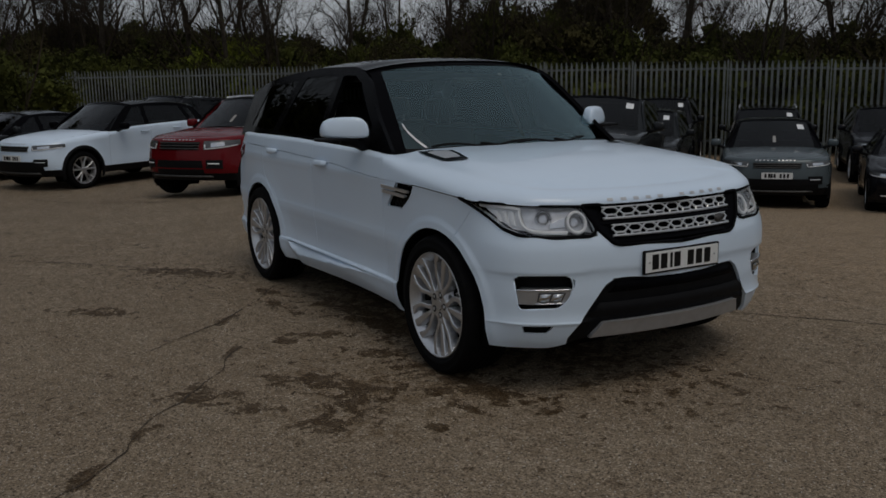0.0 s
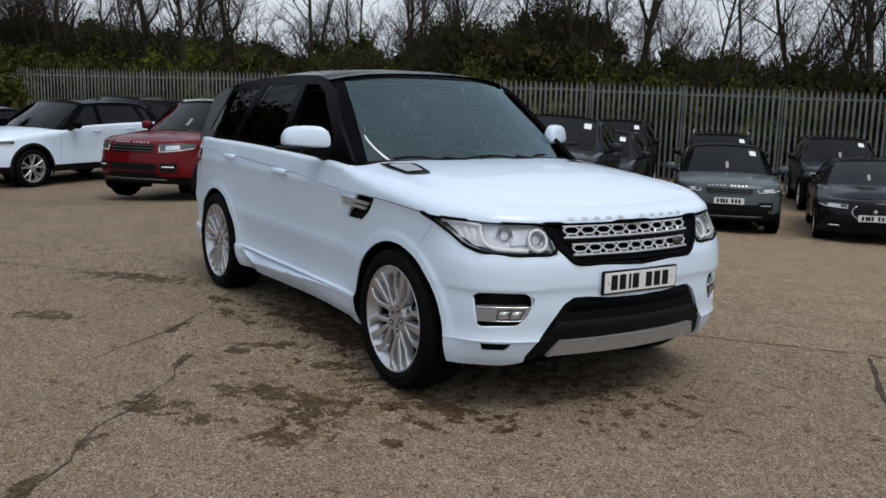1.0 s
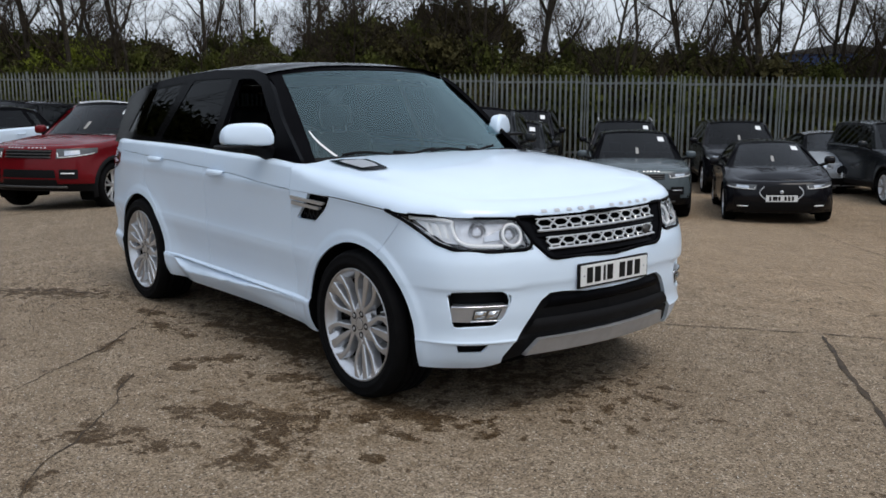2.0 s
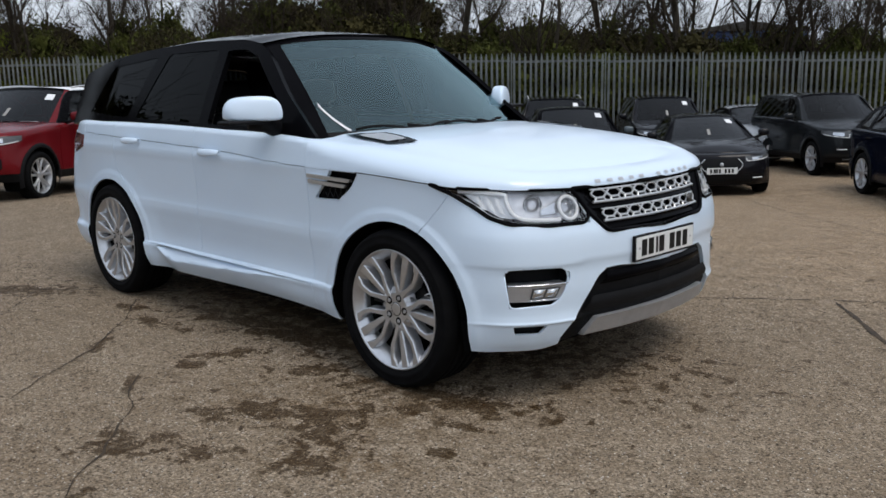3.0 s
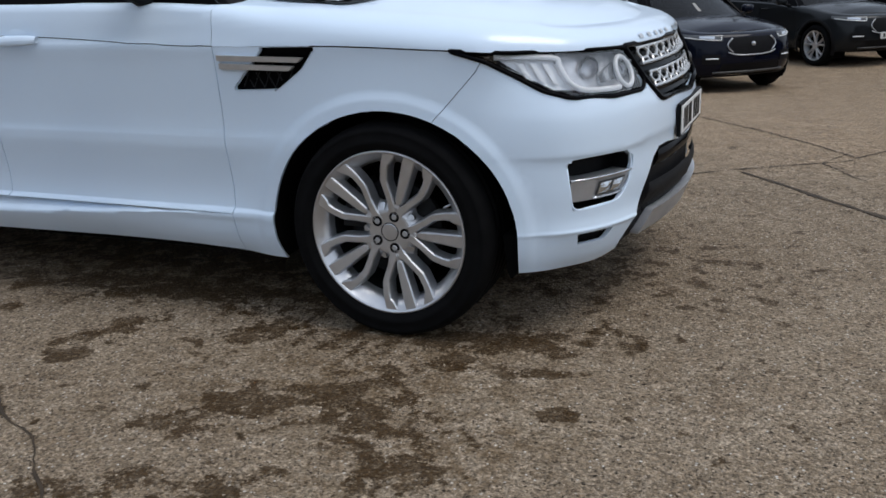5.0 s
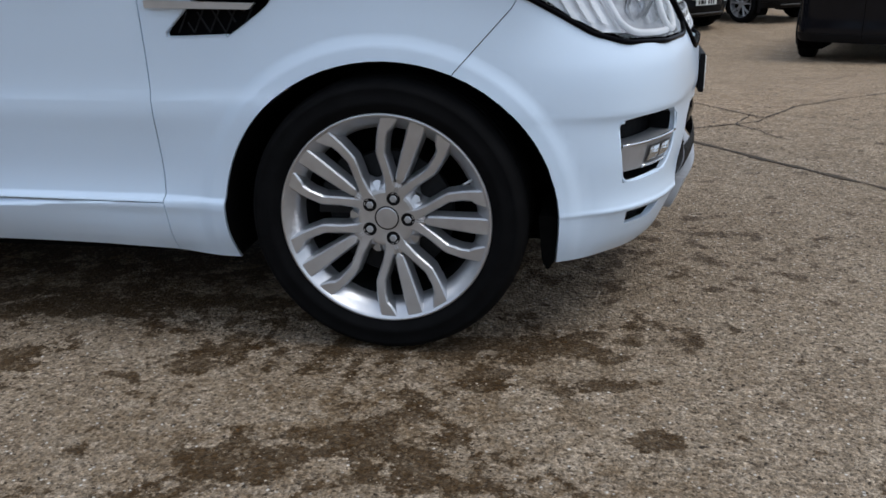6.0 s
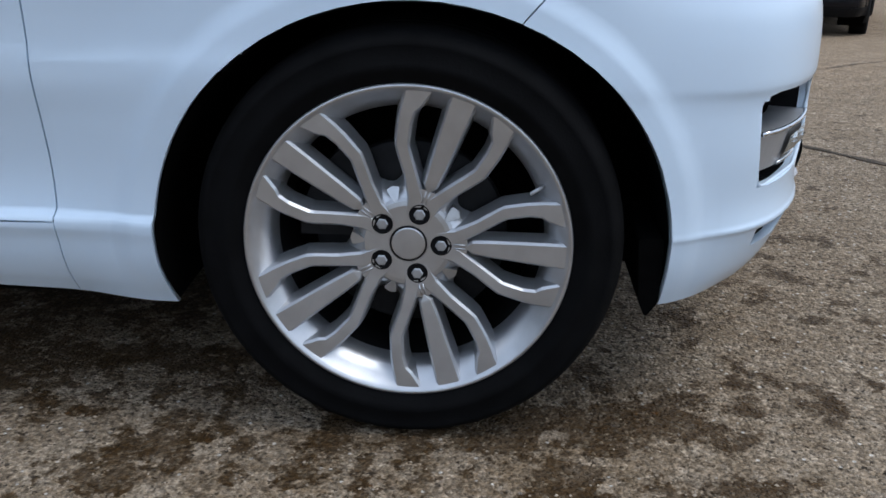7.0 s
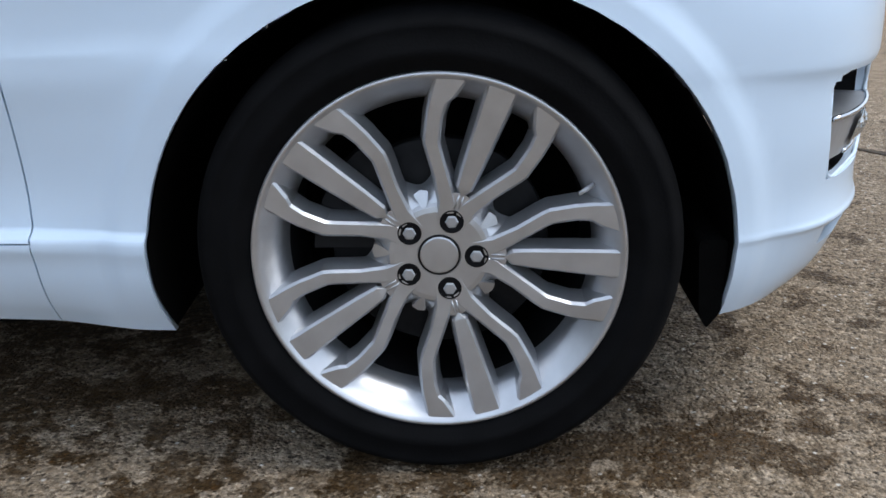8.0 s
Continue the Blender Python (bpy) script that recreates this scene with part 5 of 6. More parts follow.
    wins = [[(mid + 0.05, bz0(mid) + 0.02), (mid + 0.05, rz(mid) - 0.045), (a_t - 0.02, rz(a_t) - 0.05), (a_b - 0.28, bz0(a_b) + 0.02)],
            [(c_t + 0.22, bz0(c_t) + 0.03), (c_t + 0.36, rz(c_t + 0.36) - 0.05), (mid - 0.05, rz(mid) - 0.045), (mid - 0.05, bz0(mid) + 0.02)],
            [(c_b + 0.22, bz0(c_b) + 0.05), (c_t + 0.05, rz(c_t + 0.05) - 0.06), (c_t + 0.26, rz(c_t + 0.26) - 0.055), (c_t + 0.12, bz0(c_t) + 0.03)]]
    wins = [rounded(w, 0.03, 2) for w in wins]
    for w in wins:
        cab.cut(w)
    cab.sort(lambda x, z: next((i for i, w in enumerate(wins) if inside(w, x, z)), "frame"))
    for s in (1, -1):
        bm = bmesh.new()
        cab.fill(bm, "frame", sides=(s,), gap=0.0, thick=0.03)
        part("window_frame", bm, BLACK_GLOSS if kind != "boxy" or roof_mat else body, car)
        for i in range(3):
            bm = bmesh.new()
            cab.fill(bm, i, sides=(s,), off=-0.005, gap=0.0, thick=0.0)
            part("side_window", bm, CARGLASS, car)

    def roof_f(i, j):
        x = a_t + (c_t - 0.05 - a_t) * i
        a = 2 * j - 1
        x += 0.08 * (1 - a * a) * (1 - i) - 0.06 * (1 - a * a) * i
        return x, a * -side(x, rz(min(x, a_t)))[1], rz(min(max(x, c_t), a_t)) + 0.055 * (1 - abs(a) ** 3)
    bm = bmesh.new()
    patch(bm, roof_f, 14, 12)
    part("roof", bm, roof_mat or body, car)

    def front_glass(i, j, o=0.0):
        a = 2 * i - 1
        bow = 1 - a * a
        return ((a_b - 0.02 + 0.18 * bow) * (1 - j) + (a_t + 0.08 * bow) * j + o, a * ((hw - 0.10) * (1 - j) + (rail + 0.01) * j), (bz0(a_b) + 0.02 * bow) * (1 - j) + (rz(a_t) + 0.05 * (1 - abs(a) ** 3)) * j + 0.04 * j * (1 - j) + o)
    bm = bmesh.new()
    patch(bm, lambda i, j: front_glass(0.05 + 0.9 * i, 0.03 + 0.92 * j), 14, 8)
    part("windscreen", bm, CARGLASS, car)
    for s in (0, 1):
        bm = bmesh.new()
        patch(bm, lambda i, j: front_glass(abs(s - 0.055 * i), j, 0.003), 2, 8)
        part("windscreen_pillar", bm, body if kind == "boxy" else BLACK_GLOSS, car)
    bm = bmesh.new()
    patch(bm, lambda i, j: front_glass(i, 0.94 + 0.07 * j, 0.003), 12, 1)
    patch(bm, lambda i, j: front_glass(i, -0.05 + 0.09 * j, 0.002), 12, 1)
    part("windscreen_surround", bm, BLACK_GLOSS, car)
    bm = bmesh.new()
    yb = lambda x, z: -side(x, z)[1]
    patch(bm, lambda i, j: ((c_t - 0.05) * (1 - j) + c_b * j - 0.07 * (1 - (2 * i - 1) ** 2), (2 * i - 1) * (yb(c_t, rz(c_t)) * (1 - j) + yb(c_b, bz0(c_b)) * j), (rz(c_t) + 0.05 * (1 - (2 * i - 1) ** 2)) * (1 - j) + bz0(c_b) * j), 10, 5)
    part("rear_window", bm, TINT, car)
    if kind == "saloon":
        bm = bmesh.new()
        patch(bm, lambda i, j: (c_b + 0.05 + (xr + 0.10 - c_b) * j, (2 * i - 1) * (hw - 0.10 - 0.10 * j), bz0(c_b) + 0.005 - 0.03 * j), 8, 4)
        part("boot_lid", bm, body, car)
    # cabin filling: seats and dash
    for x in (-1.75, -2.6):
        for y in (-0.36, 0.36):
            bm = bmesh.new()
            box(bm, x - 0.2, x, y - 0.23, y + 0.23, 0.5, roof - 0.50, 0.05)
            box(bm, x - 0.22, x - 0.1, y - 0.12, y + 0.12, roof - 0.46, roof - 0.28, 0.03)
            part("seat", bm, LEATHER, car)
    bm = bmesh.new()
    box(bm, a_b - 0.55, a_b + 0.05, -hw + 0.15, hw - 0.15, 0.5, belt0 - 0.02, 0.05)
    box(bm, xr + 0.25, xf - 0.35, -hw + 0.25, hw - 0.25, low, low + 0.12)
    part("dashboard", bm, CABIN, car)
    # nose
    front = lambda y, v, off: (lambda q: (q[0], math.copysign(q[1], y) if y else 0.0, q[2]))(place(float(np.interp(-abs(y), pl.P[-60:, 1], pl.S[-60:])), v, off))
    g0, g1 = S["grille"]
    gw = 0.42 if kind != "saloon" else 0.36
    grille_k = new("grille")
    grille_k.parent = car
    bm = bmesh.new()
    patch(bm, lambda i, j: front((2 * i - 1) * gw * (1 - 0.12 * (1 - j)) * (1 if kind not in ("saloon", "crossover") else 1 - 0.22 * abs(2 * j - 1) ** 3), g0 + (g1 - g0) * j, 0.006), 16, 4)
    part("grille_mesh", bm, BLACK_PLASTIC, grille_k)
    bm = bmesh.new()
    for k in range(1 if kind in ("saloon", "crossover") else 3):
        z = g0 + (g1 - g0) * (0.02 if kind in ("saloon", "crossover") else 0.15 + 0.35 * k)
        tube(bm, [front((2 * t - 1) * gw * (0.97 if kind != "saloon" else 0.80), z + (0.05 * (2 * t - 1) ** 4 if kind in ("saloon", "crossover") else 0), 0.014) for t in np.linspace(0, 1, 15)], 0.009 if kind != "saloon" else 0.013, 6)
    if kind in ("saloon", "crossover"):
        for s in (-1, 1):
            tube(bm, [front(s * gw * (0.80 + 0.20 * math.sin(math.pi * t)), g0 + 0.055 + (g1 - g0 - 0.06) * t, 0.014) for t in np.linspace(0, 1, 9)], 0.009, 6)
    part("grille_bar", bm, SATIN if kind in ("saloon", "crossover") else STEEL, grille_k, "bright grille bar")
    if kind in ("saloon", "crossover"):
        bm = bmesh.new()
        bmesh.ops.create_uvsphere(bm, u_segments=12, v_segments=8, radius=0.035, matrix=Matrix.Translation(front(0.0, g1 - 0.10, 0.0)))
        part("badge", bm, SATIN, grille_k, "small round silver badge")
    l0, l1 = S["lamp"]
    for s in (-1, 1):
        lamp = new("headlamp")
        lamp.parent = car
        bm = bmesh.new()

        def lamp_f(i, j, off, m=0.0):
            u0, u1 = pl.ux(xf - 0.50), float(np.interp(-gw - 0.06, pl.P[-60:, 1], pl.S[-60:]))
            u = u0 + (u1 - u0) * (m + (1 - 2 * m) * i)
            lo = l0 + (l1 - l0) * 0.6 * (1 - i) ** 1.5
            q = place(u, lo + (l1 + 0.02 * (1 - i) - lo) * (m + (1 - 2 * m) * j), off)
            return q[0], s * q[1], q[2]
        patch(bm, lambda i, j: lamp_f(i, j, 0.004), 12, 4)
        part("housing", bm, LAMP_SMOKE, lamp)
        bm = bmesh.new()
        patch(bm, lambda i, j: lamp_f(0.45 + 0.36 * i, 0.25 + 0.5 * j, 0.007 + 0.004 * math.sin(math.pi * i)), 10, 3)
        part("reflector", bm, LAMP_REFLECTOR, lamp)
        bm = bmesh.new()
        tube(bm, [lamp_f(t, 0.10, 0.010) for t in np.linspace(0.1, 0.95, 9)] + [lamp_f(0.97, 0.6, 0.010)], 0.007, 6)
        part("light_guide", bm, LAMP_WHITE, lamp)
        bm = bmesh.new()
        fz = low + 0.20 if kind != "saloon" else low + 0.12
        patch(bm, lambda i, j: front(s * (0.52 + 0.24 * i), fz + (0.14 if kind != "saloon" else 0.09) * j, 0.008), 6, 3)
        part("bumper_vent", bm, BLACK_PLASTIC, car)
        bm = bmesh.new()
        tube(bm, [front(s * (0.55 + 0.17 * t), fz + (0.08 if kind != "saloon" else 0.012), 0.012) for t in np.linspace(0, 1, 6)], 0.011, 6)
        part("fog_lamp", bm, LAMP_WHITE if kind != "suv" else SATIN, car)
        # mirror
        mir = new("door_mirror")
        mir.parent = car
        bm = bmesh.new()
        box(bm, a_b - 0.36, a_b - 0.22, s * (hw + 0.03), s * (hw + 0.22), belt0 + 0.06, belt0 + 0.20, 0.045)
        part("mirror_shell", bm, BLACK_GLOSS if body is WHITE_PAINT else body, mir)
        bm = bmesh.new()
        tube(bm, [(a_b - 0.25, s * (hw - 0.05), belt0 + 0.03), (a_b - 0.27, s * (hw + 0.09), belt0 + 0.08)], 0.03, 6)
        part("mirror_base", bm, BLACK_PLASTIC, mir)
        for cx in (0.0, -wb):
            parked_wheel(car, pose(cx, s * (hw - 0.005), R, 0, 0, 0 if s < 0 else 180), R, ALLOY)
            bm = bmesh.new()
            arc = [math.radians(a) for a in range(-30, 211, 12)]
            ra = [bm.verts.new((cx + arch * math.cos(a), s * (hw - 0.035), R + arch * math.sin(a))) for a in arc]
            rb = [bm.verts.new((cx + arch * math.cos(a), s * (hw - 0.36), R + arch * math.sin(a))) for a in arc]
            for k in range(len(arc) - 1):
                bm.faces.new((ra[k], ra[k + 1], rb[k + 1], rb[k]))
            bm.faces.new(rb)
            part("arch_liner", bm, LINER, car, smooth=False)
            if kind != "saloon":
                bm = bmesh.new()

                def arch_trim(i, j):
                    a = math.radians(-20 + 220 * i)
                    r = arch - 0.004 + 0.062 * j
                    q = place(pl.ux(cx) + r * math.cos(a), R + r * math.sin(a), 0.012 - 0.008 * abs(2 * j - 1) ** 3)
                    return q[0], s * q[1], q[2]
                patch(bm, arch_trim, 24, 3)
                part("arch_trim", bm, BLACK_PLASTIC, car, "black plastic wheel arch trim")
        if rails:
            bm = bmesh.new()
            tube(bm, [(x, s * (rail - 0.02), rz(x) + 0.05 + 0.03 * math.sin(math.pi * t)) for t, x in zip(np.linspace(0, 1, 9), np.linspace(a_t - 0.1, c_t + 0.2, 9))], 0.016, 6)
            part("roof_rail", bm, SATIN, car, "silver roof rail")
    bm = bmesh.new()
    wide, tall_in = {"suv": (0.74, 0.25), "boxy": (0.50, 0.29)}.get(kind, (0.55, 0.16))
    patch(bm, lambda i, j: front((2 * i - 1) * wide * (1 - 0.10 * j), low + 0.04 + tall_in * j, 0.005), 12, 3)
    part("lower_intake", bm, BLACK_PLASTIC, car)
    if kind in ("suv", "boxy"):
        for k in range(10):
            y = -0.33 + 0.066 * k + (0.03 if k > 4 else -0.03)
            bm = bmesh.new()
            patch(bm, lambda i, j: front(y - 0.016 + 0.032 * i, cz(xf) + 0.030 + 0.026 * j, 0.004), 1, 1)
            part("raised_mark", bm, SILVER, car, "small silver block", smooth=False)
    if kind != "saloon":
        bm = bmesh.new()
        tube(bm, [front((2 * t - 1) * 0.62, low + 0.07, 0.012) for t in np.linspace(0, 1, 12)], 0.02, 6)
        part("skid_bar", bm, STEEL, car)
    if plate_bars:
        pz = S["plate"]
        plate_k = new("number_plate")
        plate_k.parent = car
        px = place(pl.end, pz, 0)[0] + 0.004
        bm = bmesh.new()
        box(bm, px, px + 0.014, -0.26, 0.26, pz - 0.056, pz + 0.056)
        part("plate_face", bm, PLATE_WHITE, plate_k, smooth=False)
        for y in (-0.19, -0.13, -0.09, -0.04, 0.06, 0.12, 0.18):
            bm = bmesh.new()
            box(bm, px + 0.012, px + 0.017, y - 0.018, y + 0.018, pz - 0.036, pz + 0.036)
            part("plate_bar", bm, INK, plate_k, smooth=False)
    if paper:
        bm = bmesh.new()
        patch(bm, lambda i, j: front_glass(0.80 + 0.085 * i, 0.66 + 0.16 * j, 0.004), 2, 2)
        part("windscreen_paper", bm, PAPER, car, "white paper slip", smooth=False)
        bm = bmesh.new()
        patch(bm, lambda i, j: front_glass(0.485 + 0.035 * i, 0.22 + 0.20 * j, 0.004), 2, 2)
        part("windscreen_tag", bm, TRIM_PALE, car, smooth=False)
    if bonnet_sheet:
        bm = bmesh.new()
        patch(bm, lambda i, j: (a_b + 0.02 + 0.10 * j, (2 * i - 1) * 0.62, bz(a_b + 0.1) + 0.014 - 0.012 * (2 * i - 1) ** 2), 10, 2)
        part("bonnet_protector", bm, PAPER, car, "white protective film strip")
    if tape:
        for x0, z0, z1, m, w in ((door_x[1] - 0.04, 0.50, cz(-1.6) + 0.02, PAPER, 0.05), (door_x[1] - 0.18, 0.78, cz(-1.6) - 0.02, BLUE_TAPE, 0.03), (door_x[1] - 0.21, 0.72, 0.86, PAPER, 0.035)):
            bm = bmesh.new()
            patch(bm, lambda i, j: place(pl.ux(x0 - 0.06 * (1 - j) + w * (2 * i - 1)), z0 + (z1 - z0) * j, 0.007), 2, 8)
            part("protective_tape", bm, m, car, "white and blue protective tape", smooth=False)
        bm = bmesh.new()
        patch(bm, lambda i, j: side(mid + 0.015 + 0.05 * (2 * i - 1) * 0.6 + 0.10 * j, bz0(mid) + (rz(mid) - bz0(mid)) * 0.98 * j, 0.008), 2, 6)
        part("protective_tape", bm, PAPER, car, smooth=False)
    return car


def on_ground(x, y, yaw, wb):
    """A car's pose on the sloping yard, from the middle of its wheelbase and its heading."""
    a = radians(yaw)
    d, n = Vector((math.cos(a), math.sin(a))), Vector((-math.sin(a), math.cos(a)))
    h = lambda p: ground_z(p.x, p.y)
    c = Vector((x, y))
    f, r = h(c + d * wb / 2), h(c - d * wb / 2)
    l, q = h(c + n * 0.8), h(c - n * 0.8)
    ahead = Vector((*(d * wb), f - r)).normalized()
    left = Vector((*(n * 1.6), l - q))
    up = ahead.cross(left).normalized()
    left = up.cross(ahead)
    m = Matrix((ahead, left, up)).transposed().to_4x4()
    mid = Vector((*c, (f + r + l + q) / 4 - 0.004))
    return Matrix.Translation(mid) @ m @ Matrix.Translation((wb / 2, 0, 0))


for name, label, kind, (x, y, yaw), body, kw in (
    ("white_suv", "white compact 4x4 with black roof, parked on concrete", "suv", (-15.6, -0.05, 300), WHITE_PAINT, dict(roof_mat=BLACK_GLOSS, paper=False)),
    ("red_suv", "dark red 4x4 with white roof and roof rails", "boxy", (-12.05, 2.0, 306), RED_PAINT, dict(roof_mat=PAPER, rails=True, plate_bars=False, bonnet_sheet=True)),
    ("grey_suv", "metallic grey compact 4x4 with paper on its windscreen", "suv", (-8.1, 11.2, 313), GREY_PAINT, dict(roof_mat=DARKGREY_PAINT)),
    ("black_saloon", "glossy black saloon with bright-framed grille", "saloon", (-6.0, 12.7, 308), BLACK_PAINT, {}),
    ("navy_suv", "dark navy 4x4 with white tape on its doors", "crossover", (-1.25, 12.3, 312), NAVY_PAINT, dict(tape=True, plate_bars=False, rails=True)),
    ("dark_grey_suv", "dark grey 4x4 parked nose out on the concrete", "boxy", (-5.3, 16.9, 318), DARKGREY_PAINT, dict(paper=False, plate_bars=False)),
    ("black_suv", "black boxy 4x4 with roof rails behind other cars", "boxy", (-11.7, 15.2, 312), BLACK_PAINT, dict(rails=True)),
    ("black_suv", "black boxy 4x4 with paper slip on its windscreen", "boxy", (-9.6, 17.0, 312), BLACK_PAINT, {}),
    ("silver_saloon", "silver saloon parked between darker cars", "saloon", (-7.9, 18.6, 312), SILVER_PAINT, dict(paper=False)),
    ("dark_grey_suv", "dark grey tall 4x4 with paper on its windscreen", "boxy", (-8.7, 7.3, 310), DARKGREY_PAINT, dict(tall=1.11)),
    ("dark_grey_suv", "dark grey 4x4 in the second row", "boxy", (-11.6, 11.0, 310), DARKGREY_PAINT, dict(tall=1.03)),
    ("black_suv", "black tall boxy 4x4 close to the fence", "boxy", (-14.6, 14.4, 310), BLACK_PAINT, dict(tall=1.14)),
    ("dark_saloon", "dark grey saloon parked by the fence", "saloon", (-21.0, 6.2, 305), DARKGREY_PAINT, dict(paper=False)),
    ("black_saloon", "black saloon in the back row by the fence", "saloon", (-18.6, 6.6, 305), BLACK_PAINT, dict(paper=False)),
    ("black_suv", "black boxy 4x4 in the back row by the fence", "boxy", (-21.5, 2.6, 303), BLACK_PAINT, dict(paper=False)),
    ("dark_saloon", "dark grey saloon beside a white 4x4", "saloon", (-18.0, -1.6, 300), DARKGREY_PAINT, dict(paper=False)),
    ("black_suv", "black 4x4 with white roof near the fence", "boxy", (-1.2, 20.4, 315), BLACK_PAINT, dict(roof_mat=PAPER, paper=False)),
    ("dark_grey_suv", "dark grey 4x4 beside a navy 4x4", "crossover", (0.75, 16.2, 312), DARKGREY_PAINT, dict(paper=False)),
    ("black_suv", "black 4x4 at the end of the row", "boxy", (2.9, 18.0, 312), BLACK_PAINT, dict(paper=False)),
    ("black_suv", "black 4x4 standing on the open concrete", "boxy", (4.72, 11.9, 68), BLACK_PAINT, dict(paper=False, plate_bars=False)),
):
    tall = kw.pop("tall", 1.0)
    parked_car(name, label, kind, on_ground(x, y, yaw, SPECS[kind]["wb"]) @ Matrix.Diagonal((1, 1, tall, 1)), body, **kw)


# ---- palisade fence along the yard's far side ----
GALV = material("galvanised_steel", (0.20, 0.218, 0.214), 0.65, metal=0.2, vary=0.35, scale=1.3, color2=(0.105, 0.118, 0.114), bump=0.1, bscale=90)
FENCE_AT, FENCE_DIR = Vector((-16.9, 15.3, 0)), Vector((0.8, 0.6, 0))
FENCE_BACK = Vector((-0.6, 0.8, 0))
FENCE_TOP, FENCE_FOOT = 2.03, -0.66
BAYS = range(-17, 17)
fence = tagged(new("palisade_fence"), "grey galvanised steel palisade fence with pointed pales", "fence")


def fence_point(s, back, z):
    return FENCE_AT + FENCE_DIR * s + FENCE_BACK * back + Vector((0, 0, z + min(max(0.05 - 0.013 * s, -0.2), 0.17)))


turn = Matrix((FENCE_DIR, FENCE_BACK, Vector((0, 0, 1)))).transposed().to_4x4()


def pale_mesh():
    """A W-section pale with a rounded, notched head."""
    bm = bmesh.new()
    section = [(-0.034, 0.012), (-0.022, 0.0), (-0.008, 0.0), (0.0, 0.010), (0.008, 0.0), (0.022, 0.0), (0.034, 0.012)]
    tops = [FENCE_TOP - 0.07, FENCE_TOP - 0.015, FENCE_TOP - 0.01, FENCE_TOP, FENCE_TOP - 0.01, FENCE_TOP - 0.015, FENCE_TOP - 0.07]
    low_v = [bm.verts.new((x, y - 0.02, FENCE_FOOT - 0.2)) for x, y in section]
    mid_v = [bm.verts.new((x, y - 0.02, FENCE_TOP - 0.12)) for x, y in section]
    top_v = [bm.verts.new((x * (0.55 if abs(x) > 0.03 else 0.8), y - 0.02, z)) for (x, y), z in zip(section, tops)]
    for a, b in ((low_v, mid_v), (mid_v, top_v)):
        for k in range(6):
            bm.faces.new((a[k], a[k + 1], b[k + 1], b[k]))
    me = bpy.data.meshes.new("pale")
    bm.to_mesh(me)
    bm.free()
    me.materials.append(GALV)
    return me


PALE = pale_mesh()
rest = []
for b in BAYS:
    bm = bmesh.new()
    box(bm, -0.018, 0.018, 0.01, 0.11, FENCE_FOOT - 0.25, FENCE_TOP + 0.02, 0.006)
    mesh_object("post", bm, GALV, fence, smooth=False, matrix=Matrix.Translation(fence_point(2.75 * b, 0, 0)) @ turn)
    for z in (FENCE_FOOT + 0.35, FENCE_TOP - 0.26):
        bm = bmesh.new()
        box(bm, 0.03, 2.72, 0.0, 0.045, z - 0.025, z + 0.025)
        box(bm, 0.03, 2.72, 0.0, 0.006, z - 0.025, z + 0.04)
        mesh_object("rail", bm, GALV, fence, smooth=False, matrix=Matrix.Translation(fence_point(2.75 * b, 0, 0)) @ turn)
    for k in range(17):
        at = Matrix.Translation(fence_point(2.75 * b + 0.092 + 0.16035 * k, -0.002, random.uniform(-0.008, 0.008))) @ turn @ pose(0, 0, 0, 0, random.uniform(-0.25, 0.25), 0)
        if -7 <= b <= 9:
            pale = new("pale", PALE)
            pale.parent, pale.matrix_basis = fence, at
        else:
            rest.append(at)
verts, faces = [], []
co = [v.co.copy() for v in PALE.vertices]
for at in rest:
    base = len(verts)
    verts += [tuple(at @ c) for c in co]
    faces += [tuple(base + i for i in p.vertices) for p in PALE.polygons]
me = bpy.data.meshes.new("pale_run")
me.from_pydata(verts, [], faces)
me.materials.append(GALV)
pale_run = new("pale_run", me)
pale_run.parent = fence
tagged(pale_run, kind="stuff")


# ---- bare trees and undergrowth behind the fence ----
BARK = material("grey_brown_bark", (0.050, 0.042, 0.032), 0.95, spec=0.1, vary=0.45, scale=6, bump=0.5, bscale=40)
TWIG = material("brown_twigs", (0.040, 0.031, 0.022), 0.95, vary=0.4, scale=3, spec=0.1)


def foliage(name, a, b):
    m = material(name, a, 0.9, color2=b, scale=0.9, detail=5, spec=0.1)
    return m


LEAF_BROWN = foliage("dry_brown_scrub", (0.055, 0.048, 0.018), (0.026, 0.024, 0.010))
LEAF_OLIVE = foliage("olive_scrub", (0.074, 0.082, 0.018), (0.034, 0.038, 0.010))
LEAF_GREEN = foliage("fresh_green_leaves", (0.16, 0.185, 0.020), (0.07, 0.085, 0.012))
rng = random.Random(7)


class Mesh3:
    """Collects tubes and leaves into one mesh."""

    def __init__(self):
        self.v, self.f = [], []

    def limb(self, pts, r0, r1, sides):
        n = len(pts)
        base = len(self.v)
        for i, p in enumerate(pts):
            d = (pts[min(i + 1, n - 1)] - pts[max(i - 1, 0)]).normalized()
            a = d.orthogonal().normalized()
            b = d.cross(a)
            r = r0 + (r1 - r0) * i / (n - 1)
            for k in range(sides):
                t = 6.28318 * k / sides
                self.v.append(tuple(p + r * (math.cos(t) * a + math.sin(t) * b)))
        for i in range(n - 1):
            for k in range(sides):
                o = base + i * sides
                self.f.append((o + k, o + (k + 1) % sides, o + sides + (k + 1) % sides, o + sides + k))

    def leaf(self, p, size):
        a = Vector((rng.uniform(-1, 1), rng.uniform(-1, 1), rng.uniform(-1, 1))).normalized()
        b = a.orthogonal().normalized()
        c = a.cross(b)
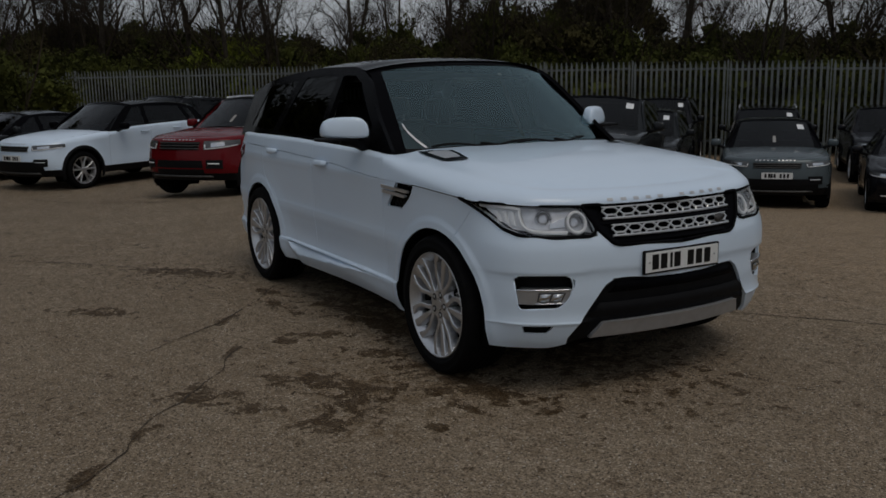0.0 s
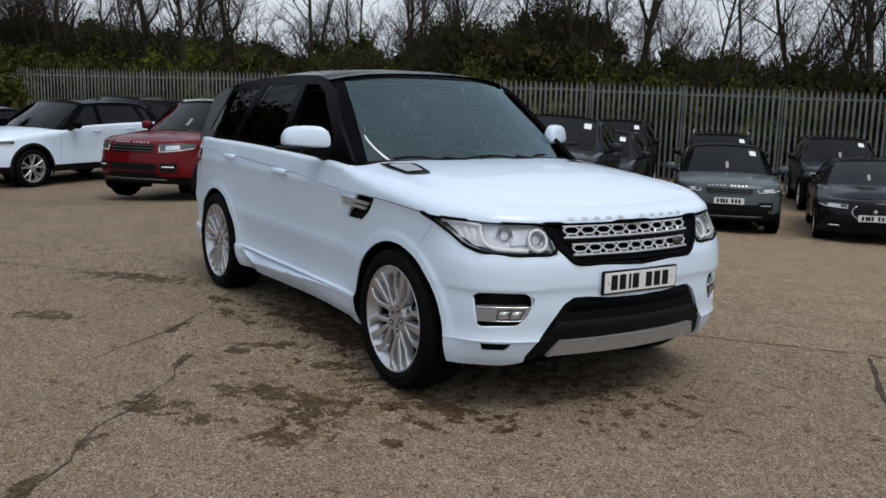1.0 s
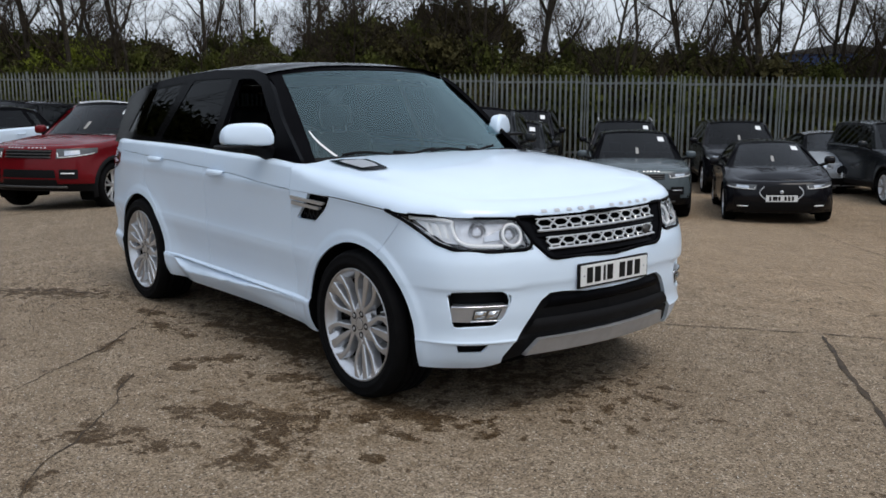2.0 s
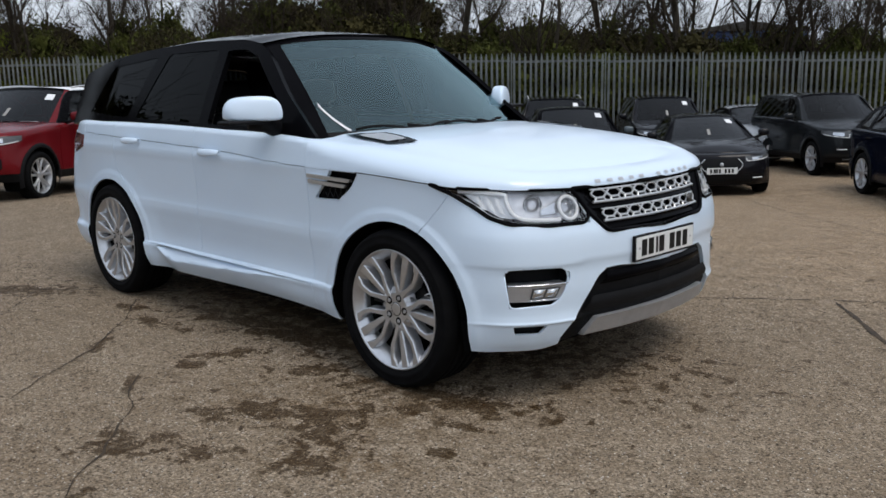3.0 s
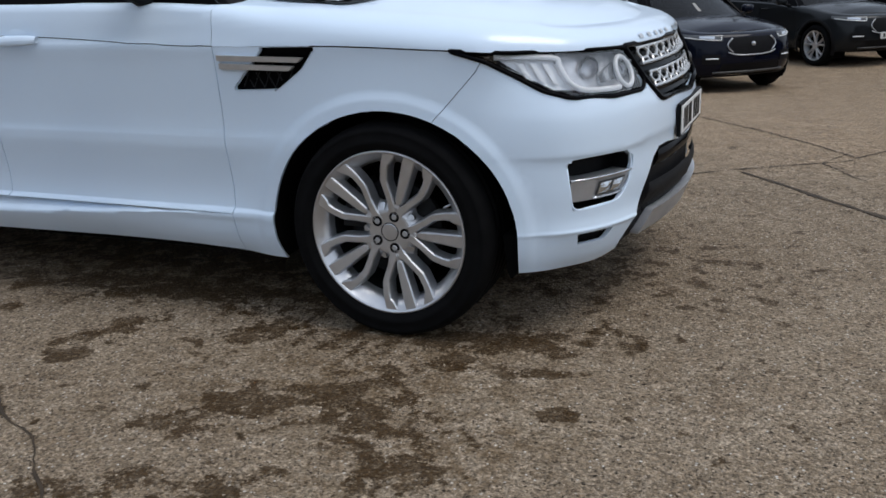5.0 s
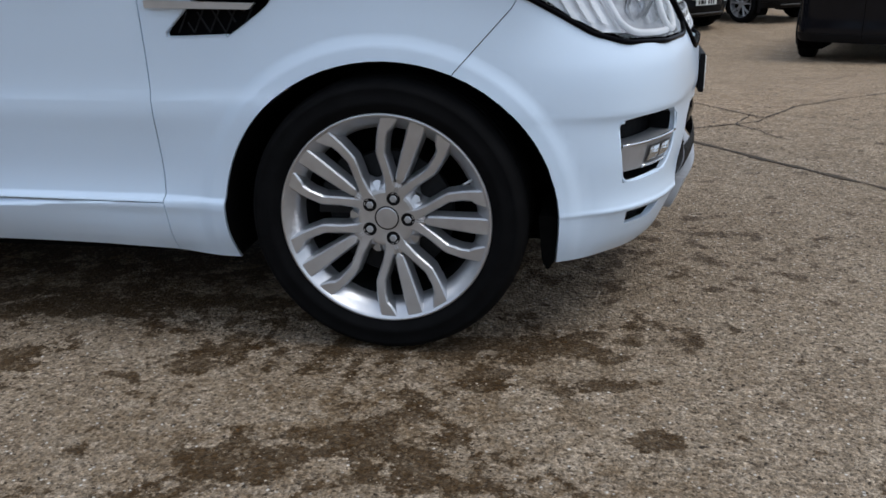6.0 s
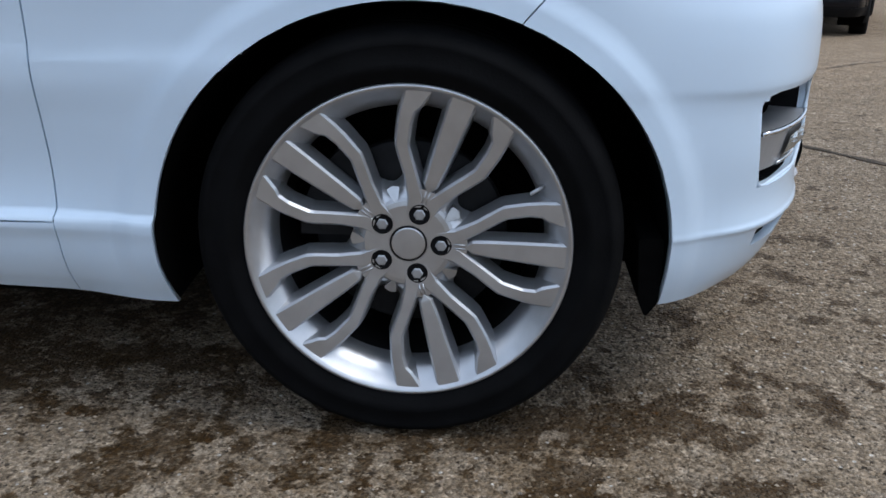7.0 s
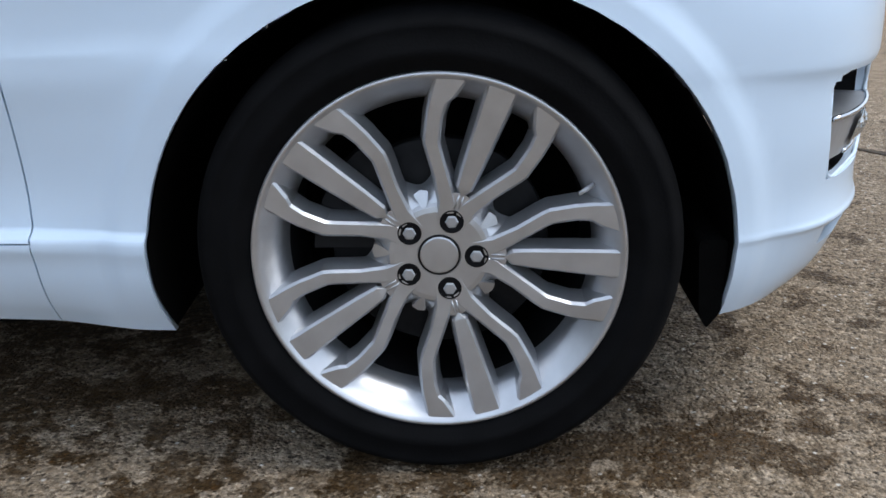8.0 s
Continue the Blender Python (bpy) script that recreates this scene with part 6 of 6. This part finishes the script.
        base = len(self.v)
        w = size * rng.uniform(0.45, 0.7)
        for q in (p - b * size * 0.5, p + c * w + b * size * 0.3, p - c * w + b * size * 0.4):
            self.v.append(tuple(q))
        self.f.append((base, base + 1, base + 2))

    def make(self, name, mat):
        me = bpy.data.meshes.new(name)
        me.from_pydata(self.v, [], self.f)
        me.materials.append(mat)
        return me


def grow(mesh, start, direction, length, radius, level, upward):
    n = (5, 5, 4, 3, 1)[level]
    pts, d = [start], direction.normalized()
    for _ in range(n):
        d = (d + Vector((rng.gauss(0, 0.13), rng.gauss(0, 0.13), rng.gauss(0, 0.08) + upward * 0.10))).normalized()
        pts.append(pts[-1] + d * length / n)
    mesh.limb(pts, radius, radius * 0.45, 5 if level == 0 else 4 if level == 1 else 3)
    if level >= 4:
        return
    for _ in range((6, 5, 5, 3)[level]):
        t = rng.uniform(0.25, 1.0)
        i = min(int(t * n), n - 1)
        p = pts[i].lerp(pts[i + 1], t * n - i)
        side = Vector((rng.gauss(0, 1), rng.gauss(0, 1), rng.gauss(0.25, 0.5))).normalized()
        grow(mesh, p, d * 0.75 + side * 0.75, length * rng.uniform(0.42, 0.66), max(radius * (0.42 - 0.25 * t * 0.5), 0.006), level + 1, 0.6)


def bare_tree(height, stems):
    trunk, crown = Mesh3(), Mesh3()
    for s in range(stems):
        lean = Vector((rng.gauss(0, 0.10 + 0.08 * stems), rng.gauss(0, 0.10 + 0.08 * stems), 1)).normalized()
        p, d, pts = Vector((rng.gauss(0, 0.12 * (stems - 1)), rng.gauss(0, 0.12 * (stems - 1)), -0.1)), lean, []
        for _ in range(9):
            pts.append(p.copy())
            d = (d + Vector((rng.gauss(0, 0.06), rng.gauss(0, 0.06), 0.08))).normalized()
            p = p + d * height / 9
        r = height * 0.0125 / math.sqrt(stems)
        trunk.limb(pts, r, r * 0.25, 7)
        for k in range(11):
            t = rng.uniform(0.16, 0.98)
            i = min(int(t * 8), 7)
            q = pts[i].lerp(pts[i + 1], t * 8 - i)
            a = rng.uniform(0, 6.28)
            grow(crown, q, Vector((math.cos(a), math.sin(a), rng.uniform(0.5, 1.3))), height * rng.uniform(0.16, 0.32) * (1.15 - 0.6 * t), r * (0.55 - 0.35 * t), 1, 1.0)
    return trunk.make("trunk", BARK), crown.make("crown", TWIG)


TREES = [bare_tree(h, s) for h, s in ((10.5, 1), (9.0, 2), (11.5, 1), (8.0, 3), (9.5, 2))]


def bush(height, wide, leaves, mat, twigs):
    stems, crown = Mesh3(), Mesh3()
    lumps = [(Vector((rng.gauss(0, wide * 0.36), rng.gauss(0, wide * 0.30), height * rng.uniform(0.15, 0.88))), rng.uniform(0.30, 0.62) * height * 0.42) for _ in range(16)]
    for c, _ in lumps:
        k = min(1.0, 0.46 * wide / max(math.hypot(c.x, c.y), 1e-6))
        c.x, c.y = c.x * k, c.y * k
    for _ in range(twigs):
        a = rng.uniform(0, 6.28)
        d = Vector((math.cos(a) * 0.5, math.sin(a) * 0.5, 1.0))
        grow(stems, Vector((rng.gauss(0, wide * 0.3), rng.gauss(0, wide * 0.25), -0.05)), d, height * rng.uniform(0.55, 1.1), 0.022, 2, 1.0)
    for _ in range(leaves):
        c, r = rng.choice(lumps)
        d = Vector((rng.gauss(0, 1), rng.gauss(0, 1), rng.gauss(0, 1))).normalized() * r * rng.uniform(0.55, 1.08)
        p = c + d
        if p.z > 0.02:
            crown.leaf(p, rng.uniform(0.05, 0.11))
    for _ in range(leaves // 7):
        c, r = rng.choice(lumps)
        p = c + Vector((rng.gauss(0, 1), rng.gauss(0, 1), rng.gauss(0, 1))).normalized() * r * rng.uniform(0.1, 0.7)
        if p.z > 0.02:
            crown.leaf(p, rng.uniform(0.22, 0.40))
    return stems.make("stem", TWIG), crown.make("crown", mat)


BUSHES = [bush(3.1, 3.2, 5600, LEAF_BROWN, 7), bush(2.9, 3.2, 5600, LEAF_OLIVE, 7), bush(2.7, 2.6, 5200, LEAF_GREEN, 6), bush(4.0, 4.0, 7200, LEAF_BROWN, 8), bush(3.4, 3.0, 5600, LEAF_OLIVE, 9)]


def plant(kind, meshes, names, label, category, group, at):
    t = thing(kind, label, category, group, at)
    for n, me in zip(names, meshes):
        o = new(n, me)
        o.parent = t


def far_foot(p):
    return Vector((p.x, p.y, ground_z(p.x, p.y) - 0.05))


s = -36.0
while s < 31:
    for back in (rng.uniform(3.0, 6.0), rng.uniform(7.0, 12.0))[:1 if s > 2.0 and rng.random() < 0.35 else 2]:
        p = far_foot(fence_point(s + rng.uniform(-1.2, 1.2), back, 0))
        k = rng.uniform(0.85, 1.2)
        plant("bare_tree", rng.choice(TREES), ("trunk", "crown"), "bare deciduous tree with fine upright branches", "tree", "bare trees behind the fence",
              Matrix.Translation(p) @ pose(0, 0, 0, 0, 0, rng.uniform(0, 360)) @ Matrix.Diagonal((k, k, k, 1)))
    s += rng.uniform(1.6, 2.6)
# undergrowth: height and kind change along the fence
scrub_high = Curve1((-48, 4.3), (-24, 4.2), (-19, 4.1), (-15.5, 3.8), (-9.8, 3.9), (-7.7, 4.0), (-4.8, 4.8), (-2.4, 4.8), (-1.3, 4.0), (-0.6, 3.4), (1.3, 3.7), (3.4, 3.9), (5.7, 3.4), (7.7, 3.5), (9.6, 3.1), (14, 3.3), (46, 4.1))
s = -36.0
while s < 31:
    for back, share in ((rng.uniform(3.5, 4.0), 0.86), (rng.uniform(4.9, 5.7), 1.03), (rng.uniform(6.5, 7.8), 1.18)):
        at_s = s + rng.uniform(-0.6, 0.6)
        p = far_foot(fence_point(at_s, back, 0))
        green = 3.0 if (-18 < at_s < -14 or -10.5 < at_s < -7.5) else 0.25
        brown = 5.0 if -4.5 < at_s < 0.5 or 2.5 < at_s < 8.0 else 2.0
        which = rng.choices(range(5), (brown, 3, green, brown * 0.4, 3))[0]
        k = scrub_high(at_s) * share * rng.uniform(0.90, 1.08) / (3.1, 2.9, 2.7, 4.0, 3.4)[which]
        plant("bush", BUSHES[which], ("stem", "crown"), ("dense dry brown scrub bush", "dull olive scrub bush", "fresh yellow-green leafing bush", "tall dense brown bush", "twiggy olive scrub bush")[which], "bush", "scrub behind the fence",
              Matrix.Translation(p) @ pose(0, 0, 0, 0, 0, rng.uniform(0, 360)) @ Matrix.Diagonal((min(k, 1.15), min(k, 1.15), k, 1)))
    s += rng.uniform(1.0, 1.4)
# the yard's other sides, behind the camera: unseen bushes added for reflections and to dim side light
for k in range(26):
    a = radians(185 + 8.2 * k)
    r = rng.uniform(24, 30)
    p = far_foot(Vector((r * math.cos(a) - 2, r * math.sin(a) + 2, 0)))
    if (p - FENCE_AT).dot(FENCE_BACK) > -3:
        continue
    z = rng.uniform(0.85, 1.15)
    which = rng.choice((0, 1, 3, 4))
    plant("bush", BUSHES[which], ("stem", "crown"), "unseen low scrub bush added to shape side light", "bush", "scrub round the yard", Matrix.Translation(p) @ pose(0, 0, 0, 0, 0, rng.uniform(0, 360)) @ Matrix.Diagonal((z, z, z, 1)))

# tall growth beyond the yard's near end
for k in range(22):
    a = radians(192 + 2.0 * k)
    r = rng.uniform(20, 27)
    p = far_foot(Vector((r * math.cos(a) - 2, r * math.sin(a) - 1, 0)))
    z = rng.uniform(1.9, 2.5)
    plant("bush", BUSHES[rng.choice((0, 1, 3, 4))], ("stem", "crown"), "tall dense scrub at the end of the yard", "bush", "scrub round the yard", Matrix.Translation(p) @ pose(0, 0, 0, 0, 0, rng.uniform(0, 360)) @ Matrix.Diagonal((1.6, 1.6, z, 1)))

# a blue shed beyond the trees
BLUE = material("blue_cladding", (0.035, 0.08, 0.24), 0.5, vary=0.25, scale=2)
shed = thing("shed", "blue-clad shed half hidden behind trees", "shed", at=Matrix.Translation((-19.5, 41.0, -0.8)) @ turn)
bm = bmesh.new()
box(bm, -3.0, 3.0, 0, 4.0, 0.0, 4.2, 0.05)
part("wall", bm, BLUE, shed, smooth=False)
bm = bmesh.new()
prism(bm, [(-3.2, 4.2), (0, 4.7), (3.2, 4.2)], lambda a, b, d: (a, -0.2 + d, b), 4.4)
part("roof", bm, STEEL, shed, smooth=False)


# ---- ground: old concrete slabs with joints, cracks, stains and painted car shade ----
STAINS_AND_SHADE = ((-2.05, -1.21, 0.20, 0.07, 15), (-1.69, -1.20, 0.11, 0.04, 20), (-1.05, -1.50, 0.11, 0.07, 55), (-1.06, -1.26, 0.17, 0.08, 65), (-0.50, -1.10, 0.20, 0.09, 55), (-0.16, -1.62, 0.32, 0.12, 32), (0.04, -1.42, 0.22, 0.10, 50),
          (0.20, -1.58, 0.24, 0.15, -40), (0.40, -1.80, 0.18, 0.10, 60), (0.34, -1.10, 0.20, 0.07, 40), (0.64, -1.14, 0.13, 0.04, 20), (0.74, -1.40, 0.06, 0.04, 10), (-0.02, -2.08, 0.14, 0.06, 40), (-0.30, -2.25, 0.22, 0.09, 60),
          # the long ellipses below the car also paint its shade onto the concrete
          (-2.5, -2.40, 0.30, 0.10, 45), (-3.6, -1.5, 0.5, 0.16, 40), (-0.95, -0.15, 1.5, 0.50, 5), (-1.15, -0.80, 1.0, 0.16, 4), (0.25, -0.95, 0.5, 0.14, 12),
          (-0.45, -2.22, 0.09, 0.05, 30), (-1.02, -1.86, 0.10, 0.03, -35), (0.05, -2.62, 0.14, 0.05, -40), (0.42, -2.92, 0.16, 0.05, -40), (-1.75, -1.68, 0.16, 0.04, -40), (-2.45, -1.14, 0.12, 0.06, 0))
# brown wash; the second ellipse deepens the painted shade along the car's side
WASH_AND_SHADE = ((0.05, -1.35, 0.75, 0.38, 20), (-1.1, -0.45, 1.5, 0.42, 3), (0.45, -1.75, 0.45, 0.22, 45))


def concrete():
    m = bpy.data.materials.new("old_concrete")
    m.use_nodes = True
    n, l = m.node_tree.nodes, m.node_tree.links
    b = n["Principled BSDF"]
    co = n.new("ShaderNodeTexCoord").outputs["Object"]

    def noise_tex(scale, detail=4.0, rough=0.55):
        t = n.new("ShaderNodeTexNoise")
        t.inputs["Scale"].default_value, t.inputs["Detail"].default_value, t.inputs["Roughness"].default_value = scale, detail, rough
        l.new(co, t.inputs["Vector"])
        return t.outputs["Fac"]

    def between(fac, a, b_, lo=0.0, hi=1.0):
        t = n.new("ShaderNodeMapRange")
        t.inputs["From Min"].default_value, t.inputs["From Max"].default_value = a, b_
        t.inputs["To Min"].default_value, t.inputs["To Max"].default_value = lo, hi
        l.new(fac, t.inputs["Value"])
        return t.outputs["Result"]

    def blend(fac, a, b_, mode="MIX"):
        t = n.new("ShaderNodeMix")
        t.data_type, t.blend_type = "RGBA", mode
        for socket, value in (("Factor", fac), ("A", a), ("B", b_)):
            if isinstance(value, bpy.types.NodeSocket):
                l.new(value, t.inputs[socket])
            elif socket == "Factor":
                t.inputs[socket].default_value = value
            else:
                t.inputs[socket].default_value = (*value, 1)
        return t.outputs["Result"]

    def math_node(op, a, b_):
        t = n.new("ShaderNodeMath")
        t.operation = op
        for i, value in enumerate((a, b_)):
            if isinstance(value, bpy.types.NodeSocket):
                l.new(value, t.inputs[i])
            else:
                t.inputs[i].default_value = value
        return t.outputs["Value"]

    base = blend(between(noise_tex(0.45, 5), 0.32, 0.68), (0.255, 0.193, 0.130), (0.352, 0.277, 0.195))
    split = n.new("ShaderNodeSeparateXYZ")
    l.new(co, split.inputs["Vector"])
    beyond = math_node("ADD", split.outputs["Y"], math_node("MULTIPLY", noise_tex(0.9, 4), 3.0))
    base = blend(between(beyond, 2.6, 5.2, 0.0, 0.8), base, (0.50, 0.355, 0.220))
    base = blend(between(noise_tex(3.2, 6, 0.65), 0.35, 0.70, 0.0, 0.55), base, (0.165, 0.108, 0.060))
    mottle = noise_tex(16.0, 8, 0.82)
    base = blend(between(mottle, 0.50, 0.66, 0.0, 0.80), base, (0.085, 0.058, 0.034))
    base = blend(between(noise_tex(6.0, 10, 0.78), 0.53, 0.66, 0.0, 0.50), base, (0.47, 0.385, 0.285))
    base = blend(between(mottle, 0.47, 0.34, 0.0, 0.70), base, (0.48, 0.405, 0.315))
    islands = between(noise_tex(8.5, 7, 0.72), 0.585, 0.66, 0.0, 0.55)
    base = blend(islands, base, (0.115, 0.080, 0.050))
    stone = n.new("ShaderNodeTexVoronoi")
    stone.inputs["Scale"].default_value, stone.inputs["Randomness"].default_value = 120.0, 1.0
    l.new(co, stone.inputs["Vector"])
    grains = n.new("ShaderNodeSeparateColor")
    l.new(stone.outputs["Color"], grains.inputs["Color"])
    base = blend(between(grains.outputs["Red"], 0.62, 1.0, 0.0, 0.60), base, (0.50, 0.41, 0.31))
    base = blend(between(grains.outputs["Green"], 0.60, 0.98, 0.0, 0.75), base, (0.070, 0.052, 0.036))
    base = blend(between(noise_tex(55, 4, 0.7), 0.42, 0.66, 0.0, 0.55), base, (0.115, 0.088, 0.062))
    pits = noise_tex(62, 2, 0.5)
    base = blend(between(pits, 0.615, 0.665, 0.0, 0.92), base, (0.024, 0.018, 0.013))
    pale = n.new("ShaderNodeTexVoronoi")
    pale.inputs["Scale"].default_value = 42.0
    l.new(co, pale.inputs["Vector"])
    pick = n.new("ShaderNodeSeparateColor")
    l.new(pale.outputs["Color"], pick.inputs["Color"])
    chip = math_node("MULTIPLY", between(pale.outputs["Distance"], 0.20, 0.12), between(pick.outputs["Blue"], 0.84, 0.87))
    base = blend(chip, base, (0.52, 0.48, 0.42))
    # stains of oil and damp, with the shade under the car painted in
    def spots(table, outer):
        total = None
        for x, y, rx, ry, deg in table:
            mp = n.new("ShaderNodeMapping")
            mp.vector_type = "TEXTURE"
            mp.inputs["Location"].default_value, mp.inputs["Rotation"].default_value, mp.inputs["Scale"].default_value = (x, y, 0), (0, 0, radians(deg)), (rx, ry, 5.0)
            l.new(co, mp.inputs["Vector"])
            ln = n.new("ShaderNodeVectorMath")
            ln.operation = "LENGTH"
            l.new(mp.outputs["Vector"], ln.inputs[0])
            one = between(ln.outputs["Value"], outer, 0.2)
            total = one if total is None else math_node("MAXIMUM", total, one)
        return total

    total = spots(STAINS_AND_SHADE, 1.9)
    film = math_node("MULTIPLY", spots(WASH_AND_SHADE, 1.6), between(noise_tex(8.0, 9, 0.72), 0.46, 0.56))
    base = blend(math_node("MULTIPLY", film, 0.60), base, (0.10, 0.060, 0.024))
    blot = noise_tex(9.0, 9, 0.70)
    stain_shade = between(math_node("ADD", blot, math_node("MULTIPLY", total, 0.195)), 0.600, 0.634)
    far_blot = between(noise_tex(3.4, 10, 0.74), 0.60, 0.67, 0.0, 0.65)
    depth = between(noise_tex(14.0, 8, 0.8), 0.36, 0.58, 0.68, 1.0)
    stain_shade = math_node("MULTIPLY", math_node("MAXIMUM", stain_shade, far_blot), depth)
    base = blend(stain_shade, base, (0.045, 0.024, 0.007))
    base = blend(between(grains.outputs["Blue"], 0.80, 1.0, 0.0, 0.30), base, (0.40, 0.32, 0.22))
    rust = math_node("MULTIPLY", between(noise_tex(7.0, 8, 0.8), 0.60, 0.72), between(noise_tex(38.0, 4, 0.7), 0.50, 0.62))
    base = blend(math_node("MULTIPLY", rust, 0.7), base, (0.26, 0.11, 0.030))
    base = blend(between(noise_tex(240, 2), 0.56, 0.70, 0.0, 0.55), base, (0.045, 0.034, 0.025))
    coarse = n.new("ShaderNodeTexVoronoi")
    coarse.inputs["Scale"].default_value = 150.0
    l.new(co, coarse.inputs["Vector"])
    tint = n.new("ShaderNodeSeparateColor")
    l.new(coarse.outputs["Color"], tint.inputs["Color"])
    base = blend(1.0, base, between(tint.outputs["Red"], 0.0, 1.0, 0.74, 1.26), "MULTIPLY")
    base = blend(1.0, base, between(noise_tex(70, 4, 0.7), 0.34, 0.66, 0.70, 1.32), "MULTIPLY")
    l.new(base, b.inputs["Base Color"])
    l.new(between(stain_shade, 0.0, 1.0, 0.88, 0.62), b.inputs["Roughness"])
    b.inputs["Specular IOR Level"].default_value = 0.15
    height = math_node("ADD", between(stone.outputs["Distance"], 0.0, 0.6, 0.6, 0.0), noise_tex(60, 5))
    bump_node = n.new("ShaderNodeBump")
    bump_node.inputs["Strength"].default_value, bump_node.inputs["Distance"].default_value = 1.0, 0.009
    l.new(height, bump_node.inputs["Height"])
    l.new(bump_node.outputs["Normal"], b.inputs["Normal"])
    return m


CONCRETE = concrete()
bm = bmesh.new()
xs = sorted({*np.linspace(-14, 8, 45).tolist(), -400, -200, -100, -60, -40, -30, -22, -18, 12, 20, 40, 100, 200, 400})
ys = sorted({*np.linspace(-6, 16, 45).tolist(), -400, -200, -100, -40, -20, -10, 20, 26, 34, 50, 100, 200, 400})
g = [[bm.verts.new((x, y, ground_z(x, y))) for y in ys] for x in xs]
for i in range(len(xs) - 1):
    for j in range(len(ys) - 1):
        bm.faces.new((g[i][j], g[i + 1][j], g[i + 1][j + 1], g[i][j + 1]))
ground = tagged(mesh_object("ground", bm, CONCRETE), "worn brown-grey concrete yard with cracks, oil stains and painted car shade", "ground", kind="structure")
TAR = material("dark_joint_filler", (0.050, 0.032, 0.016), 0.9, vary=0.5, scale=14, bump=0.4, bscale=120)


def ground_line(name, pts, width, jitter, step=0.05):
    """A ragged dark line let into the concrete."""
    bm = bmesh.new()
    run = []
    for a, b in zip(pts[:-1], pts[1:]):
        a, b = Vector(a), Vector(b)
        m = max(int((b - a).length / step), 1)
        run += [a.lerp(b, k / m) for k in range(m)]
    run.append(Vector(pts[-1]))
    seed = pts[0][0] * 3.7
    last = None
    for i, p in enumerate(run):
        d = (run[min(i + 1, len(run) - 1)] - run[max(i - 1, 0)]).normalized()
        nrm = Vector((-d.y, d.x))
        q = p + nrm * jitter * (noise.noise((i * step * 2.2, seed, 0)) + 0.35 * noise.noise((i * step * 9, seed, 4)) + 0.12 * noise.noise((i * step * 30, seed, 4)))
        w = width * max(0.12, 0.8 + 1.1 * noise.noise((i * step * 7, seed, 9)))
        w *= min(1.0, (i + 1) / 4, (len(run) - i) / 4)
        pair = [bm.verts.new((*(q + nrm * k * w), ground_z(q.x, q.y) + 0.0035)) for k in (-0.5, 0.5)]
        if last:
            bm.faces.new((last[0], pair[0], pair[1], last[1]))
        last = pair
    part(name, bm, TAR, ground, smooth=False)


ground_line("slab_joint", [(-9.5, -6.4), (-4.89, -2.42), (-3.1, -1.08), (0.18, 1.54), (0.87, 2.14), (1.52, 2.62), (1.9, 3.45), (2.9, 4.7), (6.5, 8.4)], 0.016, 0.02)
ground_line("slab_joint", [(0.90, 2.08), (1.38, 1.45), (1.75, 1.0), (3.2, -0.9), (6.0, -4.6)], 0.034, 0.02)
ground_line("slab_joint", [(-4.6, 11.3), (-2.5, 9.1), (-0.3, 6.8), (0.69, 4.67), (1.25, 3.5), (1.60, 2.75)], 0.018, 0.03)
ground_line("slab_joint", [(-13.0, -1.9), (-11.1, -0.9), (-10.35, -0.3), (-10.3, 1.4), (-10.0, 4.0)], 0.04, 0.05)
ground_line("crack", [(-2.75, -0.95), (-2.52, -1.09), (-1.99, -1.48), (-1.72, -1.72), (-1.58, -1.91), (-1.40, -2.15), (-1.20, -2.40)], 0.010, 0.04, 0.03)
ground_line("crack", [(-1.21, -1.72), (-0.91, -1.94), (-0.66, -2.06), (-0.42, -2.23), (-0.29, -2.34), (-0.12, -2.52), (0.21, -2.73), (0.50, -2.98), (1.0, -3.5)], 0.009, 0.04, 0.03)
ground_line("crack", [(-3.46, -1.40), (-2.85, -1.85), (-2.4, -1.95)], 0.006, 0.05)
ground_line("crack", [(1.54, 3.1), (1.36, 2.5), (1.6, 1.9)], 0.010, 0.06)
ground_line("crack", [(2.2, 6.3), (2.9, 6.6), (3.3, 7.6)], 0.014, 0.06)

# loose grit and small stones on the concrete
GRIT = material("loose_grit", (0.42, 0.35, 0.27), 0.9, color2=(0.10, 0.07, 0.045), scale=30, spec=0.2)
grit_rng = random.Random(21)
verts, faces = [], []
for _ in range(5200):
    x, y = grit_rng.gauss(0.3, 1.3), grit_rng.uniform(-3.2, -1.0)
    r = 0.0012 + 0.0032 * grit_rng.random() ** 3
    a0, base_i, z = grit_rng.uniform(0, 6.28), len(verts), ground_z(x, y)
    for k in range(5):
        q = r * grit_rng.uniform(0.75, 1.3)
        verts.append((x + q * math.cos(a0 + 1.2566 * k), y + q * math.sin(a0 + 1.2566 * k), z + 0.0003))
    verts.append((x + r * grit_rng.uniform(-0.3, 0.3), y + r * grit_rng.uniform(-0.3, 0.3), z + r * grit_rng.uniform(0.5, 1.0)))
    faces += [(base_i + k, base_i + (k + 1) % 5, base_i + 5) for k in range(5)]
me = bpy.data.meshes.new("loose_grit")
me.from_pydata(verts, [], faces)
me.materials.append(GRIT)
tagged(new("loose_grit", me), "loose pale and brown grit scattered on concrete", "grit", kind="stuff")
